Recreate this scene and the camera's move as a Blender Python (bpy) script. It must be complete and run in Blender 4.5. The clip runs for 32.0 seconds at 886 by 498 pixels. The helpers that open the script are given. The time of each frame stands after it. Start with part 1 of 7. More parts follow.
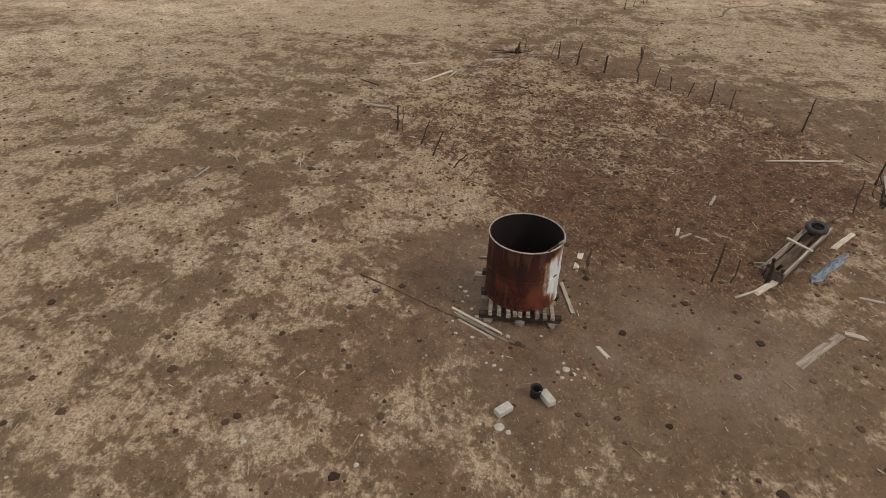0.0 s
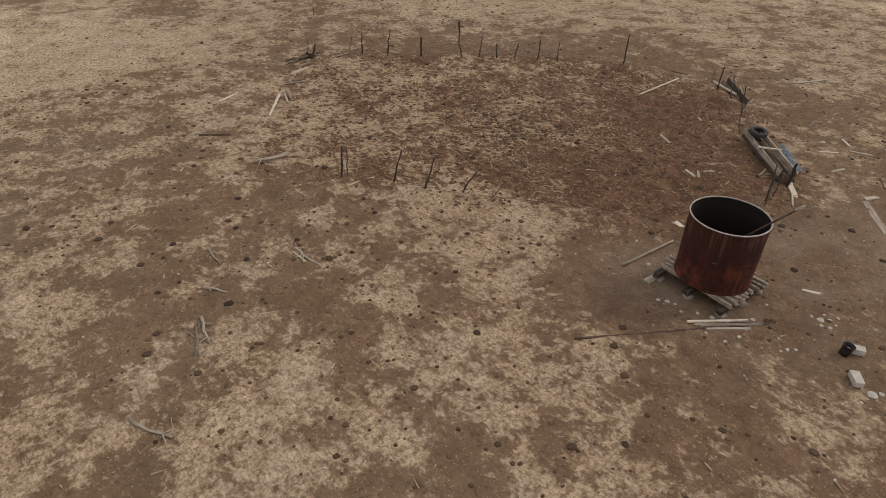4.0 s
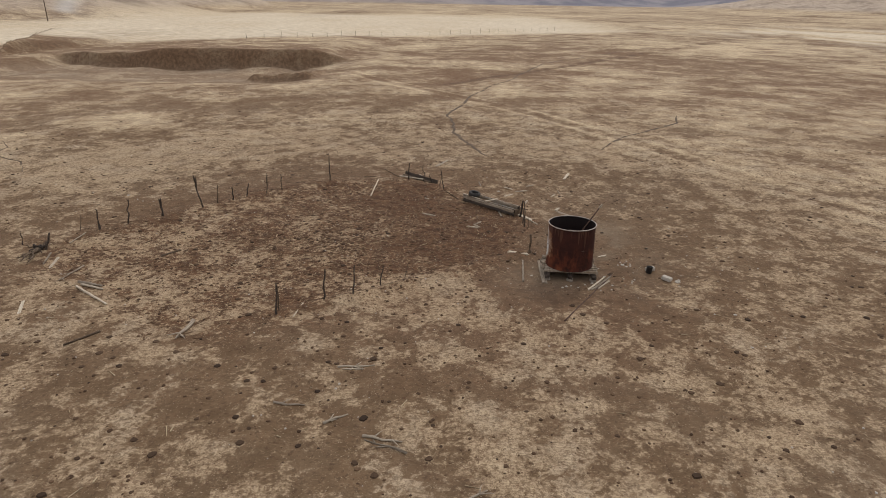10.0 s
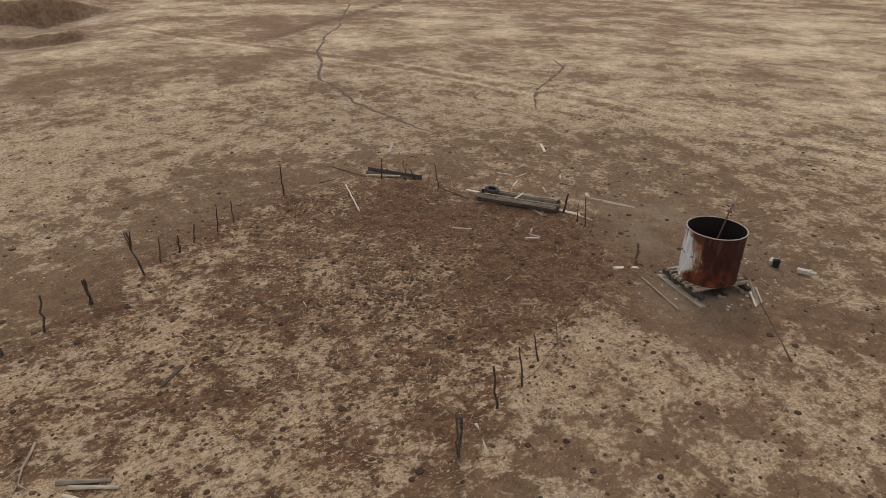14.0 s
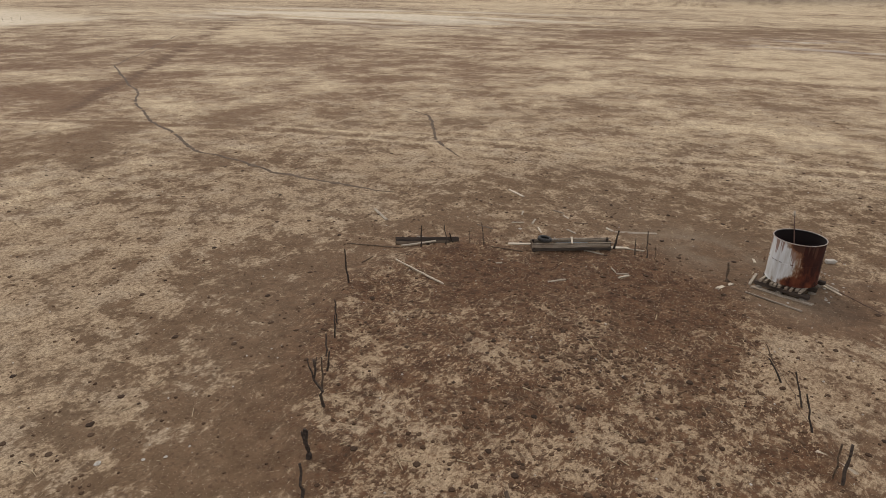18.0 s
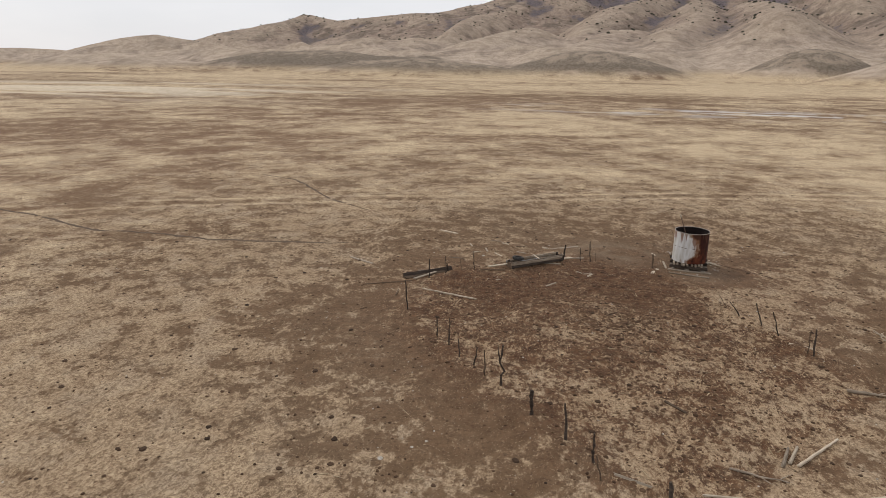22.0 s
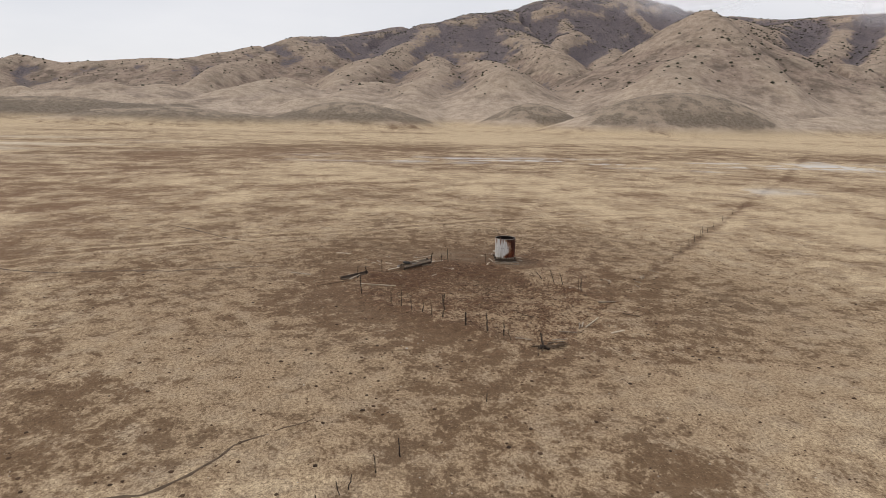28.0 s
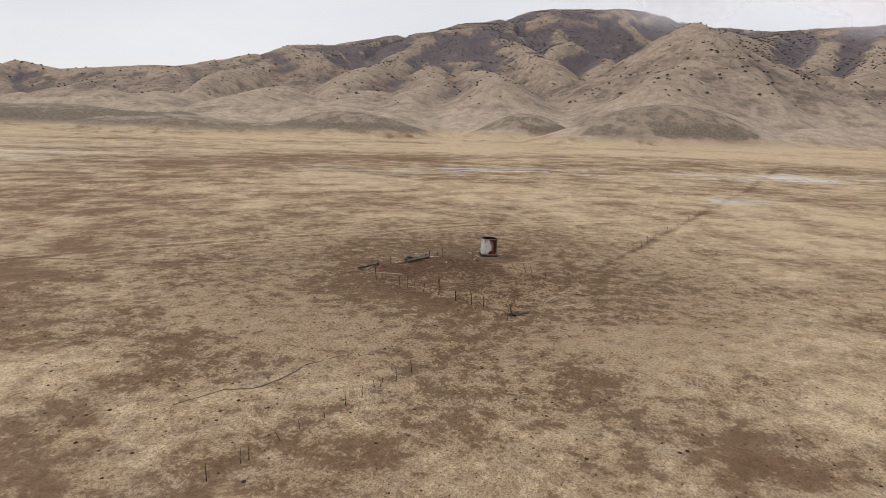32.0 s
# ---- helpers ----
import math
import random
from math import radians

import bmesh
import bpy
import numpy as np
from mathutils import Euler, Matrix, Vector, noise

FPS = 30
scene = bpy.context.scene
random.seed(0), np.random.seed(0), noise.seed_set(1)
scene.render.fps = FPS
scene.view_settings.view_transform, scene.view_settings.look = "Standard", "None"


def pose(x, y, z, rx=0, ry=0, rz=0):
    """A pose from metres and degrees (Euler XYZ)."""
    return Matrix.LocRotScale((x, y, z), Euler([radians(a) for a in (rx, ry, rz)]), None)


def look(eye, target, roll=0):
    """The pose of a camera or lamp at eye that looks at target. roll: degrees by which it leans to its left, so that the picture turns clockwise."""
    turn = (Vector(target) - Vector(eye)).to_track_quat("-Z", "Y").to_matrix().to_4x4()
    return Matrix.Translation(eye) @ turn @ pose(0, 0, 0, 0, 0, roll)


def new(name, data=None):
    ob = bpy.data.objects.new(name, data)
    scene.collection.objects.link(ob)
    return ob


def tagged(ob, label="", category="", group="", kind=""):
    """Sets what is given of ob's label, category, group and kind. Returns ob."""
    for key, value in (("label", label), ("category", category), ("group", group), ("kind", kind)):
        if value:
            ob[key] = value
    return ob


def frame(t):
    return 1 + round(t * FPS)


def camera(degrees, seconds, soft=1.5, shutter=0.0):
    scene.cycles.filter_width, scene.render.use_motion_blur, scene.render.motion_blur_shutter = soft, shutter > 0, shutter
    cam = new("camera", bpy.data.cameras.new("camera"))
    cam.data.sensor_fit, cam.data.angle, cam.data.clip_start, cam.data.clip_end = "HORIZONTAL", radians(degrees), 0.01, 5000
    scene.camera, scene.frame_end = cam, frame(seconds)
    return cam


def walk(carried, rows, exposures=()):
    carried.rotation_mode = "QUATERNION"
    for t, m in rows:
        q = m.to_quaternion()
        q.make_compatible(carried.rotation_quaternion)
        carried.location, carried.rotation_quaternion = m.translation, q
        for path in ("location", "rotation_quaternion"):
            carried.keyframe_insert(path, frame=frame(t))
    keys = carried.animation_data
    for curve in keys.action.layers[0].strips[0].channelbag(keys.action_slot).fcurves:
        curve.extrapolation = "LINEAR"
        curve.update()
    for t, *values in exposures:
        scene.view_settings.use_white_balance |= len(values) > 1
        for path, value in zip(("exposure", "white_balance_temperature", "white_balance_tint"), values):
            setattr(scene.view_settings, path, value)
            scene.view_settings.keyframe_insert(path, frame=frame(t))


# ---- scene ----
cam = camera(70.5, 32.0, soft=0.9)
METRES, EYE, TILT, LEAN, TURN = 84.2, 8.0, 0.0, 0.0, 0.0
ROWS = [
    (0.0, 0.0, 0.0, 0.0, 1.14, -33.68, -1.71),
    (0.5, -0.0158, 0.0049, -0.0002, -4.01, -34.08, -1.62),
    (1.0, -0.0312, 0.0115, -0.0004, -9.53, -34.56, -1.53),
    (1.5, -0.0458, 0.0196, -0.0007, -15.02, -34.91, -1.44),
    (2.0, -0.0598, 0.029, -0.0011, -20.34, -35.26, -1.36),
    (2.5, -0.0728, 0.0395, -0.0016, -25.36, -35.35, -1.27),
    (3.0, -0.0851, 0.0507, -0.0024, -30.35, -35.35, -1.2),
    (3.5, -0.0969, 0.0622, -0.0033, -35.47, -35.09, -1.13),
    (5.5, -0.1451, 0.1071, -0.0046, -57.81, -30.21, -1.08),
    (6.0, -0.1573, 0.1175, -0.0046, -63.06, -28.63, -1.05),
    (6.5, -0.1694, 0.1275, -0.0043, -68.17, -27.34, -0.97),
    (7.0, -0.1816, 0.1375, -0.0038, -73.37, -25.61, -0.86),
    (7.5, -0.1942, 0.1478, -0.0031, -78.41, -24.09, -0.84),
    (8.0, -0.2045, 0.156, -0.0019, -83.22, -22.92, -0.73),
    (8.5, -0.2102, 0.1611, -0.0007, -87.54, -21.72, -0.71),
    (9.0, -0.211, 0.163, 0.0001, -88.96, -21.15, -0.75),
    (9.5, -0.2068, 0.1649, 0.0, -89.11, -21.21, -0.81),
    (10.0, -0.1992, 0.1693, -0.0003, -89.85, -21.52, -0.81),
    (10.5, -0.1895, 0.1769, -0.0003, -91.41, -22.09, -0.79),
    (11.0, -0.1783, 0.1875, -0.0002, -93.46, -22.74, -0.74),
    (11.5, -0.1661, 0.1996, -0.0001, -96.5, -23.57, -0.67),
    (12.0, -0.1537, 0.2122, 0.0001, -99.69, -24.48, -0.62),
    (12.5, -0.1416, 0.2251, 0.0007, -102.86, -25.23, -0.56),
    (13.0, -0.13, 0.238, 0.0015, -106.07, -25.92, -0.51),
    (13.5, -0.1186, 0.2508, 0.0023, -109.34, -26.35, -0.48),
    (14.0, -0.1076, 0.2633, 0.0029, -112.44, -26.68, -0.46),
    (14.5, -0.097, 0.2759, 0.0032, -115.62, -26.83, -0.44),
    (16.5, -0.055, 0.3256, 0.0052, -128.59, -24.99, -0.41),
    (17.0, -0.0447, 0.338, 0.0056, -131.86, -24.21, -0.45),
    (17.5, -0.0347, 0.3502, 0.006, -135.01, -23.51, -0.38),
    (18.0, -0.0247, 0.3624, 0.0062, -138.12, -22.6, -0.37),
    (18.5, -0.0147, 0.3749, 0.0062, -141.24, -21.84, -0.39),
    (19.0, -0.0048, 0.3872, 0.006, -144.43, -21.07, -0.38),
    (19.5, 0.0053, 0.3998, 0.0059, -147.63, -20.22, -0.44),
    (20.0, 0.0153, 0.4126, 0.0061, -150.71, -19.38, -0.49),
    (20.5, 0.0244, 0.4247, 0.0062, -153.56, -18.59, -0.54),
    (21.0, 0.0336, 0.438, 0.0068, -156.55, -17.97, -0.53),
    (21.5, 0.0427, 0.4517, 0.0073, -159.68, -17.25, -0.61),
    (22.0, 0.051, 0.4656, 0.0082, -162.79, -16.58, -0.61),
    (22.5, 0.0593, 0.4799, 0.0091, -165.84, -15.91, -0.7),
    (23.0, 0.067, 0.4946, 0.0104, -168.97, -15.34, -0.74),
    (23.5, 0.0742, 0.5093, 0.0116, -171.97, -14.82, -0.77),
    (24.0, 0.0811, 0.5243, 0.0132, -175.23, -14.37, -0.78),
    (24.5, 0.0875, 0.5394, 0.0149, -178.47, -13.98, -0.8),
    (25.0, 0.0935, 0.5548, 0.0167, -181.11, -13.66, -0.84),
    (25.5, 0.099, 0.5702, 0.0185, -182.59, -13.39, -0.91),
    (26.0, 0.1039, 0.5857, 0.0204, -183.44, -13.06, -0.96),
    (26.5, 0.1083, 0.6013, 0.0226, -183.95, -12.8, -1.01),
    (28.5, 0.1211, 0.6649, 0.0311, -184.76, -12.13, -1.19),
    (29.0, 0.1232, 0.6809, 0.0331, -184.83, -12.09, -1.24),
    (29.5, 0.1248, 0.6969, 0.0352, -184.88, -11.96, -1.3),
    (30.0, 0.126, 0.713, 0.0375, -184.93, -11.82, -1.36),
    (30.5, 0.1271, 0.7291, 0.0399, -184.98, -11.79, -1.42),
    (31.0, 0.1283, 0.7453, 0.0422, -185.03, -11.7, -1.44),
    (31.5, 0.1296, 0.7614, 0.0446, -185.08, -11.66, -1.47),
    (32.0, 0.1308, 0.7775, 0.047, -185.11, -11.56, -1.51),
]
walk(cam, [(t, pose(0, 0, EYE, TILT, LEAN, TURN) @ pose(METRES * x, METRES * y, METRES * z, 90 + pitch, roll, yaw)) for t, x, y, z, yaw, pitch, roll in ROWS])

# ---- sky and light: an overcast day, a soft sun in the east-south-east ----
SUN_HIGH, SUN_TURN = 42.0, 115.0            # degrees above the horizon; bearing clockwise from +y
world = bpy.data.worlds.new("overcast_sky")
scene.world = world
world.use_nodes = True
wt = world.node_tree
wt.nodes.clear()
sky = wt.nodes.new("ShaderNodeTexSky")
sky.sky_type = "NISHITA"
sky.sun_disc = False
sky.sun_elevation, sky.sun_rotation = radians(SUN_HIGH), radians(SUN_TURN)
sky_low = wt.nodes.new("ShaderNodeVectorMath")
sky_low.operation = "SCALE"
sky_low.inputs[3].default_value = 0.10
wt.links.new(sky.outputs[0], sky_low.inputs[0])
wcoord = wt.nodes.new("ShaderNodeTexCoord")
wmap = wt.nodes.new("ShaderNodeMapping")
wmap.inputs["Scale"].default_value = (1.0, 1.0, 3.2)
wt.links.new(wcoord.outputs["Generated"], wmap.inputs[0])
wnoise = wt.nodes.new("ShaderNodeTexNoise")
wnoise.inputs["Scale"].default_value = 2.6
wnoise.inputs["Detail"].default_value = 6.0
wt.links.new(wmap.outputs[0], wnoise.inputs["Vector"])
wramp = wt.nodes.new("ShaderNodeValToRGB")
wramp.color_ramp.elements[0].position, wramp.color_ramp.elements[0].color = 0.30, (0.75, 0.755, 0.80, 1)
wramp.color_ramp.elements[1].position, wramp.color_ramp.elements[1].color = 0.72, (0.885, 0.875, 0.90, 1)
wt.links.new(wnoise.outputs[0], wramp.inputs[0])
wmix = wt.nodes.new("ShaderNodeMix")
wmix.data_type = "RGBA"
wmix.inputs[0].default_value = 0.90
wt.links.new(sky_low.outputs[0], wmix.inputs[6])
wt.links.new(wramp.outputs[0], wmix.inputs[7])
wback = wt.nodes.new("ShaderNodeBackground")
wback.inputs[1].default_value = 1.0
wt.links.new(wmix.outputs[2], wback.inputs[0])
wout = wt.nodes.new("ShaderNodeOutputWorld")
wt.links.new(wback.outputs[0], wout.inputs[0])

sun = new("sun", bpy.data.lights.new("sun", "SUN"))
sun.data.energy, sun.data.angle, sun.data.color = 1.1, radians(14), (1.0, 0.95, 0.88)
sun_from = Vector((math.sin(radians(SUN_TURN)), math.cos(radians(SUN_TURN)), math.tan(radians(SUN_HIGH))))
sun.matrix_world = look(sun_from * 100, (0, 0, 0))


# ---- noise on arrays ----
def cell_value(ix, iy, seed):
    v = ix.astype(np.int64) * 374761393 + iy.astype(np.int64) * 668265263 + seed * 974634211
    v = (v ^ (v >> 13)) * 1274126177 & 0x7FFFFFFF
    v = (v ^ (v >> 16)) & 0xFFFF
    return v / 65535.0


def smooth_noise(x, y, seed=0):
    ix, iy = np.floor(x), np.floor(y)
    u, v = x - ix, y - iy
    u, v = u * u * u * (u * (u * 6 - 15) + 10), v * v * v * (v * (v * 6 - 15) + 10)
    a, b = cell_value(ix, iy, seed), cell_value(ix + 1, iy, seed)
    c, d = cell_value(ix, iy + 1, seed), cell_value(ix + 1, iy + 1, seed)
    return (a * (1 - u) + b * u) * (1 - v) + (c * (1 - u) + d * u) * v


def fbm(x, y, size, octaves=4, seed=0, gain=0.5):
    """Fractal noise about 0.5; size is the longest wave in metres."""
    x, y = np.asarray(x, float) / size, np.asarray(y, float) / size
    total, weight, amp = 0.0, 0.0, 1.0
    for k in range(octaves):
        total = total + amp * smooth_noise(x, y, seed + 17 * k)
        weight += amp
        amp *= gain
        x, y = 1.62 * x - 1.18 * y + 3.7, 1.18 * x + 1.62 * y + 8.1
    return total / weight


def ridged(x, y, size, octaves=4, seed=0):
    x, y = np.asarray(x, float) / size, np.asarray(y, float) / size
    total, weight, amp = 0.0, 0.0, 1.0
    for k in range(octaves):
        total = total + amp * (1.12 - np.sqrt((2 * smooth_noise(x, y, seed + 31 * k) - 1) ** 2 + 0.05))
        weight += amp
        amp *= 0.5
        x, y = 1.62 * x - 1.18 * y + 1.3, 1.18 * x + 1.62 * y + 5.9
    return total / weight


def step(a, b, v):
    u = np.clip((v - a) / (b - a), 0, 1)
    return u * u * (3 - 2 * u)


def away_from_line(x, y, points):
    """Distance to a broken line."""
    best = np.full(np.shape(x), 1e9)
    for (ax, ay), (bx, by) in zip(points, points[1:]):
        dx, dy = bx - ax, by - ay
        s = np.clip(((x - ax) * dx + (y - ay) * dy) / (dx * dx + dy * dy), 0, 1)
        best = np.minimum(best, np.hypot(x - ax - s * dx, y - ay - s * dy))
    return best


def inside_line(x, y, points):
    """Signed distance to a closed outline, positive inside."""
    d = away_from_line(x, y, points + points[:1])
    odd = np.zeros(np.shape(x), bool)
    for (ax, ay), (bx, by) in zip(points, points[1:] + points[:1]):
        if ay != by:
            odd ^= ((ay > y) != (by > y)) & (x < (bx - ax) * (y - ay) / (by - ay) + ax)
    return np.where(odd, d, -d)


# ---- the lie of the land ----
PEN = [(-1.7, 18.8), (0.2, 15.6), (2.0, 12.9), (3.3, 11.4), (5.8, 10.9), (7.6, 11.9), (9.4, 13.4), (11.3, 14.4), (12.2, 16.0),
       (11.8, 19.5), (9.4, 22.3), (7.3, 24.2), (5.2, 26.2), (3.2, 27.8), (1.4, 26.6), (-0.6, 24.0), (-2.4, 21.0)]
FENCE_BERM = [(4.0, 27.4), (6.3, 25.1), (8.2, 23.3), (10.0, 21.6), (11.6, 19.6), (11.9, 16.2), (10.8, 14.2)]
LOW_BERM = [(3.1, 11.5), (1.7, 13.5), (0.2, 15.8), (-1.4, 18.4)]
COW_TRAIL = [(-125, -140), (-60, -52), (-37.3, -23.8), (-20, -1.6), (-11.5, 9.4), (-3.5, 19.5), (2.8, 28.3), (6.6, 33.3), (9.9, 37.0), (14.8, 43.0), (17, 46), (25, 56.4), (60, 101)]
SIDE_TRAIL = [(17, 11.5), (24.5, 13.6), (31, 14), (44, 11), (58, 6), (76, 0), (120, -30)]
FAR_TRAIL = [(240, -124), (118, -35), (80, -8), (60, 6), (50, 14)]
SHORT_TRAIL = [(19.5, 5.0), (23.3, 2.3), (26, 0.2), (29.2, -2.8), (33, -4)]
NORTH_TRAIL = [(12.6, 34.4), (14.8, 36.2), (15.7, 37.8), (16.8, 38.6), (18.1, 38.7), (20.1, 40.5)]
WHEEL_ROAD = [(160, 85), (100, 50), (75, 33), (52, 20.5), (40.2, 12), (32, 7.2), (22.8, 2.6), (12.2, -1.6), (1.2, -6.6), (-10, -10), (-40, -16), (-110, -20)]


def hill(x, y, cx, cy, top, rx, ry, turn=0.0, sharp=0.0):
    """A hill's height: a round mound at sharp 0, a cone at sharp 1."""
    c, s = math.cos(radians(turn)), math.sin(radians(turn))
    dx, dy = x - cx, y - cy
    d = np.minimum(np.hypot((dx * c + dy * s) / rx, (dy * c - dx * s) / ry), 1)
    return top * ((1 - sharp) * (1 - d * d) ** 2 + sharp * (1 - d) ** 1.15)


HILLS = []


def add_hill(*numbers):
    HILLS.append(numbers)


# foothills along the edge of the plain
add_hill(147, -358, 10.5, 120, 46, 4)
add_hill(39, -388, 17, 82, 52, -8)
add_hill(-92, -408, 19, 55, 50)
add_hill(-176, -348, 27, 112, 60, 10)
add_hill(269, -440, 17, 140, 80, 8)
add_hill(420, -400, 13, 130, 70, -5)
add_hill(-330, -400, 14, 130, 60, 20)
# rolling ground between the foothills and the ridges
rolling = random.Random(77)
for k in range(46):
    mx = rolling.uniform(-330, 520)
    my = rolling.uniform(-640, -430) - 0.15 * abs(mx)
    add_hill(mx, my, rolling.uniform(7, 17) + 0.085 * (-430 - my), rolling.uniform(45, 110), rolling.uniform(40, 85), rolling.uniform(-40, 40), 0.15)
# low hills farther round
add_hill(848, -667, 22, 300, 130, 25, 0.2)
add_hill(594, -641, 38, 190, 130, 10, 0.3)
add_hill(740, -1032, 60, 280, 200, 0, 0.4)
add_hill(599, -1173, 88, 150, 140, 0, 0.5)
add_hill(1282, -760, 30, 420, 200, 30, 0.3)
add_hill(1900, -1150, 46, 700, 300, 25, 0.0)
add_hill(330, 345, 62, 250, 210, 20, 0.4)
add_hill(620, 560, 120, 420, 380, 0, 0.5)
add_hill(3600, 650, 330, 1000, 1500, 5, 0.7)
add_hill(3800, -420, 290, 900, 1150, 0, 0.7)
add_hill(3300, -1500, 88, 900, 600, 0, 0.0)
add_hill(-900, 1500, 120, 900, 500, 0, 0.5)
add_hill(-1900, 200, 160, 600, 1200, 0, 0.5)
add_hill(700, 2100, 150, 1200, 600, 0, 0.5)


RIDGES = []


def add_ridge(wide, *crest):
    """A ridge along a broken line of (x, y, height); its slopes run out at the given distance for 100 m of height."""
    RIDGES.append((wide, crest))


# the long crest behind the plain
add_ridge(250, (427, -1060, 86), (377, -1077, 91), (301, -1150, 112), (262, -1210, 129), (180, -1274, 155), (111, -1331, 161), (3, -1435, 186), (-117, -1429, 211),
          (-221, -1467, 239), (-411, -1581, 290), (-604, -1626, 306), (-736, -1572, 274), (-845, -1518, 254), (-911, -1363, 232), (-925, -1232, 221), (-1000, -1180, 222), (-1250, -1100, 220))
add_ridge(200, (98, -1833, 229), (-15, -1834, 250), (-64, -1833, 240))
add_ridge(190, (760, -1010, 55), (684, -1046, 75), (679, -1165, 99), (591, -1120, 83), (485, -1091, 88), (402, -1069, 90))
# spurs that come down from it
add_ridge(150, (180, -1274, 150), (261, -1057, 91), (282, -845, 50), (290, -760, 26))
add_ridge(150, (-116, -1409, 196), (-6, -1134, 116), (43, -894, 83), (87, -711, 38))
add_ridge(140, (-220, -1457, 234), (-241, -1159, 149), (-267, -999, 113), (-249, -828, 60))
add_ridge(130, (-601, -1617, 300), (-441, -1259, 156), (-318, -984, 76))
add_ridge(130, (-408, -1572, 287), (-362, -1284, 184), (-273, -1152, 140))
add_ridge(150, (-919, -1224, 218), (-698, -964, 133), (-537, -771, 78))
add_ridge(150, (-1000, -1180, 220), (-732, -877, 117), (-489, -559, 34))
# the pointed hill
add_ridge(150, (-393, -739, 140), (-315, -719, 95), (-226, -657, 48), (-188, -585, 24))
add_ridge(190, (-393, -739, 140), (-440, -736, 117), (-508, -730, 97), (-560, -694, 80), (-640, -640, 60))
add_ridge(170, (-393, -739, 140), (-340, -642, 86), (-254, -528, 50), (-235, -470, 22))
add_ridge(150, (-393, -739, 140), (-568, -985, 158), (-839, -1290, 212))
# knolls between
add_ridge(165, (-100, -575, 53), (-126, -875, 86))
add_ridge(165, (-64, -932, 95), (-12, -654, 41), (2, -534, 16))
add_ridge(240, (145, -672, 45), (161, -557, 30))
add_ridge(270, (301, -733, 38), (275, -561, 15))
add_ridge(240, (41, -734, 46), (58, -583, 24))
add_ridge(150, (-375, -600, 60), (-395, -660, 80))


def ridge(x, y, wide, crest):
    """A ridge's height, how near its crest, and the way along and down it."""
    best, near_top, along, down = np.zeros(np.shape(x)), np.zeros(np.shape(x)), np.zeros(np.shape(x)), np.zeros(np.shape(x))
    gone = 0.0
    for (ax, ay, az), (bx, by, bz) in zip(crest, crest[1:]):
        dx, dy = bx - ax, by - ay
        size = math.hypot(dx, dy)
        s = np.clip(((x - ax) * dx + (y - ay) * dy) / size ** 2, 0, 1)
        top = az + s * (bz - az)
        reach = wide * (0.25 + 0.75 * top / 100)
        out = np.hypot(x - ax - s * dx, y - ay - s * dy)
        u = np.clip(1 + 0.26 - np.sqrt((out / reach) ** 2 + 0.0676), 0, 1)
        tall = top * u ** 1.15
        better = tall > best
        best[better], near_top[better], along[better], down[better] = tall[better], u[better], (gone + s * size)[better], out[better]
        gone += size
    return best, near_top, along, down


def soft_max(a, b):
    """The higher of two heights, with the crease between them filled."""
    k = 0.5 + 0.5 * np.minimum(np.minimum(a, b), 14)
    return np.maximum(a, b) + np.maximum(k - np.abs(a - b), 0) ** 2 / (4 * k)


def hills_height(x, y):
    """The hills alone: a soft union of mounds and ridges, with gullies worn down their sides."""
    r = np.hypot(x, y)
    bend = step(300, 800, r)
    wx = x + bend * (60 * (fbm(x, y, 240, 3, 5) - 0.5) + 16 * (fbm(x, y, 60, 2, 6) - 0.5))
    wy = y + bend * (60 * (fbm(x, y, 240, 3, 7) - 0.5) + 16 * (fbm(x, y, 60, 2, 8) - 0.5))
    total = np.zeros(np.shape(x))
    for numbers in HILLS:
        near = np.hypot(wx - numbers[0], wy - numbers[1]) < 1.05 * max(numbers[3:5])
        if near.any():
            total[near] = soft_max(total[near], hill(wx[near], wy[near], *numbers))
    near = (y < -330) & (np.abs(x) < 2000) & (y > -2600)
    if near.any():
        for k, (wide, crest) in enumerate(RIDGES):
            tall, u, along, down = ridge(wx[near], wy[near], wide, crest)
            worn = ridged(along + 0.25 * down, 0.45 * down, 145, 3, 90 + k)
            total[near] = soft_max(total[near], tall * (1 - 1.5 * u * (1 - u) * (1 - worn)))
    fine = ridged(wx, wy, 55, 4, 13)
    return total + step(3, 40, total) * (1.6 + 0.022 * total) * (fine - 0.66)


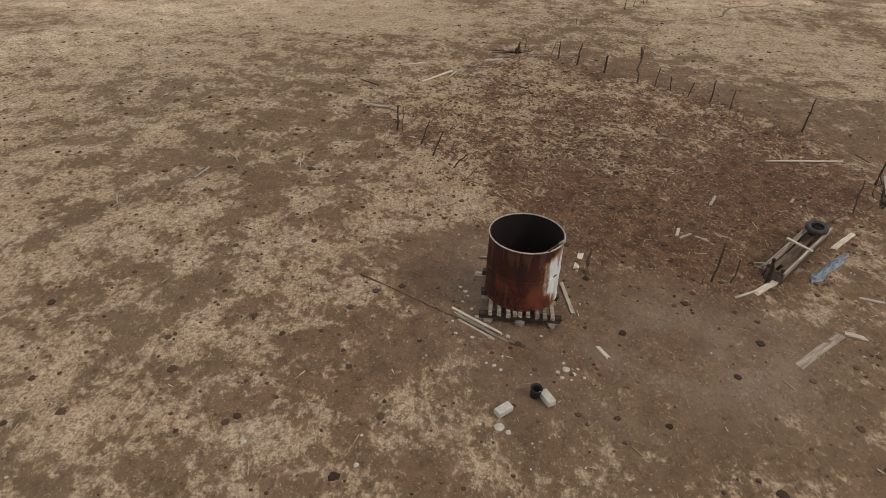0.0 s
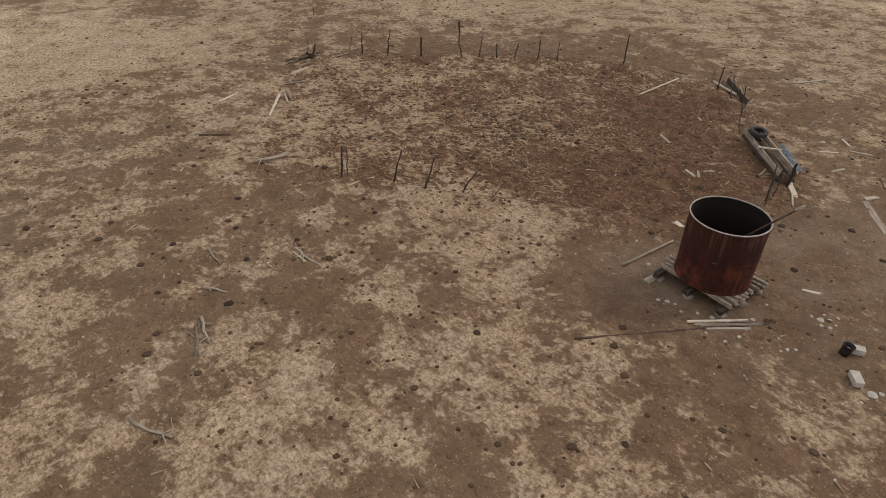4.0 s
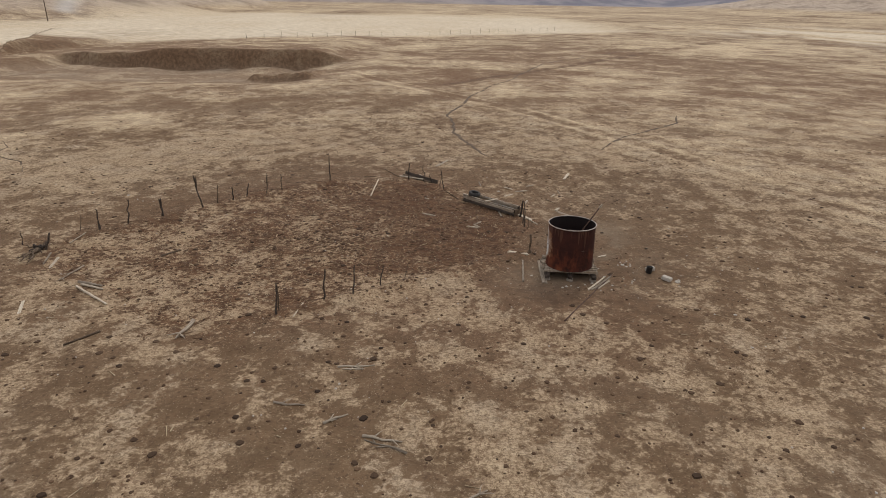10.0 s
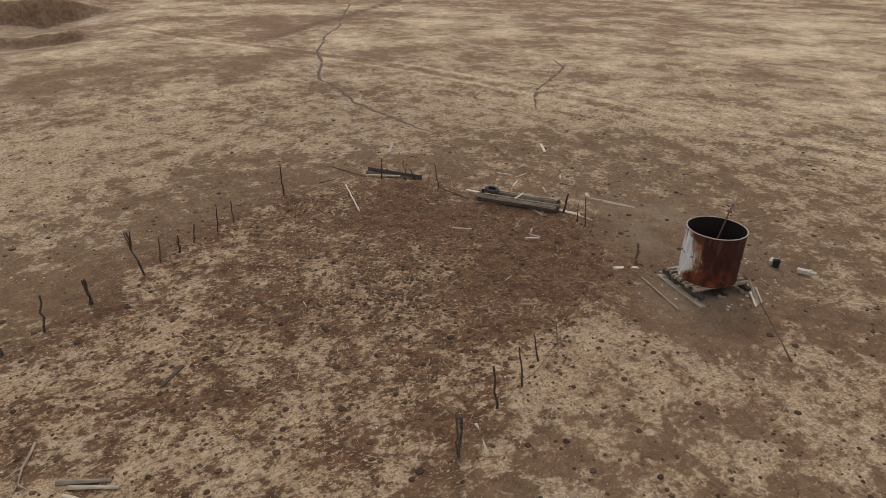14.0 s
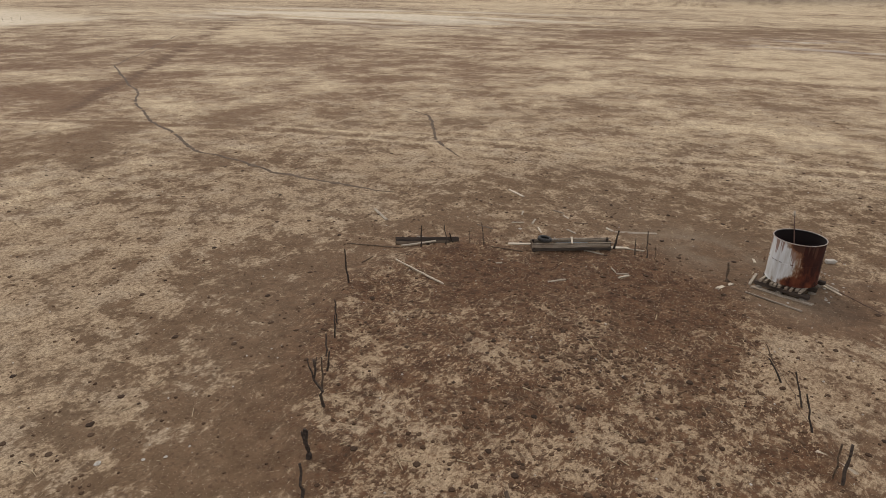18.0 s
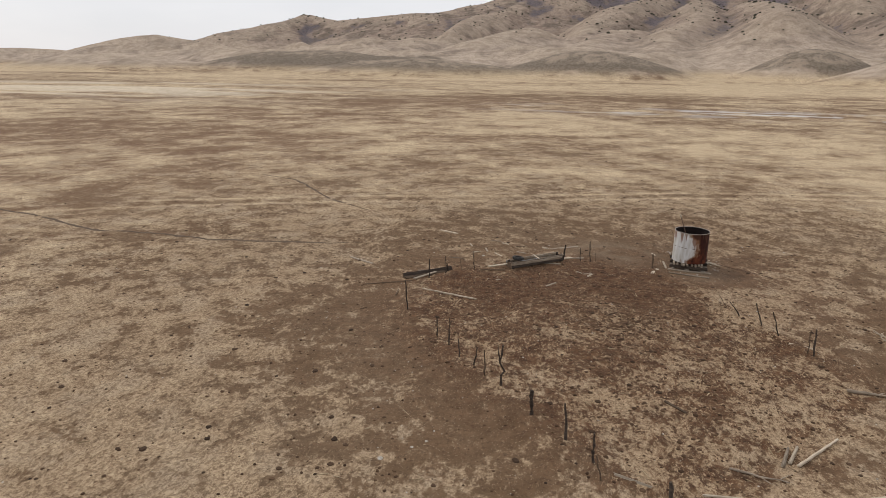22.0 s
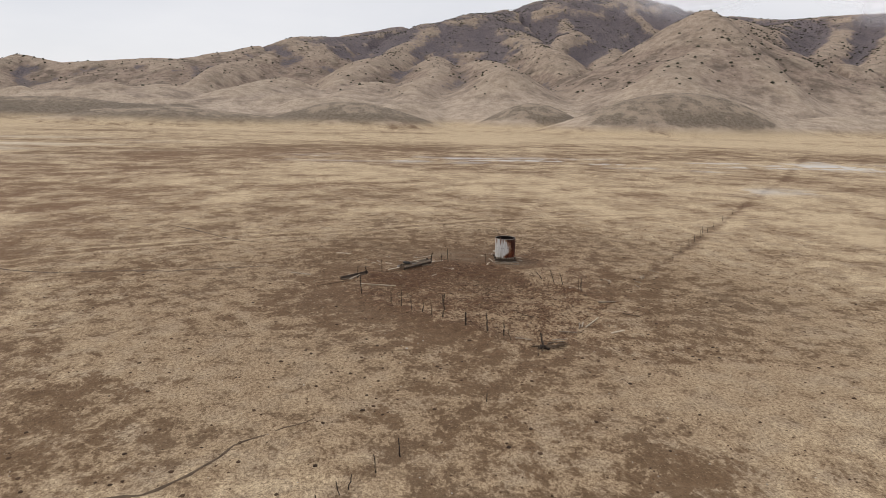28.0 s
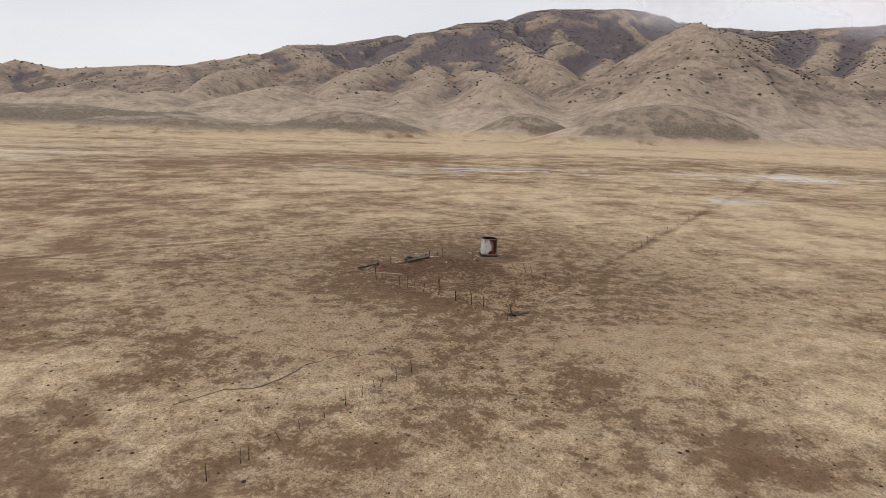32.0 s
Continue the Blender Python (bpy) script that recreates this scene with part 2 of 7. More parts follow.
def wash(x, y):
    """The eroded wash in the east: a pale floor under cut banks, with higher ground behind."""
    edge = 79 + 13 * (fbm(x * 0 + 3, y, 20, 4, 21) - 0.5) + 0.004 * (y - 55) ** 2
    ragged = x + 2.0 * (fbm(x, y, 4, 3, 22) - 0.5)
    behind = step(edge - 1.5, edge, ragged)
    along = step(28, 34, y) * (1 - 0.60 * step(54, 60, y)) * (1 - step(66, 72, y))
    floor_ = step(44, 66, x) * (1 - behind) * step(24, 36, y) * (1 - step(67, 73, y))
    terrace = 1.3 * behind * along * np.exp(-np.maximum(x - edge, 0) / 40)
    bank = 84 + 2.3 * (y - 80) + 5 * (fbm(x, y, 7, 3, 24) - 0.5)
    second = step(bank - 2.5, bank, x) * step(76, 79, y) * (1 - step(97, 101, y))
    shelf = x + 1.6 * (fbm(x, y, 3, 3, 25) - 0.5) + 0.06 * (y - 33) ** 2
    low_bank = step(57.0, 57.9, shelf) * np.exp(-np.maximum(shelf - 58, 0) / 5) * step(28.5, 30.0, y) * (1 - step(36.0, 37.5, y))
    bumps = 1.5 * floor_ * (fbm(x, y, 8, 4, 23) - 0.5)
    return -1.3 * floor_ + terrace + bumps + 0.95 * low_bank + 1.7 * second * np.exp(-np.maximum(x - bank, 0) / 30)


def land(x, y):
    x, y = np.asarray(x, float), np.asarray(y, float)
    r = np.hypot(x - 5, y - 18)
    z = 0.10 * (fbm(x, y, 7, 3, 1) - 0.5) + 0.05 * (fbm(x, y, 1.3, 3, 2) - 0.5) + 0.022 * (fbm(x, y, 0.33, 2, 3) - 0.5)
    z = z + step(60, 300, r) * 1.6 * (fbm(x, y, 90, 3, 4) - 0.5)
    z = z + 0.13 * np.exp(-(away_from_line(x, y, FENCE_BERM) / 0.8) ** 2) + 0.10 * np.exp(-(away_from_line(x, y, LOW_BERM) / 0.30) ** 2)
    z = z - 0.05 * np.exp(-(away_from_line(x, y, COW_TRAIL) / 0.7) ** 2)
    return z + wash(x, y) + hills_height(x, y)


def ground_at(x, y):
    return float(land(np.array([x]), np.array([y]))[0])


# ---- ground cover: how much straw, dung soil, salt, trail ----
PATCHES = []


def patch(x, y, rx, ry, turn, level):
    """A ragged oval where straw covers about that share of the ground."""
    PATCHES.append((x, y, rx, ry, turn, level))


patch(-3.8, 11.2, 1.8, 1.2, -29, 0.78)
patch(-4.1, 12.6, 0.9, 0.5, -29, 0.70)
patch(-0.3, 14.4, 1.4, 1.5, -28, 0.80)
patch(-0.6, 16.3, 1.3, 1.1, -28, 0.70)
patch(-5.4, 13.0, 0.6, 0.6, -29, 0.20)
patch(-5.6, 13.8, 0.6, 0.4, -29, 0.30)
patch(-5.6, 10.5, 1.1, 0.6, -29, 0.20)
patch(-3.6, 13.3, 0.8, 0.3, -29, 0.30)
patch(-2.7, 13.7, 0.7, 0.8, -29, 0.60)
patch(-4.7, 15.5, 0.8, 0.6, -29, 0.25)
patch(-4.2, 16.2, 0.6, 0.4, -29, 0.30)
patch(-5.1, 16.2, 0.5, 0.4, -29, 0.55)
patch(-0.6, 11.3, 1.4, 0.7, -29, 0.20)
patch(-3.4, 9.8, 1.3, 0.7, -29, 0.65)
patch(-1.8, 9.2, 1.1, 0.6, -29, 0.45)
patch(-0.9, 9.5, 1.3, 0.7, -29, 0.40)
patch(-0.5, 7.3, 1.0, 0.7, -29, 0.65)
patch(0.9, 6.4, 0.9, 0.8, -29, 0.55)
patch(1.0, 12.6, 0.8, 0.7, -29, 0.30)
patch(-0.1, 10.4, 1.1, 0.7, -29, 0.20)
patch(3.6, 9.2, 1.3, 1.0, -29, 0.25)
patch(3.1, 7.6, 0.9, 1.0, -29, 0.35)
patch(-1.3, 8.4, 0.6, 0.5, -29, 0.25)
patch(-7.7, 12.5, 0.9, 0.8, -29, 0.65)
patch(-8.8, 12.1, 0.8, 0.7, -29, 0.55)
patch(-7.0, 12.8, 0.8, 0.8, -29, 0.60)
patch(-7.9, 14.8, 1.2, 0.7, -29, 0.60)
patch(-8.7, 17.5, 1.0, 0.9, -29, 0.60)
patch(-7.6, 17.1, 0.6, 1.3, -29, 0.25)
patch(-9.1, 16.6, 0.6, 0.6, -29, 0.30)
patch(-6.0, 19.2, 1.6, 1.2, -28, 0.30)
patch(-4.6, 19.5, 1.4, 1.3, -28, 0.30)
patch(-5.9, 18.1, 0.7, 0.5, -28, 0.55)
patch(-8.9, 20.2, 0.9, 1.8, -28, 0.25)
patch(-8.5, 18.0, 0.7, 0.4, -29, 0.70)
patch(-6.5, 21.9, 1.4, 0.6, -28, 0.55)
patch(-3.9, 27.3, 2.9, 3.5, -27, 0.35)
patch(-7.9, 24.0, 1.6, 2.1, -28, 0.45)
patch(-1.5, 24.1, 1.5, 2.0, -27, 0.30)
patch(-3.0, 20.5, 1.1, 1.1, -28, 0.30)
patch(-2.0, 20.6, 1.0, 0.7, -28, 0.60)
patch(-2.1, 17.2, 1.0, 1.4, -28, 0.35)
patch(-2.3, 16.0, 0.7, 0.4, -28, 0.60)
patch(1.5, 17.1, 1.8, 2.4, -28, 0.50)
patch(2.8, 21.1, 2.8, 2.4, -27, 0.40)
patch(6.5, 16.8, 1.7, 1.3, -28, 0.50)
patch(2.6, 14.6, 1.4, 0.9, -28, 0.15)
patch(3.6, 12.6, 1.4, 1.0, -28, 0.35)
patch(5.5, 14.5, 1.6, 1.4, -28, 0.35)
patch(-5.3, 34.8, 4.6, 3.6, -26, 0.80)
patch(-0.5, 33.3, 3.6, 2.3, -26, 0.80)
patch(6.2, 31.1, 7.8, 1.4, -26, 0.60)
patch(11.2, 29.2, 5.4, 1.2, -26, 0.75)
patch(21.3, 24.4, 5.7, 1.7, -26, 0.60)
patch(22.1, 19.6, 2.6, 4.9, -26, 0.50)
patch(17.9, 18.9, 2.4, 2.4, -27, 0.60)
patch(-2.3, 14.9, 1.4, 1.3, 4, 0.65)
patch(-0.2, 14.2, 1.2, 1.2, 4, 0.75)
patch(-2.8, 10.2, 0.7, 1.2, 3, 0.70)
patch(-5.8, 13.7, 1.1, 0.9, 4, 0.35)
patch(-6.9, 12.8, 1.3, 1.1, 4, 0.55)
patch(-3.4, 12.1, 0.7, 0.6, 4, 0.35)
patch(-7.3, 10.7, 1.5, 1.3, 4, 0.45)
patch(-8.4, 10.2, 0.7, 0.7, 3, 0.60)
patch(-6.3, 9.1, 1.3, 0.9, 3, 0.40)
patch(-6.8, 8.3, 1.2, 0.7, 3, 0.60)
patch(-6.0, 6.2, 0.8, 0.8, 3, 0.60)
patch(-4.6, 6.2, 1.3, 0.7, 2, 0.55)
patch(-1.8, 8.3, 1.0, 0.9, 3, 0.25)
patch(-2.9, 6.9, 0.8, 0.8, 3, 0.30)
patch(-4.1, 7.1, 0.5, 0.8, 3, 0.50)
patch(-0.2, 8.9, 1.0, 0.6, 3, 0.40)
patch(-0.7, 7.2, 1.0, 0.6, 3, 0.45)
patch(0.8, 6.6, 0.6, 0.7, 3, 0.55)
patch(0.1, 5.9, 0.8, 0.4, 2, 0.50)
patch(-1.0, 6.0, 0.8, 0.5, 2, 0.35)
patch(2.0, 6.4, 1.1, 0.7, 2, 0.45)
patch(3.5, 9.1, 1.6, 0.8, 3, 0.20)
patch(3.4, 9.8, 0.7, 0.5, 3, 0.20)
patch(3.6, 7.4, 1.2, 0.8, 3, 0.25)
patch(5.0, 7.3, 1.2, 0.8, 3, 0.35)
patch(6.8, 9.4, 1.5, 1.3, 3, 0.45)
patch(5.5, 6.3, 1.1, 0.6, 2, 0.40)
patch(2.8, 6.0, 0.5, 0.4, 2, 0.50)
patch(0.2, 11.4, 0.8, 1.3, 4, 0.20)
patch(1.7, 8.7, 0.4, 0.5, 3, 0.30)
patch(-0.5, 16.8, 1.0, 0.8, 5, 0.65)
patch(3.4, 18.9, 2.2, 1.8, 5, 0.50)
patch(4.8, 16.9, 1.7, 1.6, 5, 0.45)
patch(8.3, 18.9, 2.1, 1.9, 5, 0.50)
patch(8.1, 15.7, 1.8, 1.5, 4, 0.20)
patch(4.2, 13.9, 1.2, 1.5, 4, 0.20)
patch(-3.6, 19.6, 2.0, 2.0, 5, 0.35)
patch(-4.9, 17.2, 1.0, 0.8, 5, 0.60)
patch(-3.6, 15.9, 1.6, 1.4, 5, 0.35)
patch(-14.5, 28.8, 6.1, 4.0, 8, 0.55)
patch(-2.9, 33.5, 4.4, 2.9, 8, 0.65)
patch(-5.6, 26.4, 3.5, 3.2, 7, 0.35)
patch(14.5, 29.7, 5.0, 4.1, 7, 0.75)
patch(16.0, 25.8, 2.0, 3.4, 6, 0.75)
patch(5.9, 33.6, 1.8, 3.6, 8, 0.50)
patch(2.3, 24.3, 2.0, 2.1, 6, 0.45)
patch(-0.3, 23.3, 1.5, 1.0, 6, 0.55)
patch(-10.7, 15.3, 1.8, 1.5, 5, 0.50)
patch(-11.9, 19.3, 2.7, 1.6, 5, 0.50)
patch(-9.6, 20.6, 2.3, 1.4, 6, 0.35)
patch(-1.0, 13.4, 1.9, 1.8, -72, 0.72)
patch(-0.9, 16.1, 1.5, 2.0, -72, 0.65)
patch(-3.6, 11.6, 1.5, 1.3, -72, 0.72)
patch(-2.1, 10.3, 1.1, 0.6, -72, 0.60)
patch(-3.6, 10.1, 1.2, 1.1, -72, 0.60)
patch(-4.3, 7.8, 1.6, 2.0, -72, 0.60)
patch(-2.3, 8.6, 1.1, 0.7, -72, 0.50)
patch(0.4, 12.0, 0.8, 1.4, -72, 0.25)
patch(-3.6, 17.0, 0.9, 0.9, -72, 0.70)
patch(-2.4, 18.7, 0.9, 1.9, -72, 0.25)
patch(-4.5, 15.7, 1.1, 0.9, -72, 0.30)
patch(-3.9, 15.2, 0.8, 0.6, -72, 0.60)
patch(-3.4, 14.4, 0.8, 0.7, -72, 0.60)
patch(-5.0, 16.4, 0.8, 0.6, -72, 0.55)
patch(-5.9, 17.2, 0.8, 0.6, -72, 0.65)
patch(-6.2, 15.8, 0.7, 0.7, -72, 0.25)
patch(-4.7, 13.6, 0.7, 0.8, -72, 0.30)
patch(-5.5, 14.7, 0.8, 0.6, -72, 0.25)
patch(-6.5, 14.6, 0.9, 0.8, -72, 0.60)
patch(-6.0, 13.0, 0.8, 0.6, -72, 0.60)
patch(-8.3, 15.8, 1.1, 0.8, -72, 0.25)
patch(-8.6, 17.3, 0.8, 0.8, -72, 0.70)
patch(-8.4, 18.0, 0.5, 0.6, -72, 0.70)
patch(-7.7, 20.1, 1.3, 1.5, -72, 0.55)
patch(-9.3, 19.7, 0.9, 1.0, -72, 0.60)
patch(-8.9, 21.0, 0.7, 1.0, -72, 0.30)
patch(-9.5, 18.0, 0.5, 0.5, -73, 0.30)
patch(-6.3, 18.0, 0.7, 1.2, -72, 0.25)
patch(-7.3, 19.0, 0.7, 0.7, -72, 0.60)
patch(-6.6, 21.4, 0.8, 0.7, -72, 0.65)
patch(-5.2, 21.5, 1.7, 1.4, -72, 0.30)
patch(-7.2, 22.4, 1.2, 0.9, -72, 0.40)
patch(-3.4, 20.4, 1.1, 1.2, -72, 0.55)
patch(-3.2, 21.8, 0.9, 0.7, -72, 0.65)
patch(-4.2, 19.0, 0.8, 2.1, -72, 0.35)
patch(-1.4, 22.1, 1.4, 1.6, -72, 0.50)
patch(-2.2, 24.4, 1.6, 1.6, -72, 0.50)
patch(-0.3, 25.3, 1.0, 1.5, -71, 0.50)
patch(-4.8, 24.7, 1.5, 1.3, -72, 0.35)
patch(-2.2, 28.2, 1.7, 1.9, -71, 0.30)
patch(0.0, 30.6, 1.5, 1.2, -71, 0.55)
patch(0.9, 28.1, 1.5, 1.2, -71, 0.30)
patch(4.8, 22.4, 2.1, 2.0, -71, 0.55)
patch(4.1, 19.0, 1.8, 2.3, -71, 0.55)
patch(1.3, 19.1, 1.8, 1.4, -71, 0.45)
patch(4.1, 14.0, 1.7, 2.0, -71, 0.12)
patch(6.9, 16.2, 1.3, 1.3, -71, 0.50)
patch(8.1, 16.9, 0.9, 1.5, -71, 0.20)
patch(1.1, 9.0, 1.4, 1.8, -72, 0.30)
patch(3.7, 5.8, 2.0, 2.7, -72, 0.30)
patch(8.1, 5.7, 3.0, 2.5, -71, 0.35)
patch(-1.4, 6.2, 1.0, 2.1, -72, 0.55)
patch(-0.1, 8.4, 1.0, 0.6, -72, 0.45)
patch(-5.5, 11.4, 0.8, 0.7, -72, 0.60)
patch(-6.4, 10.4, 1.2, 0.8, -72, 0.40)
patch(-7.1, 11.8, 0.8, 0.6, -72, 0.55)
patch(-5.5, 10.4, 0.6, 0.6, -72, 0.25)
patch(25.8, 35.8, 2.4, 3.7, -68, 0.80)
patch(19.7, 27.0, 3.3, 4.2, -69, 0.75)
patch(13.4, 31.1, 3.5, 3.3, -70, 0.70)
patch(13.8, 37.8, 2.5, 3.2, -69, 0.70)
patch(11.5, 39.8, 1.8, 2.3, -69, 0.65)
patch(26.0, 45.5, 5.0, 3.4, -68, 0.30)
patch(35.6, 30.8, 9.3, 6.4, -67, 0.20)
patch(24.8, 23.6, 3.0, 3.0, -69, 0.60)
patch(51.2, 24.3, 3.5, 9.7, -66, 0.50)
patch(20.6, 7.8, 3.7, 2.1, -70, 0.75)
patch(21.3, 2.2, 3.7, 2.1, -70, 0.75)
patch(43.8, -4.0, 4.3, 10.3, -68, 0.65)
patch(32.8, 3.4, 4.0, 5.9, -69, 0.40)
patch(43.0, 8.1, 3.0, 4.2, -67, 0.60)
patch(22.6, 15.2, 4.0, 5.7, -69, 0.50)
patch(14.7, 18.5, 2.8, 1.7, -70, 0.35)
patch(12.3, 25.0, 3.3, 1.7, -70, 0.35)
patch(14.4, 11.7, 2.7, 2.0, -70, 0.35)
patch(12.8, 5.9, 3.6, 1.8, -71, 0.40)
patch(1.1, 15.0, 0.9, 1.4, -112, 0.75)
patch(0.0, 14.0, 1.1, 1.3, -112, 0.70)
patch(-0.7, 15.8, 0.7, 0.9, -112, 0.75)
patch(1.4, 13.7, 0.4, 1.6, -112, 0.70)
patch(-1.0, 13.3, 1.0, 0.8, -112, 0.60)
patch(-1.4, 11.6, 1.0, 1.3, -112, 0.60)
patch(-2.7, 13.5, 1.3, 1.3, -112, 0.60)
patch(-3.1, 11.2, 1.0, 1.5, -112, 0.70)
patch(-2.5, 15.7, 0.7, 0.6, -112, 0.60)
patch(-3.6, 12.6, 0.6, 0.7, -112, 0.60)
patch(-2.0, 14.2, 0.7, 0.7, -112, 0.30)
patch(-2.2, 16.9, 1.2, 0.7, -112, 0.30)
patch(-2.4, 17.3, 1.0, 0.5, -112, 0.30)
patch(-3.4, 15.9, 0.6, 0.4, -112, 0.65)
patch(-2.9, 16.8, 0.6, 0.4, -112, 0.40)
patch(0.3, 11.7, 1.8, 0.8, -112, 0.20)
patch(3.9, 10.9, 1.3, 2.3, -112, 0.20)
patch(3.7, 18.1, 1.5, 1.3, -112, 0.60)
patch(2.7, 20.3, 0.8, 0.9, -112, 0.55)
patch(1.5, 18.8, 1.1, 1.0, -112, 0.55)
patch(0.4, 19.9, 1.1, 0.7, -112, 0.60)
patch(0.2, 18.1, 0.8, 0.7, -112, 0.50)
patch(5.9, 19.0, 0.9, 1.3, -112, 0.55)
patch(8.5, 20.9, 1.2, 1.2, -112, 0.55)
patch(9.3, 19.6, 1.1, 1.3, -111, 0.45)
patch(6.7, 16.2, 0.8, 1.2, -112, 0.40)
patch(2.8, 15.8, 1.1, 1.3, -112, 0.35)
patch(4.5, 13.4, 1.3, 1.8, -112, 0.12)
patch(7.7, 14.3, 1.5, 0.9, -111, 0.15)
patch(8.4, 17.3, 1.1, 0.9, -111, 0.30)
patch(4.4, 21.3, 0.9, 1.0, -112, 0.25)
patch(3.9, 22.6, 0.8, 0.7, -112, 0.25)
patch(1.8, 22.1, 0.8, 0.7, -112, 0.20)
patch(3.1, 24.0, 0.9, 0.8, -112, 0.65)
patch(2.7, 24.9, 1.0, 0.8, -112, 0.60)
patch(5.7, 23.3, 0.8, 1.1, -112, 0.65)
patch(4.2, 24.5, 0.7, 0.5, -112, 0.60)
patch(2.4, 25.8, 0.8, 1.1, -112, 0.40)
patch(0.8, 23.9, 0.6, 0.8, -112, 0.55)
patch(0.1, 22.5, 0.7, 0.7, -112, 0.55)
patch(-0.2, 21.0, 0.8, 0.6, -112, 0.50)
patch(-0.3, 23.6, 0.9, 0.4, -112, 0.35)
patch(-1.1, 19.2, 0.6, 0.4, -112, 0.45)
patch(-1.1, 21.7, 0.9, 0.4, -112, 0.55)
patch(6.8, 25.9, 1.7, 1.2, -112, 0.30)
patch(11.6, 25.2, 2.1, 1.9, -111, 0.45)
patch(10.1, 26.8, 1.4, 1.6, -112, 0.40)
patch(14.5, 23.1, 2.4, 2.4, -111, 0.30)
patch(15.0, 19.4, 2.6, 2.0, -111, 0.30)
patch(16.9, 26.1, 3.2, 2.1, -111, 0.65)
patch(18.8, 27.6, 2.6, 1.6, -111, 0.75)
patch(20.9, 21.8, 2.5, 2.8, -111, 0.65)
patch(22.3, 25.8, 3.0, 2.0, -111, 0.70)
patch(23.0, 15.9, 3.5, 3.5, -111, 0.60)
patch(25.7, 20.1, 2.9, 1.9, -111, 0.35)
patch(21.4, 8.4, 4.5, 3.1, -111, 0.55)
patch(27.1, 12.3, 2.6, 2.2, -110, 0.30)
patch(33.2, 28.3, 4.8, 5.0, -110, 0.20)
patch(39.4, 18.9, 5.9, 5.7, -110, 0.30)
patch(17.2, 12.5, 1.6, 1.8, -111, 0.50)
patch(14.3, 9.4, 3.7, 2.5, -111, 0.40)
patch(8.5, 7.7, 2.7, 1.8, -111, 0.35)
patch(10.5, -3.1, 3.1, 4.0, -111, 0.35)
patch(3.6, 2.3, 1.5, 2.2, -111, 0.50)
patch(14.7, -5.9, 4.5, 3.3, -111, 0.60)
patch(21.3, -19.8, 4.7, 9.3, -110, 0.70)
patch(35.4, -18.3, 7.3, 13.6, -109, 0.45)
patch(15.8, 0.5, 2.9, 1.1, -111, 0.65)
patch(7.7, -3.2, 1.4, 1.7, -111, 0.65)
patch(34.8, -1.4, 6.5, 7.6, -110, 0.45)
patch(48.9, 2.9, 6.2, 7.4, -109, 0.50)
patch(24.3, 0.1, 3.5, 3.3, -110, 0.55)
patch(-0.7, 13.7, 0.9, 2.1, -138, 0.70)
patch(-1.6, 16.4, 0.5, 1.3, -138, 0.65)
patch(0.7, 14.4, 0.6, 1.2, -138, 0.60)
patch(1.2, 11.5, 0.7, 0.8, -137, 0.60)
patch(8.1, 21.8, 0.6, 1.5, -138, 0.60)
patch(8.6, 19.1, 1.0, 1.3, -137, 0.50)
patch(10.8, 18.2, 1.6, 1.2, -137, 0.45)
patch(5.7, 18.1, 1.0, 1.8, -137, 0.55)
patch(6.1, 15.9, 1.0, 1.4, -137, 0.50)
patch(4.5, 21.5, 0.9, 1.0, -138, 0.25)
patch(4.7, 23.2, 0.7, 0.7, -138, 0.65)
patch(6.5, 23.4, 0.7, 0.8, -138, 0.60)
patch(5.3, 24.4, 1.1, 0.6, -138, 0.30)
patch(3.4, 23.3, 0.9, 0.3, -138, 0.55)
patch(3.9, 18.3, 1.1, 1.0, -138, 0.55)
patch(1.9, 18.6, 1.1, 1.1, -138, 0.50)
patch(-0.0, 18.9, 0.9, 0.9, -138, 0.30)
patch(3.1, 19.7, 0.9, 1.0, -138, 0.30)
patch(2.9, 15.5, 1.1, 1.9, -137, 0.25)
patch(4.1, 13.5, 1.2, 2.0, -137, 0.25)
patch(8.9, 16.4, 1.1, 1.7, -137, 0.12)
patch(10.1, 15.2, 1.2, 1.0, -137, 0.20)
patch(7.1, 14.3, 1.5, 0.9, -137, 0.20)
patch(5.7, 8.9, 1.7, 1.8, -137, 0.30)
patch(9.1, 24.4, 1.1, 2.7, -138, 0.20)
patch(10.4, 22.4, 0.7, 1.2, -137, 0.30)
patch(13.4, 20.6, 1.1, 1.3, -137, 0.35)
patch(8.8, 26.0, 0.6, 0.6, -138, 0.50)
patch(10.0, 26.6, 0.6, 0.6, -138, 0.60)
patch(10.4, 25.9, 0.8, 0.7, -138, 0.55)
patch(10.3, 27.4, 0.7, 0.6, -138, 0.55)
patch(11.5, 26.6, 0.9, 1.0, -138, 0.55)
patch(14.2, 27.4, 1.0, 1.5, -138, 0.60)
patch(14.5, 24.6, 1.6, 1.4, -137, 0.55)
patch(12.4, 23.5, 0.9, 1.3, -137, 0.30)
patch(16.0, 26.0, 0.9, 1.1, -137, 0.30)
patch(12.3, 22.6, 0.6, 0.7, -137, 0.50)
patch(22.7, 24.0, 2.5, 1.6, -137, 0.60)
patch(27.7, 23.2, 1.7, 2.6, -137, 0.65)
patch(17.7, 22.2, 2.8, 1.0, -137, 0.30)
patch(18.7, 24.9, 1.6, 1.2, -137, 0.50)
patch(18.7, 17.8, 1.6, 2.0, -137, 0.60)
patch(18.4, 20.8, 1.4, 1.1, -137, 0.60)
patch(18.9, 15.1, 2.2, 1.5, -137, 0.60)
patch(18.3, 11.0, 1.6, 1.8, -137, 0.35)
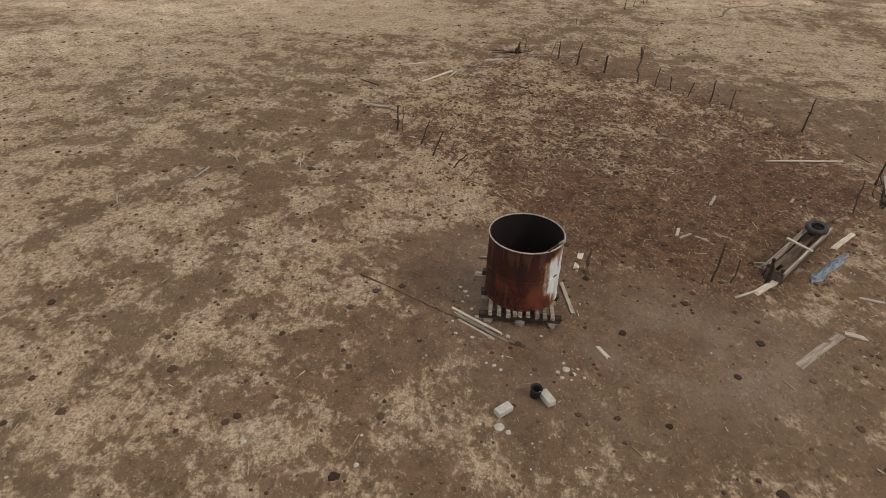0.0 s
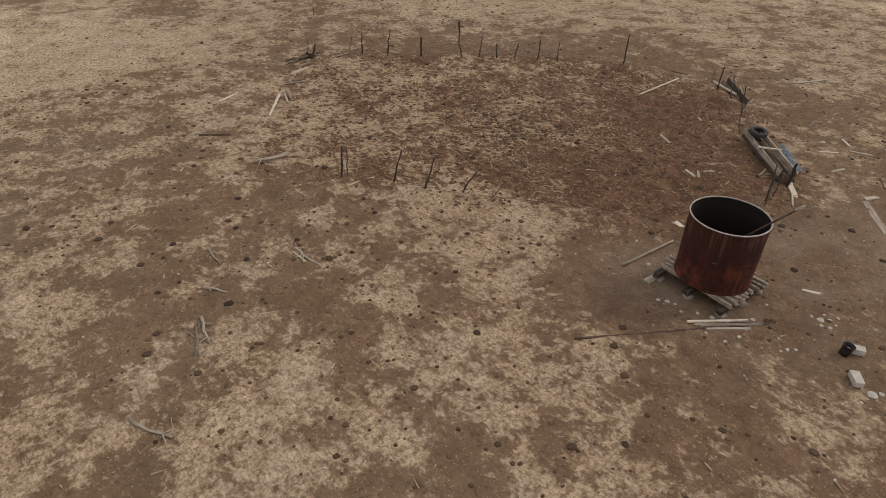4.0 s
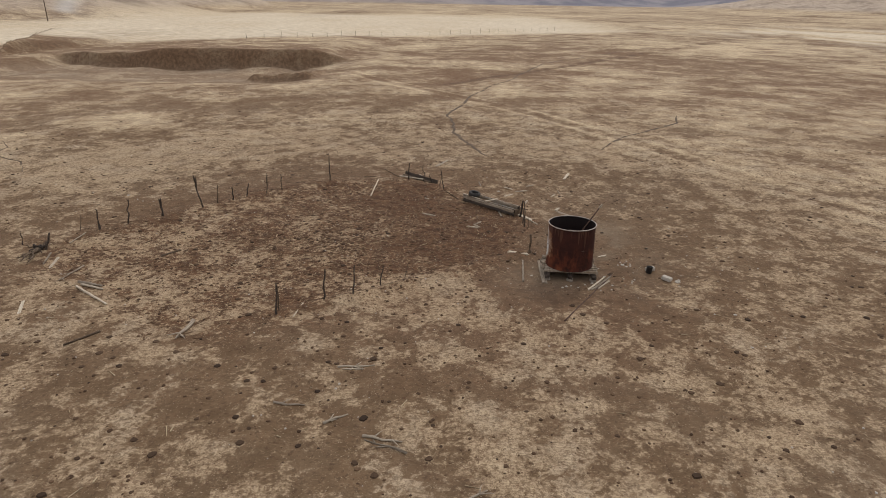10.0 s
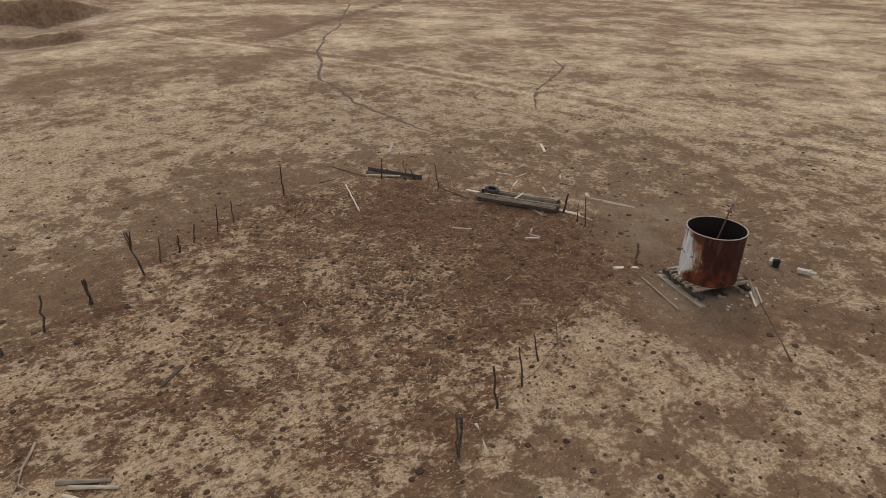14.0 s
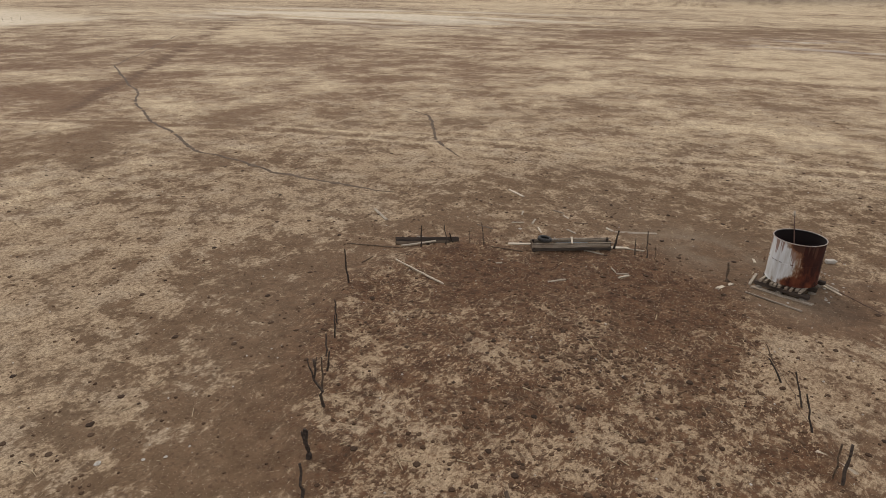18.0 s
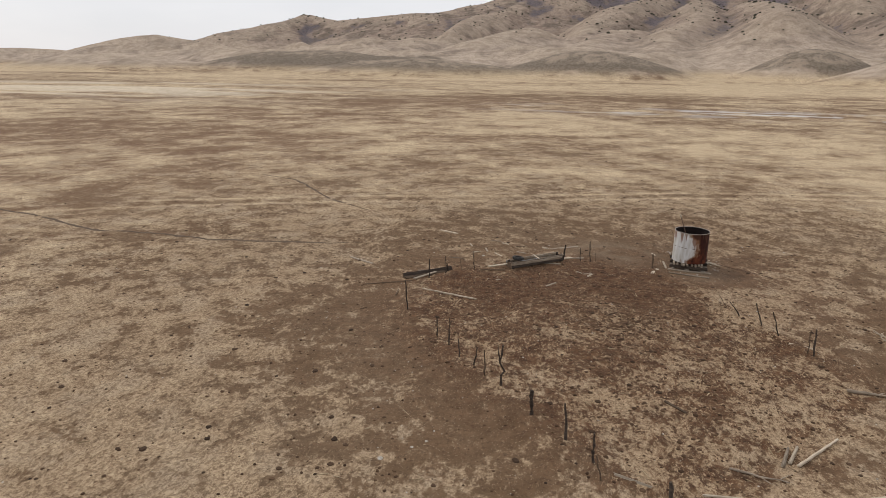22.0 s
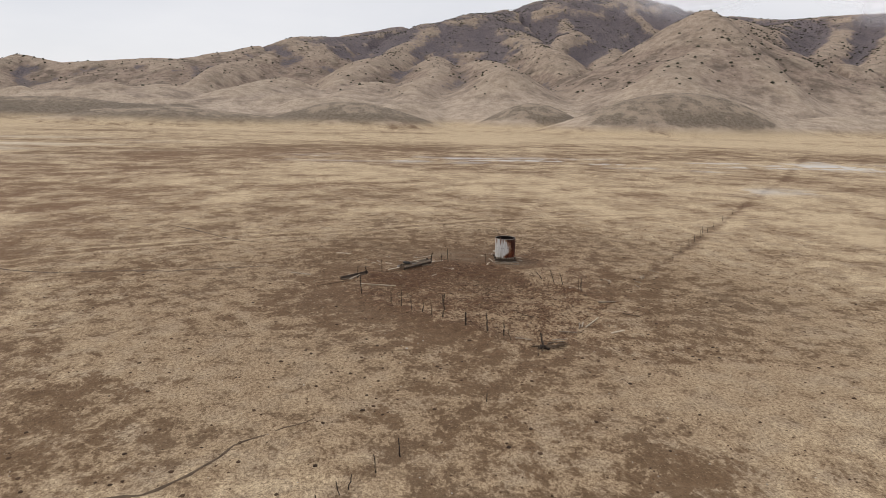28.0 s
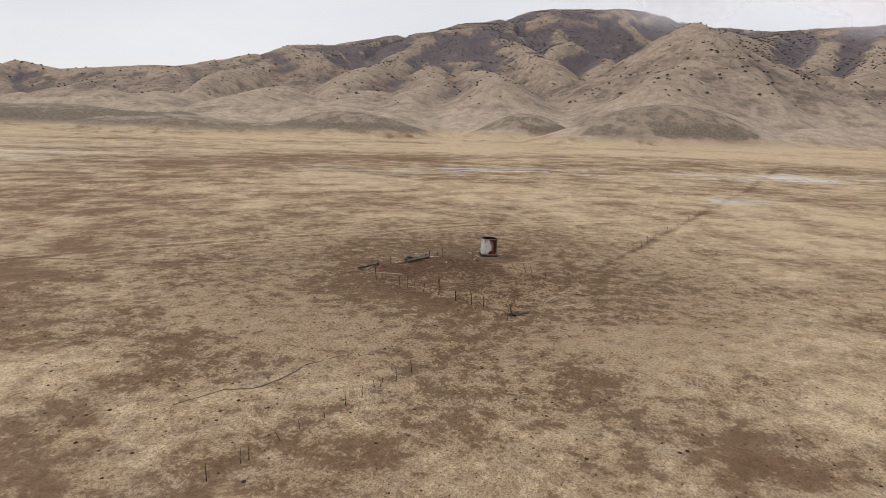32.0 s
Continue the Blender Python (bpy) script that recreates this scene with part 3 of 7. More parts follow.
patch(28.2, 13.2, 1.8, 1.9, -137, 0.30)
patch(29.7, 20.5, 3.2, 2.1, -137, 0.60)
patch(10.2, 28.6, 0.8, 0.9, -138, 0.50)
patch(7.8, 27.1, 1.3, 0.5, -138, 0.35)
patch(18.3, 7.0, 2.9, 2.2, -137, 0.60)
patch(22.0, -2.9, 3.7, 3.6, -136, 0.70)
patch(16.3, -3.8, 4.1, 3.2, -136, 0.60)
patch(24.9, -24.1, 5.2, 4.3, -136, 0.75)
patch(10.3, -16.5, 5.9, 3.3, -136, 0.65)
patch(14.1, -22.2, 9.1, 4.2, -136, 0.25)
patch(12.5, 5.6, 4.0, 2.3, -137, 0.35)
patch(10.9, 0.1, 2.9, 1.4, -137, 0.50)
patch(38.6, -2.3, 6.8, 4.1, -136, 0.35)
patch(33.1, -0.4, 2.5, 1.8, -136, 0.60)
patch(57.7, 7.7, 7.3, 7.3, -136, 0.30)
patch(42.6, 16.7, 5.3, 4.9, -136, 0.25)
patch(56.9, -4.2, 3.3, 11.1, -135, 0.65)
patch(64.9, -28.8, 15.1, 15.5, -134, 0.50)
patch(41.6, -41.5, 7.2, 10.3, -135, 0.70)
patch(18.1, -66.1, 9.1, 16.3, -135, 0.80)
patch(37.5, 20.2, 1.8, 3.0, -137, 0.30)
patch(22.6, 24.4, 2.1, 2.2, -161, 0.75)
patch(29.8, 18.9, 2.0, 2.9, -161, 0.70)
patch(18.3, 20.8, 1.2, 1.5, -161, 0.65)
patch(16.1, 25.3, 1.7, 1.9, -162, 0.60)
patch(16.4, 29.1, 1.2, 1.6, -162, 0.60)
patch(16.8, 30.4, 0.7, 1.5, -162, 0.70)
patch(13.3, 29.9, 1.0, 0.8, -162, 0.60)
patch(20.7, 13.9, 2.7, 2.0, -161, 0.60)
patch(17.1, 12.6, 1.6, 1.9, -161, 0.60)
patch(10.8, 25.3, 0.8, 0.8, -162, 0.60)
patch(9.8, 24.6, 0.6, 0.6, -162, 0.60)
patch(13.2, 21.8, 1.9, 1.8, -161, 0.30)
patch(15.6, 23.1, 1.1, 1.4, -161, 0.40)
patch(13.7, 26.8, 1.5, 1.2, -162, 0.35)
patch(10.5, 27.4, 1.2, 0.9, -162, 0.30)
patch(15.0, 20.9, 0.8, 0.8, -161, 0.20)
patch(18.6, 24.1, 1.8, 1.2, -161, 0.40)
patch(18.7, 25.8, 1.0, 0.8, -162, 0.30)
patch(20.5, 22.7, 2.0, 1.1, -161, 0.60)
patch(20.7, 17.5, 2.4, 1.0, -161, 0.35)
patch(11.3, 21.6, 1.1, 1.3, -161, 0.30)
patch(7.4, 28.2, 1.0, 0.6, -162, 0.55)
patch(3.3, 25.6, 1.1, 1.2, -162, 0.60)
patch(4.4, 23.2, 1.1, 0.9, -162, 0.60)
patch(2.4, 24.3, 0.9, 1.1, -162, 0.30)
patch(1.0, 21.4, 1.3, 1.1, -162, 0.50)
patch(-1.2, 21.3, 1.3, 1.4, -162, 0.40)
patch(0.1, 23.0, 0.7, 0.6, -162, 0.45)
patch(5.5, 23.6, 0.6, 0.6, -162, 0.60)
patch(7.1, 23.8, 0.6, 0.5, -162, 0.60)
patch(3.8, 20.0, 1.6, 1.7, -162, 0.45)
patch(1.6, 19.3, 1.1, 1.1, -162, 0.40)
patch(7.5, 15.9, 2.2, 1.3, -161, 0.20)
patch(4.8, 13.6, 1.4, 1.5, -161, 0.20)
patch(8.1, 18.6, 1.2, 1.1, -161, 0.45)
patch(-4.3, 11.8, 1.6, 3.1, -161, 0.65)
patch(-2.9, 11.0, 1.5, 1.2, -161, 0.60)
patch(-0.4, 14.5, 0.7, 1.3, -161, 0.50)
patch(-2.5, 18.7, 1.1, 1.4, -162, 0.30)
patch(7.8, 25.5, 0.9, 1.1, -162, 0.30)
patch(5.9, 26.4, 0.8, 0.9, -162, 0.35)
patch(0.3, 25.3, 1.0, 0.7, -162, 0.35)
patch(-1.7, 23.5, 0.6, 0.9, -162, 0.60)
patch(13.4, -21.0, 5.5, 4.6, -159, 0.75)
patch(7.7, -16.1, 5.9, 3.7, -159, 0.70)
patch(25.1, -25.5, 6.1, 7.1, -158, 0.65)
patch(26.8, -5.8, 2.7, 2.1, -159, 0.60)
patch(38.6, 3.7, 3.1, 2.3, -160, 0.35)
patch(40.1, 8.3, 3.6, 3.0, -160, 0.30)
patch(38.9, -4.2, 6.8, 4.5, -159, 0.30)
patch(12.0, -31.6, 5.1, 4.1, -158, 0.25)
patch(3.1, -12.1, 5.4, 3.9, -159, 0.60)
patch(-8.1, -9.3, 4.0, 3.4, -160, 0.60)
patch(3.2, 0.1, 4.2, 2.4, -160, 0.35)
patch(12.3, -1.8, 3.8, 1.9, -160, 0.65)
patch(19.4, 0.8, 3.0, 1.8, -160, 0.40)
patch(19.6, 8.9, 4.6, 1.5, -160, 0.55)
patch(29.7, 12.5, 4.5, 2.0, -160, 0.50)
patch(50.4, 0.1, 3.5, 6.4, -159, 0.55)
patch(35.5, 12.5, 1.9, 1.2, -160, 0.30)
patch(-8.8, -22.4, 5.2, 3.6, -159, 0.40)
patch(26.2, 36.5, 2.5, 3.0, 178, 0.80)
patch(20.7, 43.8, 1.8, 2.2, 178, 0.75)
patch(32.1, 27.7, 2.2, 5.0, 180, 0.60)
patch(33.5, 21.6, 1.8, 1.6, -180, 0.65)
patch(22.4, 35.9, 1.6, 2.3, 179, 0.30)
patch(21.7, 32.0, 1.2, 1.9, 179, 0.30)
patch(17.1, 39.3, 1.9, 1.2, 178, 0.70)
patch(13.6, 38.2, 2.1, 1.3, 178, 0.65)
patch(15.4, 42.4, 2.0, 1.4, 178, 0.55)
patch(19.0, 40.8, 1.4, 1.1, 178, 0.60)
patch(23.9, 42.8, 1.2, 2.9, 178, 0.25)
patch(16.7, 45.6, 1.7, 1.1, 177, 0.55)
patch(15.9, 36.1, 1.6, 1.1, 179, 0.50)
patch(16.1, 25.6, 3.6, 2.6, 180, 0.60)
patch(20.3, 26.2, 2.1, 1.9, 180, 0.60)
patch(26.7, 29.0, 2.5, 2.8, 179, 0.35)
patch(11.3, 30.2, 2.0, 2.0, 179, 0.60)
patch(12.5, 25.6, 2.2, 1.9, 180, 0.50)
patch(-2.5, 32.4, 2.0, 2.0, 179, 0.70)
patch(-3.7, 35.8, 2.7, 1.7, 179, 0.70)
patch(-8.3, 34.3, 2.9, 2.5, 179, 0.70)
patch(-14.5, 32.6, 3.5, 1.8, 179, 0.70)
patch(-10.9, 39.6, 2.0, 1.6, 178, 0.75)
patch(-4.4, 41.1, 2.6, 1.9, 178, 0.65)
patch(-9.2, 42.4, 1.5, 1.9, 178, 0.75)
patch(-3.3, 45.7, 1.9, 1.8, 177, 0.22)
patch(1.6, 39.7, 1.6, 2.5, 178, 0.25)
patch(-1.0, 39.9, 1.6, 1.3, 178, 0.60)
patch(4.7, 35.6, 1.7, 1.9, 179, 0.55)
patch(1.7, 35.7, 1.2, 1.2, 179, 0.45)
patch(11.6, 44.3, 1.4, 1.6, 178, 0.22)
patch(10.5, 41.7, 1.4, 1.0, 178, 0.50)
patch(8.2, 45.6, 1.2, 1.1, 177, 0.55)
patch(7.7, 43.2, 1.3, 0.9, 178, 0.45)
patch(5.6, 42.8, 1.1, 0.9, 178, 0.55)
patch(4.0, 43.8, 1.3, 1.3, 178, 0.50)
patch(3.9, 46.8, 1.0, 0.7, 177, 0.65)
patch(0.0, 43.9, 1.6, 0.9, 178, 0.60)
patch(0.0, 47.0, 1.0, 0.7, 177, 0.60)
patch(-6.8, 43.3, 1.4, 0.9, 178, 0.60)
patch(-9.7, 19.5, 3.7, 3.8, -179, 0.30)
patch(-18.9, 15.6, 7.7, 3.6, -179, 0.55)
patch(-36.4, 1.9, 6.8, 8.2, -177, 0.70)
patch(-19.3, 22.7, 4.5, 2.8, -180, 0.45)
patch(-15.2, 25.7, 2.5, 1.6, 180, 0.60)
patch(-4.6, 26.9, 2.7, 2.7, 180, 0.35)
patch(-9.1, 25.7, 2.4, 2.2, 180, 0.55)
patch(6.3, 30.2, 3.4, 2.6, 179, 0.25)
patch(2.2, 31.3, 2.7, 2.0, 179, 0.30)
patch(8.6, 22.7, 4.0, 4.4, -180, 0.25)
patch(37.4, 2.7, 6.2, 3.2, -177, 0.35)
patch(44.0, -0.0, 4.2, 2.1, -177, 0.55)
patch(32.5, -8.2, 3.7, 2.5, -176, 0.60)
patch(47.2, -31.3, 15.6, 7.3, -172, 0.30)
patch(30.0, -41.6, 11.0, 5.2, -171, 0.65)
patch(9.1, -49.5, 10.5, 5.0, -171, 0.70)
patch(13.4, -19.5, 11.4, 4.4, -174, 0.30)
patch(-4.3, -34.3, 14.2, 4.6, -173, 0.60)
patch(-9.9, -18.9, 8.2, 3.4, -175, 0.60)
patch(59.9, -29.5, 5.8, 5.8, -172, 0.30)
patch(28.9, 7.9, 4.9, 2.6, -178, 0.50)
patch(22.4, -5.0, 9.2, 4.6, -176, 0.40)
patch(9.8, -5.9, 9.7, 3.9, -176, 0.50)
patch(-7.5, 3.5, 6.0, 3.8, -177, 0.40)
patch(-23.0, 2.8, 6.4, 2.9, -177, 0.50)
patch(-14.1, -7.5, 7.2, 3.6, -176, 0.55)
patch(-51.8, -26.0, 10.0, 8.1, -174, 0.60)
patch(-52.6, -14.8, 5.3, 5.3, -176, 0.70)


def cover(x, y):
    r = np.hypot(x - 5, y - 18)
    inside = inside_line(x, y, PEN) + 1.6 * (fbm(x, y, 2.2, 3, 41) - 0.5)
    dung = step(-1.5, 0.9, inside)
    far_off = step(25, 60, r)
    straw = 0.50 + 0.10 * (fbm(x, y, 5.5, 4, 42, 0.6) - 0.5) + 0.7 * far_off * (fbm(x, y, 9, 5, 42, 0.6) - 0.5) + (0.15 + 0.35 * far_off) * (fbm(x, y, 28, 4, 43, 0.6) - 0.5)
    straw += -0.10 * np.exp(-((x - 62) / 42) ** 2 - ((y - 2) / 55) ** 2) - 0.06 * step(60, 100, r) * (1 - step(140, 190, r)) + 0.13 * step(170, 260, r) + 1.0 * step(60, 160, r) * (fbm(0.35 * x, y, 40, 5, 56, 0.65) - 0.5)
    wx = x + (1.0 + 0.05 * r) * (fbm(x, y, 1.7, 3, 44) - 0.5) + 0.06 * r * (fbm(x, y, 6, 3, 69) - 0.5)
    wy = y + (1.0 + 0.05 * r) * (fbm(x, y, 1.7, 3, 45) - 0.5) + 0.06 * r * (fbm(x, y, 6, 3, 70) - 0.5)
    weight, level_sum = np.full(np.shape(x), 0.22), 0.22 * straw
    for cx, cy, rx, ry, turn, level in PATCHES:
        near = (np.abs(x - cx) < 1.6 * max(rx, ry) + 2) & (np.abs(y - cy) < 1.6 * max(rx, ry) + 2)
        c, s = math.cos(radians(turn)), math.sin(radians(turn))
        dx, dy = wx[near] - cx, wy[near] - cy
        d = np.hypot((dx * c + dy * s) / rx, (dy * c - dx * s) / ry)
        w = (1 - step(0.4, 1.5, d)) / math.sqrt(rx * ry) ** 0.6
        steady = 0.86 + 0.10 * float(step(8, 20, math.hypot(cx - 2, cy - 14)))
        weight[near] += w
        level_sum[near] += w * (0.5 + steady * (level - 0.5) + 0.35 * (straw[near] - 0.5))
    straw = level_sum / weight + 0.07 * step(14, 40, r) + 0.10 * step(25, 80, r) * step(-0.2, 0.6, (-0.8 * (x - 5) - 0.6 * (y - 18)) / (r + 1))
    straw += 0.14 * np.exp(-(np.hypot(x + 3, y - 27.5) / 6) ** 2) + 0.04 + 0.09 * step(-5, -14, x) + 0.05 * step(24, 40, x) - 0.06 * np.exp(-(np.hypot(x - 1.0, y - 11.5) / 6.0) ** 4) - 0.08 * np.exp(-(np.hypot(x - 4.0, y - 18.5) / 12) ** 4) + 0.04 * np.exp(-(np.hypot(x - 1.5, y - 22) / 5) ** 2) - 0.09 * np.exp(-(np.hypot(x - 8, y - 15) / 4) ** 2)
    # dusty pale strip outside the low berm
    straw += 0.20 * np.exp(-((away_from_line(x, y, LOW_BERM) - 0.45) / 0.45) ** 2) * step(0.1, -0.4, inside_line(x, y, PEN)) * step(10.8, 12.5, y)
    wheel = away_from_line(x, y, WHEEL_ROAD)
    ruts = np.exp(-((wheel - 0.85) / 0.24) ** 2) - 0.35 * np.exp(-(wheel / 0.45) ** 2)
    straw += 0.27 * ruts * step(0.25, 0.5, fbm(x, y, 9, 2, 46)) * (1 - step(150, 200, r))
    trail = 0.6 * np.exp(-(away_from_line(x + 0.8 * (fbm(x, y, 5, 2, 47) - 0.5), y, COW_TRAIL) / (0.28 + 0.0035 * r)) ** 2) * step(9, 15, r) * (0.55 + 0.45 * step(0.3, 0.6, fbm(x, y, 7, 2, 57))) * (1 - 0.5 * step(24, 32, y) * (1 - step(50, 70, r)))
    d = away_from_line(x + 1.6 * (fbm(x, y, 4, 3, 48) - 0.5), y + 1.6 * (fbm(x, y, 4, 3, 49) - 0.5), FAR_TRAIL)
    trail = np.maximum(trail, 1.3 * np.exp(-(d / 0.5) ** 2) * step(0.25, 0.5, fbm(x, y, 6, 2, 50)))
    bare = 1.0 * np.exp(-(np.hypot((x - 4.0) / 2.7, (y - 8.7) / 1.5)) ** 2) * step(0.2, 0.6, fbm(x, y, 1.5, 3, 67)) + 0.6 * np.exp(-(np.hypot(x - 1.3, y - 10.9) / 1.5) ** 2)
    dung = np.maximum(dung * (1 - 0.3 * bare), 0.22 * (1 - 0.85 * np.clip(bare, 0, 1)) * np.exp(-(np.hypot((x - 1.5) / 5.0, (y - 9.0) / 4.2)) ** 4))
    salt = np.exp(-((y + 92 + 0.12 * x + 9 * (fbm(x, y, 60, 2, 51) - 0.5)) / 11) ** 2) * step(-190, -90, x) * (1 - step(10, 45, x))
    streaks = step(0.51, 0.58, fbm(x * 0.16, y, 3.2, 4, 52, 0.62)) * step(0.34, 0.50, fbm(x, y, 13, 3, 68))
    salt = 0.9 * salt * streaks + 0.45 * np.exp(-(np.hypot((x + 46) / 9, (y + 34) / 4)) ** 2) * step(0.40, 0.62, fbm(x, y, 5, 4, 53))
    salt += 0.7 * np.exp(-(away_from_line(x, y, [(-54, -68), (-75, -84), (-100, -98)]) / 2.2) ** 2) * step(0.4, 0.6, fbm(x, y, 8, 3, 54))
    high = hills_height(x, y)
    hilly = step(0.6, 7, high)
    slope_brush = 0.92 * step(55, 160, high) + 1.1 * (fbm(x, y, 110, 5, 55, 0.6) - 0.5) - 0.06 - 0.65 * np.exp(-(np.hypot(x + 370, y + 690) / 170) ** 2)
    # the first five foothills take the darker brush colour
    front = np.zeros(np.shape(x))
    for numbers in HILLS[:5]:
        front = np.maximum(front, step(0.06, 0.42, hill(x, y, *numbers) / numbers[2] + 0.7 * (fbm(x, y, 34, 4, 58) - 0.5)))
    # convex crests are coloured paler, hollows take more of the brush colour
    crest = np.zeros(np.shape(x))
    some = (high > 1.0) & (r < 2400)
    for d in (9.0, 26.0, 70.0):
        around = sum(hills_height(x[some] + a, y[some] + b) for a, b in ((d, 0), (-d, 0), (0, d), (0, -d))) / 4
        crest[some] += np.tanh((high[some] - around) / (0.09 * d))
    # iron-red earth about the pen and on the eastern plain
    red = 0.38 + 0.40 * far_off + 0.42 * np.exp(-(np.hypot((x - 5) / 10.5, (y - 19.5) / 10.5)) ** 3) + 0.36 * np.exp(-(np.hypot(x + 0.8, y - 12.0) / 4.6) ** 4) + 0.45 * np.exp(-((x - 90) / 80) ** 2 - ((y + 5) / 75) ** 2) + 0.5 * (fbm(x, y, 26, 4, 64) - 0.5)
    trod = np.exp(-(np.hypot((x - 4.6) / 7.6, (y - 14) / 9)) ** 3)
    cut = np.clip(-wash(x, y) / 1.2, 0, 1) * step(40, 60, x) * (0.35 + 0.65 * step(0.35, 0.62, fbm(x, y, 9, 4, 66, 0.6)))
    pale_field = step(118, 135, x - 0.9 * (50 - y) * 0.75) * (1 - step(330, 480, x)) * step(-60, -30, y) * (1 - step(120, 170, y))
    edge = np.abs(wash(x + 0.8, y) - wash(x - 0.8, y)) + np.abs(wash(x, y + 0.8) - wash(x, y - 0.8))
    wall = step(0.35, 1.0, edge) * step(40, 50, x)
    bleach = pale_field * (0.75 + 0.9 * (fbm(0.3 * x, y, 16, 4, 72, 0.6) - 0.5)) + 0.9 * np.exp(-(np.hypot((x - 175) / 95, (y + 125) / 62)) ** 4) * step(0.46, 0.60, fbm(0.3 * x, y, 22, 4, 73, 0.6))
    straw = straw + (0.40 + 0.5 * (fbm(0.3 * x, y, 14, 4, 65, 0.6) - 0.5)) * pale_field - 0.25 * cut
    salt += 0.5 * np.exp(-(away_from_line(x, y, [(236, 158), (330, 200), (477, 239)]) / 3.5) ** 2)
    return dict(straw=straw, bleach=np.clip(bleach, 0, 1), dung=dung, trail=np.clip(trail, 0, 1), bare=np.clip(bare, 0, 1), salt=np.clip(salt, 0, 1),
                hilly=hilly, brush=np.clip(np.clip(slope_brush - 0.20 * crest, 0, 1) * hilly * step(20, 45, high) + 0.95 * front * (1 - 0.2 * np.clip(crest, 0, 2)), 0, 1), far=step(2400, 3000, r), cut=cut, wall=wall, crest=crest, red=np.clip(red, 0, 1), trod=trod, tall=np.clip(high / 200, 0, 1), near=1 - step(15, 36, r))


# ---- materials ----
class Nodes:
    """Shorthand for building a node material."""

    def __init__(self, name):
        self.mat = bpy.data.materials.new(name)
        self.mat.use_nodes = True
        self.tree = self.mat.node_tree
        self.bsdf = self.tree.nodes["Principled BSDF"]
        self.coord = self.tree.nodes.new("ShaderNodeTexCoord").outputs["Object"]

    def put(self, socket, value):
        if isinstance(value, (int, float)):
            socket.default_value = value
        elif isinstance(value, tuple):
            socket.default_value = (*value, 1) if len(value) == 3 and len(socket.default_value) == 4 else value
        else:
            self.tree.links.new(value, socket)

    def stretch(self, x, y, z, turn=0.0):
        m = self.tree.nodes.new("ShaderNodeMapping")
        m.inputs["Scale"].default_value = (x, y, z)
        m.inputs["Rotation"].default_value = (0, 0, radians(turn))
        self.put(m.inputs[0], self.coord)
        return m.outputs[0]

    def noise(self, scale, detail=5.0, rough=0.55, at=None, warp=0.0):
        n = self.tree.nodes.new("ShaderNodeTexNoise")
        self.put(n.inputs["Vector"], at or self.coord)
        n.inputs["Scale"].default_value, n.inputs["Detail"].default_value = scale, detail
        n.inputs["Roughness"].default_value, n.inputs["Distortion"].default_value = rough, warp
        return n.outputs[0]

    def cells(self, scale, at=None):
        n = self.tree.nodes.new("ShaderNodeTexVoronoi")
        self.put(n.inputs["Vector"], at or self.coord)
        n.inputs["Scale"].default_value = scale
        return n.outputs["Distance"]

    def math(self, kind, a, b=0.0, clamp=False):
        n = self.tree.nodes.new("ShaderNodeMath")
        n.operation, n.use_clamp = kind, clamp
        self.put(n.inputs[0], a)
        self.put(n.inputs[1], b)
        return n.outputs[0]

    def span(self, v, a, b, lo=0.0, hi=1.0):
        n = self.tree.nodes.new("ShaderNodeMapRange")
        n.interpolation_type = "SMOOTHSTEP"
        for k, q in enumerate((v, a, b, lo, hi)):
            self.put(n.inputs[k], q)
        return n.outputs[0]

    def mix(self, f, a, b, kind="MIX"):
        n = self.tree.nodes.new("ShaderNodeMix")
        n.data_type, n.blend_type = "RGBA", kind
        self.put(n.inputs[0], f)
        self.put(n.inputs[6], a)
        self.put(n.inputs[7], b)
        return n.outputs[2]

    def attr(self, name):
        n = self.tree.nodes.new("ShaderNodeAttribute")
        n.attribute_name = name
        return n.outputs["Fac"]

    def any_object(self):
        return self.tree.nodes.new("ShaderNodeObjectInfo").outputs["Random"]

    def any_island(self):
        return self.tree.nodes.new("ShaderNodeNewGeometry").outputs["Random Per Island"]

    def done(self, color, rough=0.9, metal=0.0, bump=None, deep=0.3, apart=0.02, gloss=0.2):
        self.put(self.bsdf.inputs["Base Color"], color)
        self.put(self.bsdf.inputs["Roughness"], rough)
        self.put(self.bsdf.inputs["Metallic"], metal)
        self.put(self.bsdf.inputs["Specular IOR Level"], gloss)
        if bump is not None:
            b = self.tree.nodes.new("ShaderNodeBump")
            b.inputs["Strength"].default_value, b.inputs["Distance"].default_value = deep, apart
            self.put(b.inputs["Height"], bump)
            self.put(self.bsdf.inputs["Normal"], b.outputs[0])
        return self.mat


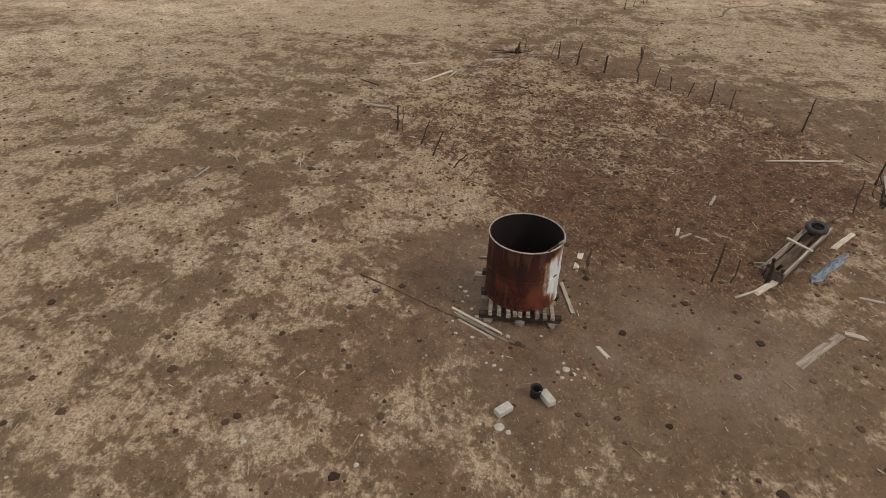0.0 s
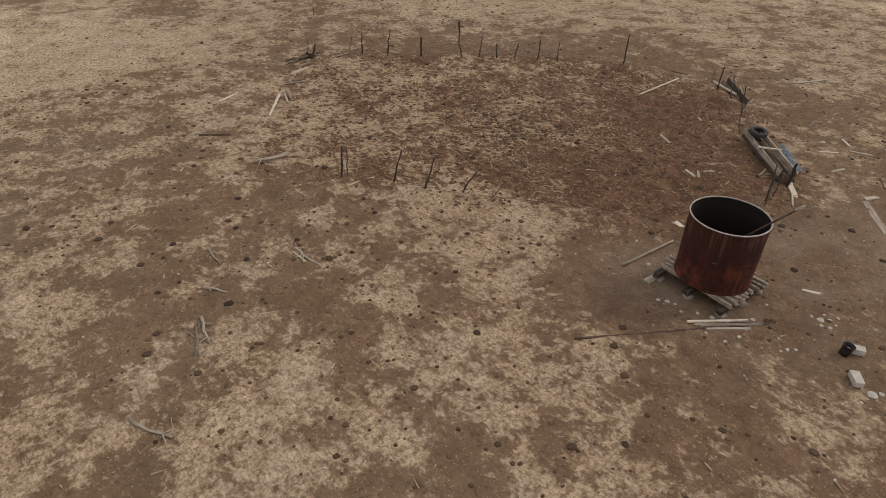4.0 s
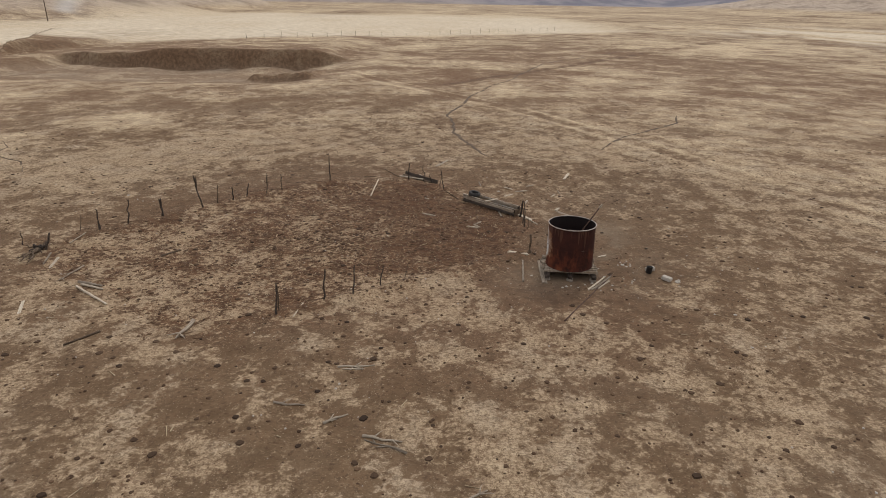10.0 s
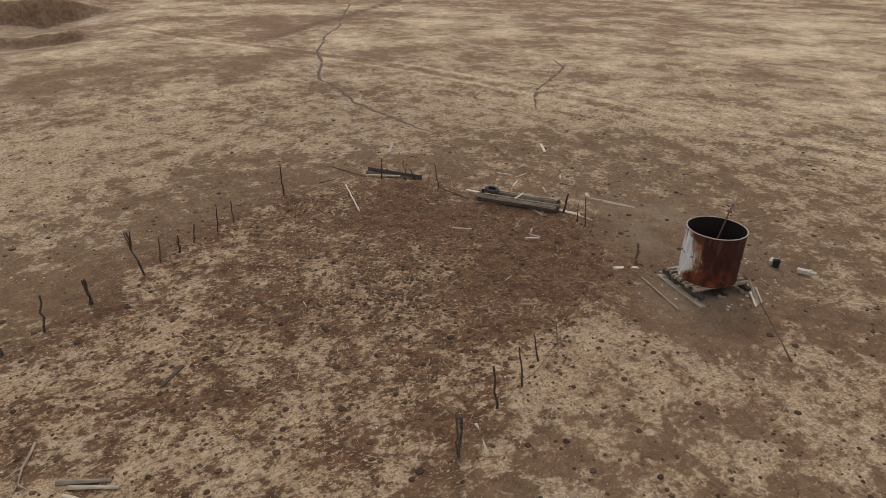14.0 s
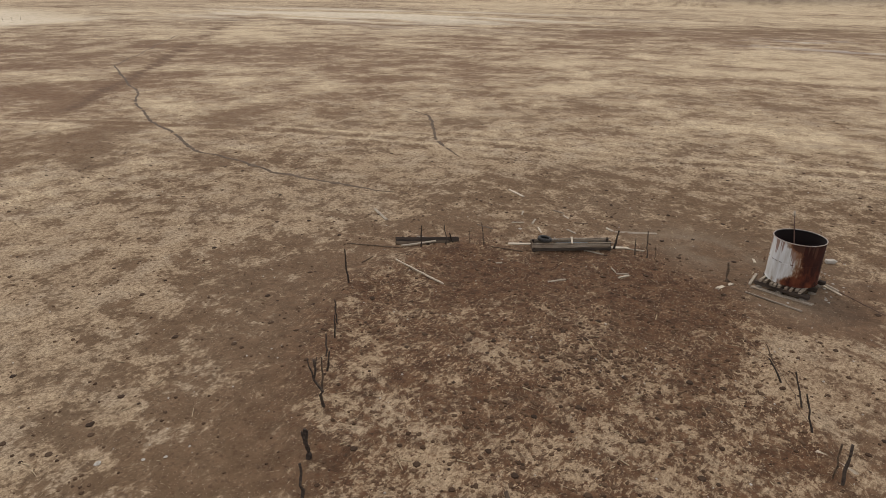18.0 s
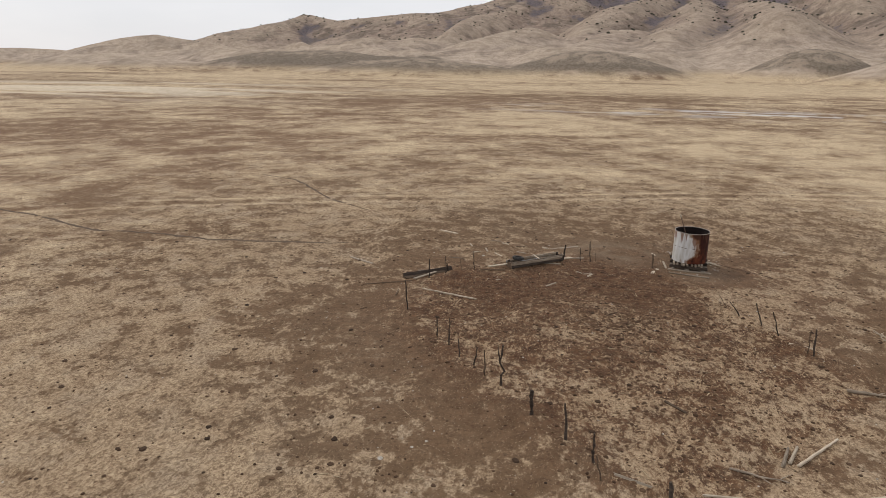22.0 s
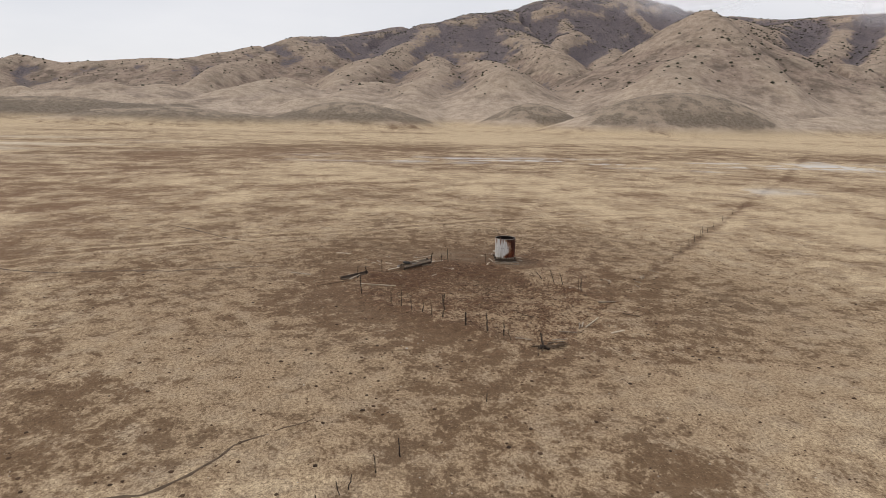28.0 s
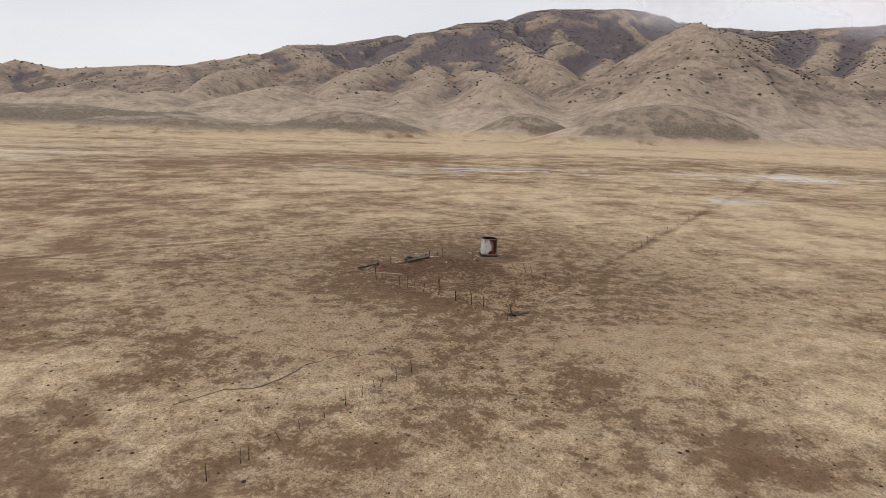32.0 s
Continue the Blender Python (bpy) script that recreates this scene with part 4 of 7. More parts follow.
def ground_material():
    n = Nodes("grazed_ground")
    wide, broad, mid, fine, grit = n.noise(0.11, 4, 0.6), n.noise(0.55, 6, 0.62), n.noise(2.3, 7, 0.66), n.noise(9, 6, 0.68), n.noise(42, 3, 0.7)
    fibre = n.noise(24, 4, 0.75, n.stretch(1.0, 0.30, 1.0, 35), 0.6)
    specks, tufts = n.noise(7.5, 5, 0.72, None, 0.4), n.noise(17, 4, 0.7)
    dung = n.attr("dung")
    straw = n.attr("straw")
    # straw lies in ragged islands: crisp, broken edges at every size; out on the plain the islands are larger
    near = n.attr("near")
    ragged = n.noise(0.95, 10, 0.66, None, 0.25)
    shreds = n.noise(5.2, 7, 0.70, n.stretch(1.0, 0.75, 1.0, 30), 0.3)
    cover_sum = n.math("ADD", straw, n.math("MULTIPLY", n.math("SUBTRACT", ragged, 0.5), n.math("MULTIPLY", n.span(dung, 0.0, 1.0, 1.75, 1.55), n.span(near, 0.0, 1.0, 0.72, 1.0))))
    cover_sum = n.math("ADD", cover_sum, n.math("MULTIPLY", n.math("SUBTRACT", shreds, 0.5), n.math("MULTIPLY", n.span(dung, 0.0, 1.0, 1.25, 1.8), n.span(near, 0.0, 1.0, 0.62, 1.0))))
    cover_sum = n.math("ADD", cover_sum, n.math("MULTIPLY", n.math("SUBTRACT", n.noise(0.19, 7, 0.62), 0.5), n.span(near, 0.0, 1.0, 1.75, 0.25)))
    cover_sum = n.math("SUBTRACT", cover_sum, n.math("ADD", n.math("MULTIPLY", n.attr("trail"), 0.40), n.math("MULTIPLY", n.attr("bare"), 0.35)))
    crisp = n.span(near, 0.0, 1.0, 0.54, 0.72)
    lush = n.math("ADD", n.math("MULTIPLY", n.span(cover_sum, 0.44, 0.60), crisp), n.math("MULTIPLY", n.span(cover_sum, 0.10, 0.95), n.math("SUBTRACT", 1.0, crisp)))
    holes = n.span(n.noise(8.6, 5, 0.74, None, 0.3), 0.505, 0.575)
    lush = n.math("MULTIPLY", lush, n.math("SUBTRACT", 1.0, n.math("MULTIPLY", holes, n.math("MULTIPLY", n.span(near, 0.0, 1.0, 0.25, 0.50), n.span(dung, 0.0, 1.0, 1.0, 0.55)))))
    soil = n.mix(n.span(broad, 0.35, 0.65), (0.116, 0.077, 0.041), (0.188, 0.127, 0.073))
    soil = n.mix(n.math("MULTIPLY", n.span(wide, 0.46, 0.60), 0.5), soil, (0.172, 0.134, 0.090))
    red_soil = n.mix(near, n.mix(n.span(mid, 0.3, 0.7), (0.146, 0.087, 0.051), (0.232, 0.144, 0.087)), n.mix(n.span(mid, 0.3, 0.7), (0.108, 0.065, 0.039), (0.178, 0.110, 0.067)))
    soil = n.mix(n.attr("red"), soil, red_soil)
    soil = n.mix(n.math("MULTIPLY", n.span(specks, 0.56, 0.60), 0.6), soil, (0.080, 0.048, 0.030))
    soil = n.mix(n.math("MULTIPLY", n.attr("bare"), 0.8), soil, n.mix(n.span(broad, 0.3, 0.7), (0.20, 0.155, 0.108), (0.265, 0.212, 0.155)))
    muck = n.mix(n.span(mid, 0.35, 0.68), (0.066, 0.0342, 0.0196), (0.142, 0.0760, 0.0415))
    muck = n.mix(n.span(fine, 0.5, 0.66), muck, (0.046, 0.027, 0.018))
    soil = n.mix(n.math("MULTIPLY", dung, 0.95), soil, muck)
    soil = n.mix(n.math("MULTIPLY", n.attr("trail"), 0.55), soil, (0.105, 0.070, 0.048))
    dry = n.mix(n.span(fibre, 0.3, 0.7), (0.330, 0.240, 0.150), (0.540, 0.412, 0.272))
    dry = n.mix(n.span(broad, 0.46, 0.64), dry, n.mix(n.span(fibre, 0.3, 0.7), (0.350, 0.268, 0.182), (0.560, 0.446, 0.316)))
    dry = n.mix(n.math("MULTIPLY", dung, 0.32), dry, (0.36, 0.250, 0.145))
    dry = n.mix(n.math("MULTIPLY", n.attr("trod"), 0.42), dry, n.mix(n.span(fibre, 0.3, 0.7), (0.215, 0.146, 0.090), (0.360, 0.256, 0.164)))
    dry = n.mix(n.math("MULTIPLY", n.span(cover_sum, 0.60, 0.98), n.math("MULTIPLY", n.span(near, 0.5, 1.0, 1.0, 0.45), n.math("SUBTRACT", 1.0, n.math("MULTIPLY", n.attr("trod"), 0.6)))), dry, n.mix(n.span(fibre, 0.3, 0.7), (0.55, 0.425, 0.272), (0.78, 0.630, 0.430)))
    dull = n.mix(n.span(fibre, 0.3, 0.7), (0.240, 0.167, 0.104), (0.445, 0.328, 0.218))
    dry = n.mix(n.math("MULTIPLY", n.span(near, 0.75, 1.0), 0.32), dry, dull)
    dark_fleck = n.mix(n.span(broad, 0.4, 0.6), (0.125, 0.070, 0.041), (0.150, 0.108, 0.072))
    dry = n.mix(n.math("MULTIPLY", n.span(specks, 0.535, 0.575), 0.55), dry, dark_fleck)
    dry = n.mix(n.math("MULTIPLY", n.span(tufts, 0.54, 0.585), 0.58), dry, dark_fleck)
    color = n.mix(lush, soil, dry)
    # trampled litter: flecks of straw, dark crumbs, reddish bark
    chaff = n.span(n.math("ADD", n.noise(15, 4, 0.7, n.stretch(1.0, 0.55, 1.0, 62), 0.5), n.math("MULTIPLY", dung, 0.02)), 0.575, 0.610)
    color = n.mix(n.math("MULTIPLY", chaff, n.math("MULTIPLY", n.math("MULTIPLY", n.span(straw, 0.05, 0.50, 0.25, 0.85), n.span(n.noise(0.9, 5, 0.6), 0.42, 0.58, 0.12, 1.0)), n.span(dung, 0.0, 0.8, 0.35, 1.0))), color, n.mix(n.span(fibre, 0.35, 0.65), (0.32, 0.220, 0.136), (0.52, 0.385, 0.250)))
    crumbs = n.span(n.noise(12.5, 5, 0.72, n.stretch(1.0, 0.7, 1.0, -20), 0.3), 0.565, 0.60)
    color = n.mix(n.math("MULTIPLY", crumbs, n.math("ADD", 0.35, n.math("MULTIPLY", dung, 0.5))), color, n.mix(n.span(mid, 0.4, 0.6), (0.082, 0.040, 0.023), (0.135, 0.068, 0.038)))
    color = n.mix(n.math("MULTIPLY", n.span(grit, 0.58, 0.66), 0.40), color, (0.09, 0.056, 0.036))
    color = n.mix(n.math("MULTIPLY", n.span(n.noise(26, 3, 0.65), 0.64, 0.68), 0.6), color, (0.52, 0.42, 0.315))
    color = n.mix(n.math("MULTIPLY", n.attr("bleach"), 0.85), color, n.mix(n.span(n.noise(0.5, 6, 0.65), 0.35, 0.65), (0.52, 0.435, 0.322), (0.76, 0.67, 0.53)))
    # cut earth, hills, brush, salt; high brush and the farthest land carry painted haze
    clay = n.mix(n.span(mid, 0.3, 0.7), (0.25, 0.190, 0.135), (0.37, 0.295, 0.215))
    color = n.mix(n.math("MULTIPLY", n.attr("cut"), 0.85), color, clay)
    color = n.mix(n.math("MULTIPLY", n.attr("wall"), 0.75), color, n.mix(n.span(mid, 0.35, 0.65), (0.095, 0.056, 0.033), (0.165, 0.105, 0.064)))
    h_tiny, h_small, h_mid, h_wide = n.noise(0.55, 5, 0.7), n.noise(0.12, 8, 0.68), n.noise(0.032, 6, 0.6), n.noise(0.008, 4, 0.55)
    slope = n.mix(n.span(h_small, 0.35, 0.65), (0.26, 0.190, 0.138), (0.41, 0.310, 0.230))
    slope = n.mix(n.span(h_mid, 0.46, 0.60), slope, n.mix(n.span(h_small, 0.38, 0.62), (0.165, 0.124, 0.092), (0.265, 0.203, 0.150)))
    tall = n.attr("tall")
    slope = n.mix(n.math("MULTIPLY", n.span(tall, 0.30, 0.03), n.span(h_mid, 0.64, 0.44, 0.45, 0.95)), slope, n.mix(n.span(h_small, 0.35, 0.65), (0.45, 0.348, 0.250), (0.63, 0.500, 0.370)))
    slope = n.mix(n.math("MULTIPLY", n.span(n.attr("crest"), 0.1, 1.6), n.span(tall, 0.1, 0.5, 0.55, 0.40)), slope, n.mix(n.span(h_small, 0.35, 0.65), (0.44, 0.338, 0.235), (0.60, 0.475, 0.340)))
    slope = n.mix(n.math("MULTIPLY", n.span(h_tiny, 0.54, 0.64), 0.45), slope, (0.15, 0.115, 0.08))
    bushy = n.span(n.math("ADD", n.attr("brush"), n.math("MULTIPLY", n.math("SUBTRACT", h_small, 0.5), 1.7)), 0.36, 0.74)
    # brush; its blue-grey higher up is aerial haze put into the colour
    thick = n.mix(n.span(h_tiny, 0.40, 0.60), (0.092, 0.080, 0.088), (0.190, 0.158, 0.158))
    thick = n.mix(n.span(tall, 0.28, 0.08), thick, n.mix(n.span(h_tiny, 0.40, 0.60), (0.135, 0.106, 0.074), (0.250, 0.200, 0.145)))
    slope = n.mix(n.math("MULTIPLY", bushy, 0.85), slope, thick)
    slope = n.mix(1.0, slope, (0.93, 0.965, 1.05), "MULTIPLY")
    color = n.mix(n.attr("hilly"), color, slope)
    color = n.mix(1.0, color, (1.012, 0.997, 0.97), "MULTIPLY")
    # distance haze painted into the farthest mountains as a bluish grey
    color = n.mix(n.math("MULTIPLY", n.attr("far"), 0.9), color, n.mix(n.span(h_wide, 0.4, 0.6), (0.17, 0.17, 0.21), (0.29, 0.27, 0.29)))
    color = n.mix(n.attr("salt"), color, (0.62, 0.60, 0.57))
    relief = n.math("ADD", n.math("MULTIPLY", fine, 0.6), n.math("MULTIPLY", grit, 0.4))
    relief = n.math("ADD", relief, n.math("MULTIPLY", fibre, 0.35))
    relief = n.math("ADD", n.math("MULTIPLY", relief, 0.032), n.math("MULTIPLY", n.attr("hilly"), n.math("ADD", n.math("MULTIPLY", h_small, 5.0), n.math("MULTIPLY", h_tiny, 0.7))))
    return n.done(color, 0.95, 0.0, relief, 0.7, 1.0, 0.08)


def wood_material(name, light, dark, stain, grain=18.0):
    """Weathered wood, its grain along local x."""
    n = Nodes(name)
    fibre = n.noise(grain, 6, 0.65, n.stretch(0.10, 1.0, 1.0), 0.4)
    blotch = n.noise(2.3, 4, 0.6)
    cracks = n.noise(grain * 2.4, 3, 0.8, n.stretch(0.05, 1.0, 1.0))
    color = n.mix(n.span(fibre, 0.3, 0.7), dark, light)
    color = n.mix(n.math("MULTIPLY", n.span(blotch, 0.48, 0.72), 0.6), color, stain)
    color = n.mix(n.math("MULTIPLY", n.span(cracks, 0.60, 0.70), 0.7), color, (0.035, 0.028, 0.022))
    shade = n.span(n.any_object(), 0, 1, 0.72, 1.18)
    color = n.mix(1.0, color, n.mix(0.0, shade, shade), "MULTIPLY")
    return n.done(color, 0.9, 0.0, n.math("ADD", fibre, n.math("MULTIPLY", cracks, 0.6)), 0.6, 0.008, 0.15)


def plain_material(name, a, b, scale=8.0, rough=0.85, metal=0.0, deep=0.3, gloss=0.25):
    n = Nodes(name)
    f, g = n.noise(scale, 6, 0.6), n.noise(scale * 6, 3, 0.6)
    color = n.mix(n.span(f, 0.3, 0.7), a, b)
    color = n.mix(n.math("MULTIPLY", n.span(g, 0.55, 0.75), 0.35), color, tuple(0.6 * c for c in a))
    return n.done(color, rough, metal, n.math("ADD", f, n.math("MULTIPLY", g, 0.4)), deep, 0.01, gloss)


def scatter_material(name, a, b, rough=0.95):
    """For things strewn by the thousand: every piece has its own shade."""
    n = Nodes(name)
    color = n.mix(n.any_island(), a, b)
    color = n.mix(n.math("MULTIPLY", n.span(n.noise(40, 3, 0.6), 0.5, 0.7), 0.4), color, tuple(0.6 * c for c in a))
    return n.done(color, rough, 0.0, n.noise(60, 3, 0.6), 0.4, 0.01, 0.1)


def tank_material(inside=False):
    """Old whitewash flaking off rusted plate; the whitewash is left on the eastern half, in runs."""
    n = Nodes("tank_inside" if inside else "rusted_tank_plate")
    runs = n.noise(6.0, 6, 0.65, n.stretch(1.0, 1.0, 0.16), 0.3)
    spots, broad, grit = n.noise(4.2, 7, 0.68, n.stretch(1.0, 1.0, 0.75)), n.noise(1.9, 5, 0.6, n.stretch(1.0, 1.0, 0.6)), n.noise(45, 4, 0.7)
    apart = n.tree.nodes.new("ShaderNodeSeparateXYZ")
    n.put(apart.inputs[0], n.coord)
    rust = n.mix(n.span(spots, 0.36, 0.64), (0.030, 0.011, 0.008), (0.098, 0.026, 0.014))
    rust = n.mix(n.math("MULTIPLY", n.span(broad, 0.47, 0.62), n.span(apart.outputs[2], 1.1, 0.3, 0.15, 0.85)), rust, (0.150, 0.046, 0.021))
    rust = n.mix(n.math("MULTIPLY", n.span(runs, 0.54, 0.66), 0.45), rust, (0.016, 0.010, 0.009))
    rust = n.mix(n.math("MULTIPLY", n.span(grit, 0.55, 0.7), 0.45), rust, (0.022, 0.011, 0.009))
    rust = n.mix(n.math("MULTIPLY", n.span(n.math("ADD", apart.outputs[2], n.math("MULTIPLY", runs, 0.5)), 1.40, 1.52), 0.8), rust, (0.014, 0.010, 0.009))
    rust = n.mix(n.math("MULTIPLY", n.span(n.math("ADD", apart.outputs[2], n.math("MULTIPLY", n.math("SUBTRACT", runs, 0.5), 0.9)), 0.38, 0.80), 0.72), rust, (0.034, 0.013, 0.010))
    if inside:
        color = n.mix(0.8, rust, (0.011, 0.010, 0.0095))
        return n.done(color, 0.9, 0.0, grit, 0.3, 0.01, 0.2)
    turn = n.math("ARCTAN2", apart.outputs[1], apart.outputs[0])
    side = n.math("COSINE", n.math("SUBTRACT", turn, radians(24)))
    keep = n.math("ADD", n.math("ADD", n.math("MULTIPLY", side, 1.45), 0.10), n.math("MULTIPLY", n.math("SUBTRACT", runs, 0.5), 1.3))
    keep = n.math("ADD", keep, n.math("MULTIPLY", n.math("SUBTRACT", spots, 0.5), 0.8))
    low = n.span(apart.outputs[2], 0.08, 0.42)
    high = n.span(apart.outputs[2], 1.30, 1.02)
    keep = n.math("ADD", keep, n.math("MULTIPLY", n.math("SUBTRACT", n.math("MULTIPLY", low, high), 1.0), 0.75))
    paint = n.span(keep, 0.04, 0.22)
    white = n.mix(n.span(runs, 0.35, 0.7), (0.50, 0.475, 0.43), (0.70, 0.705, 0.70))
    ochre = n.mix(n.span(spots, 0.4, 0.7), (0.20, 0.105, 0.055), (0.34, 0.245, 0.155))
    stained = n.mix(n.span(keep, 0.55, 0.15), white, ochre)
    few_runs = n.span(n.math("ADD", n.noise(9.0, 3, 0.5, n.stretch(1.0, 1.0, 0.04)), n.span(apart.outputs[2], 0.75, 1.28, 0.0, 0.13)), 0.615, 0.665)
    rust = n.mix(n.math("MULTIPLY", n.span(keep, -0.12, 0.06), n.span(spots, 0.35, 0.6, 0.2, 0.7)), rust, (0.160, 0.058, 0.027))
    color = n.mix(paint, rust, stained)
    color = n.mix(n.math("MULTIPLY", few_runs, n.span(paint, 0, 1, 0.32, 0.80)), color, n.mix(paint, (0.15, 0.075, 0.045), (0.20, 0.085, 0.04)))
    return n.done(color, n.span(paint, 0, 1, 0.82, 0.6), 0.0, n.math("ADD", n.math("MULTIPLY", grit, 0.5), spots), 0.35, 0.012, 0.16)


GROUND = ground_material()
GREY_WOOD = wood_material("grey_weathered_wood", (0.39, 0.325, 0.25), (0.17, 0.130, 0.092), (0.19, 0.13, 0.082))
PALE_WOOD = wood_material("bleached_wood", (0.60, 0.515, 0.40), (0.36, 0.29, 0.21), (0.40, 0.31, 0.215))
DARK_WOOD = wood_material("dark_old_wood", (0.095, 0.072, 0.055), (0.034, 0.026, 0.021), (0.06, 0.045, 0.036))
BROWN_WOOD = wood_material("brown_old_wood", (0.19, 0.135, 0.09), (0.075, 0.052, 0.036), (0.11, 0.078, 0.055))
PLATE = tank_material()
PLATE_INSIDE = tank_material(True)
RIM_STEEL = plain_material("worn_rim_steel", (0.46, 0.43, 0.39), (0.28, 0.20, 0.15), 14, 0.55, 0.3)
RUST_STEEL = plain_material("rusty_steel", (0.12, 0.065, 0.042), (0.055, 0.034, 0.026), 20, 0.8)
CONCRETE = plain_material("grey_concrete", (0.38, 0.335, 0.275), (0.52, 0.47, 0.40), 12, 0.95)
RUBBER = plain_material("cracked_rubber", (0.035, 0.033, 0.032), (0.072, 0.066, 0.060), 16, 0.85)
BLACK_PLASTIC = plain_material("black_plastic", (0.018, 0.016, 0.015), (0.035, 0.031, 0.028), 9, 0.6)
TARP = plain_material("faded_blue_tarp", (0.30, 0.355, 0.41), (0.47, 0.49, 0.50), 6, 0.6)
FOOTING = plain_material("dull_stone", (0.19, 0.155, 0.118), (0.31, 0.265, 0.21), 10, 0.95)
STONE = plain_material("pale_stone", (0.34, 0.295, 0.24), (0.50, 0.455, 0.39), 10, 0.95)
DUNG = scatter_material("dried_dung", (0.040, 0.026, 0.018), (0.100, 0.062, 0.038))
CLOD = scatter_material("dark_clods", (0.058, 0.034, 0.021), (0.150, 0.092, 0.054))
PEBBLE = scatter_material("pale_pebbles", (0.26, 0.215, 0.165), (0.54, 0.49, 0.42))
STRAW = scatter_material("dry_straw", (0.30, 0.22, 0.13), (0.52, 0.41, 0.27))
TRODDEN = plain_material("trodden_soil", (0.085, 0.058, 0.038), (0.150, 0.104, 0.068), 3.0, 0.95)
SHRUB = scatter_material("dark_shrubs", (0.046, 0.047, 0.033), (0.098, 0.091, 0.064))


# ---- building blocks ----
def mesh_of(bm, name, material, smooth=False):
    me = bpy.data.meshes.new(name)
    bm.normal_update()
    bm.to_mesh(me)
    bm.free()
    for m in material if isinstance(material, list) else [material]:
        me.materials.append(m)
    if smooth:
        me.polygons.foreach_set("use_smooth", [True] * len(me.polygons))
    return me


def part(name, bm, material, parent, label="", smooth=False):
    ob = new(name, mesh_of(bm, name, material, smooth))
    ob.parent = parent
    return tagged(ob, label)


def base_of(name, place, label, category, group=""):
    """An Empty at a thing's base, to parent its parts."""
    ob = new(name)
    ob.empty_display_size = 0.2
    ob.matrix_world = place
    return tagged(ob, label, category, group)


def tube(bm, points, radii, sides=7, rough=0.1, rng=random, flat=1.0):
    """A crooked, tapered limb through the points, closed at both ends."""
    rings = []
    lumps = [1 + rough * rng.uniform(-1, 1) for _ in range(sides)]
    for k, p in enumerate(points):
        p = Vector(p)
        ahead = Vector(points[min(k + 1, len(points) - 1)]) - Vector(points[max(k - 1, 0)])
        turn = ahead.to_track_quat("Z", "Y").to_matrix()
        ring = []
        for i in range(sides):
            a = 2 * math.pi * i / sides
            r = radii[k] * lumps[i] * (1 + 0.5 * rough * rng.uniform(-1, 1))
            ring.append(bm.verts.new(p + turn @ Vector((r * math.cos(a), flat * r * math.sin(a), 0))))
        rings.append(ring)
    for lower, upper in zip(rings, rings[1:]):
        for i in range(sides):
            bm.faces.new((lower[i], lower[(i + 1) % sides], upper[(i + 1) % sides], upper[i]))
    bm.faces.new(rings[0][::-1])
    bm.faces.new(rings[-1])


def crooked(start, end, count, wander, rng):
    start, end = Vector(start), Vector(end)
    out = []
    for k in range(count):
        u = k / (count - 1)
        off = Vector([rng.uniform(-1, 1) for _ in range(3)]) * wander * math.sin(math.pi * min(max(u, 0.12), 0.95))
        out.append(start.lerp(end, u) + (off if 0 < k else off * 0))
    return out


def plank(bm, length, wide, thick, rng=random, place=None, pieces=6, worn=0.006, ragged=0.03):
    """A worn board along x, its middle at the origin: edges eased, ends ragged, slightly bowed and twisted."""
    place = place or Matrix()
    bow, twist = rng.uniform(-1, 1) * length * 0.008, rng.uniform(-1, 1) * 0.06
    rings = []
    e = min(thick, wide) * 0.11
    outline = [(-wide / 2 + e, -thick / 2), (wide / 2 - e, -thick / 2), (wide / 2, -thick / 2 + e), (wide / 2, thick / 2 - e),
               (wide / 2 - e, thick / 2), (-wide / 2 + e, thick / 2), (-wide / 2, thick / 2 - e), (-wide / 2, -thick / 2 + e)]
    for k in range(pieces + 1):
        u = k / pieces
        t = Matrix.Rotation(twist * (u - 0.5), 3, "X")
        ring = []
        for y, z in outline:
            x = (u - 0.5) * length
            if k in (0, pieces):
                x += rng.uniform(-1, 1) * ragged
            v = t @ Vector((x, y + rng.uniform(-1, 1) * worn, z + rng.uniform(-1, 1) * worn * 0.6))
            v.z += bow * 4 * u * (1 - u)
            ring.append(bm.verts.new(place @ v))
        rings.append(ring)
    m = len(outline)
    for a, b in zip(rings, rings[1:]):
        for i in range(m):
            bm.faces.new((a[i], b[i], b[(i + 1) % m], a[(i + 1) % m]))
    bm.faces.new(rings[0])
    bm.faces.new(rings[-1][::-1])


def ring_body(bm, profile, sides, jitter=None):
    """Turns a profile of (radius, height) round z; returns the rings."""
    rings = []
    for r, z in profile:
        ring = []
        for i in range(sides):
            a = 2 * math.pi * i / sides
            q = r + (jitter(a, z) if jitter else 0)
            ring.append(bm.verts.new((q * math.cos(a), q * math.sin(a), z)))
        rings.append(ring)
    for a, b in zip(rings, rings[1:]):
        for i in range(sides):
            bm.faces.new((a[i], a[(i + 1) % sides], b[(i + 1) % sides], b[i]))
    return rings


def rough_stone(bm, radius, rng, squash=0.6, place=None):
    ball = bmesh.ops.create_icosphere(bm, subdivisions=2, radius=radius)["verts"]
    cut = [Vector((rng.uniform(-1, 1), rng.uniform(-1, 1), rng.uniform(-1, 1))).normalized() for _ in range(5)]
    for v in ball:
        d = v.co.normalized()
        q = 1.0
        for c in cut:
            q = min(q, 0.72 / max(d.dot(c), 0.3))
        v.co = d * radius * q * rng.uniform(0.94, 1.05)
        v.co.z *= squash
        if place:
            v.co = place @ v.co


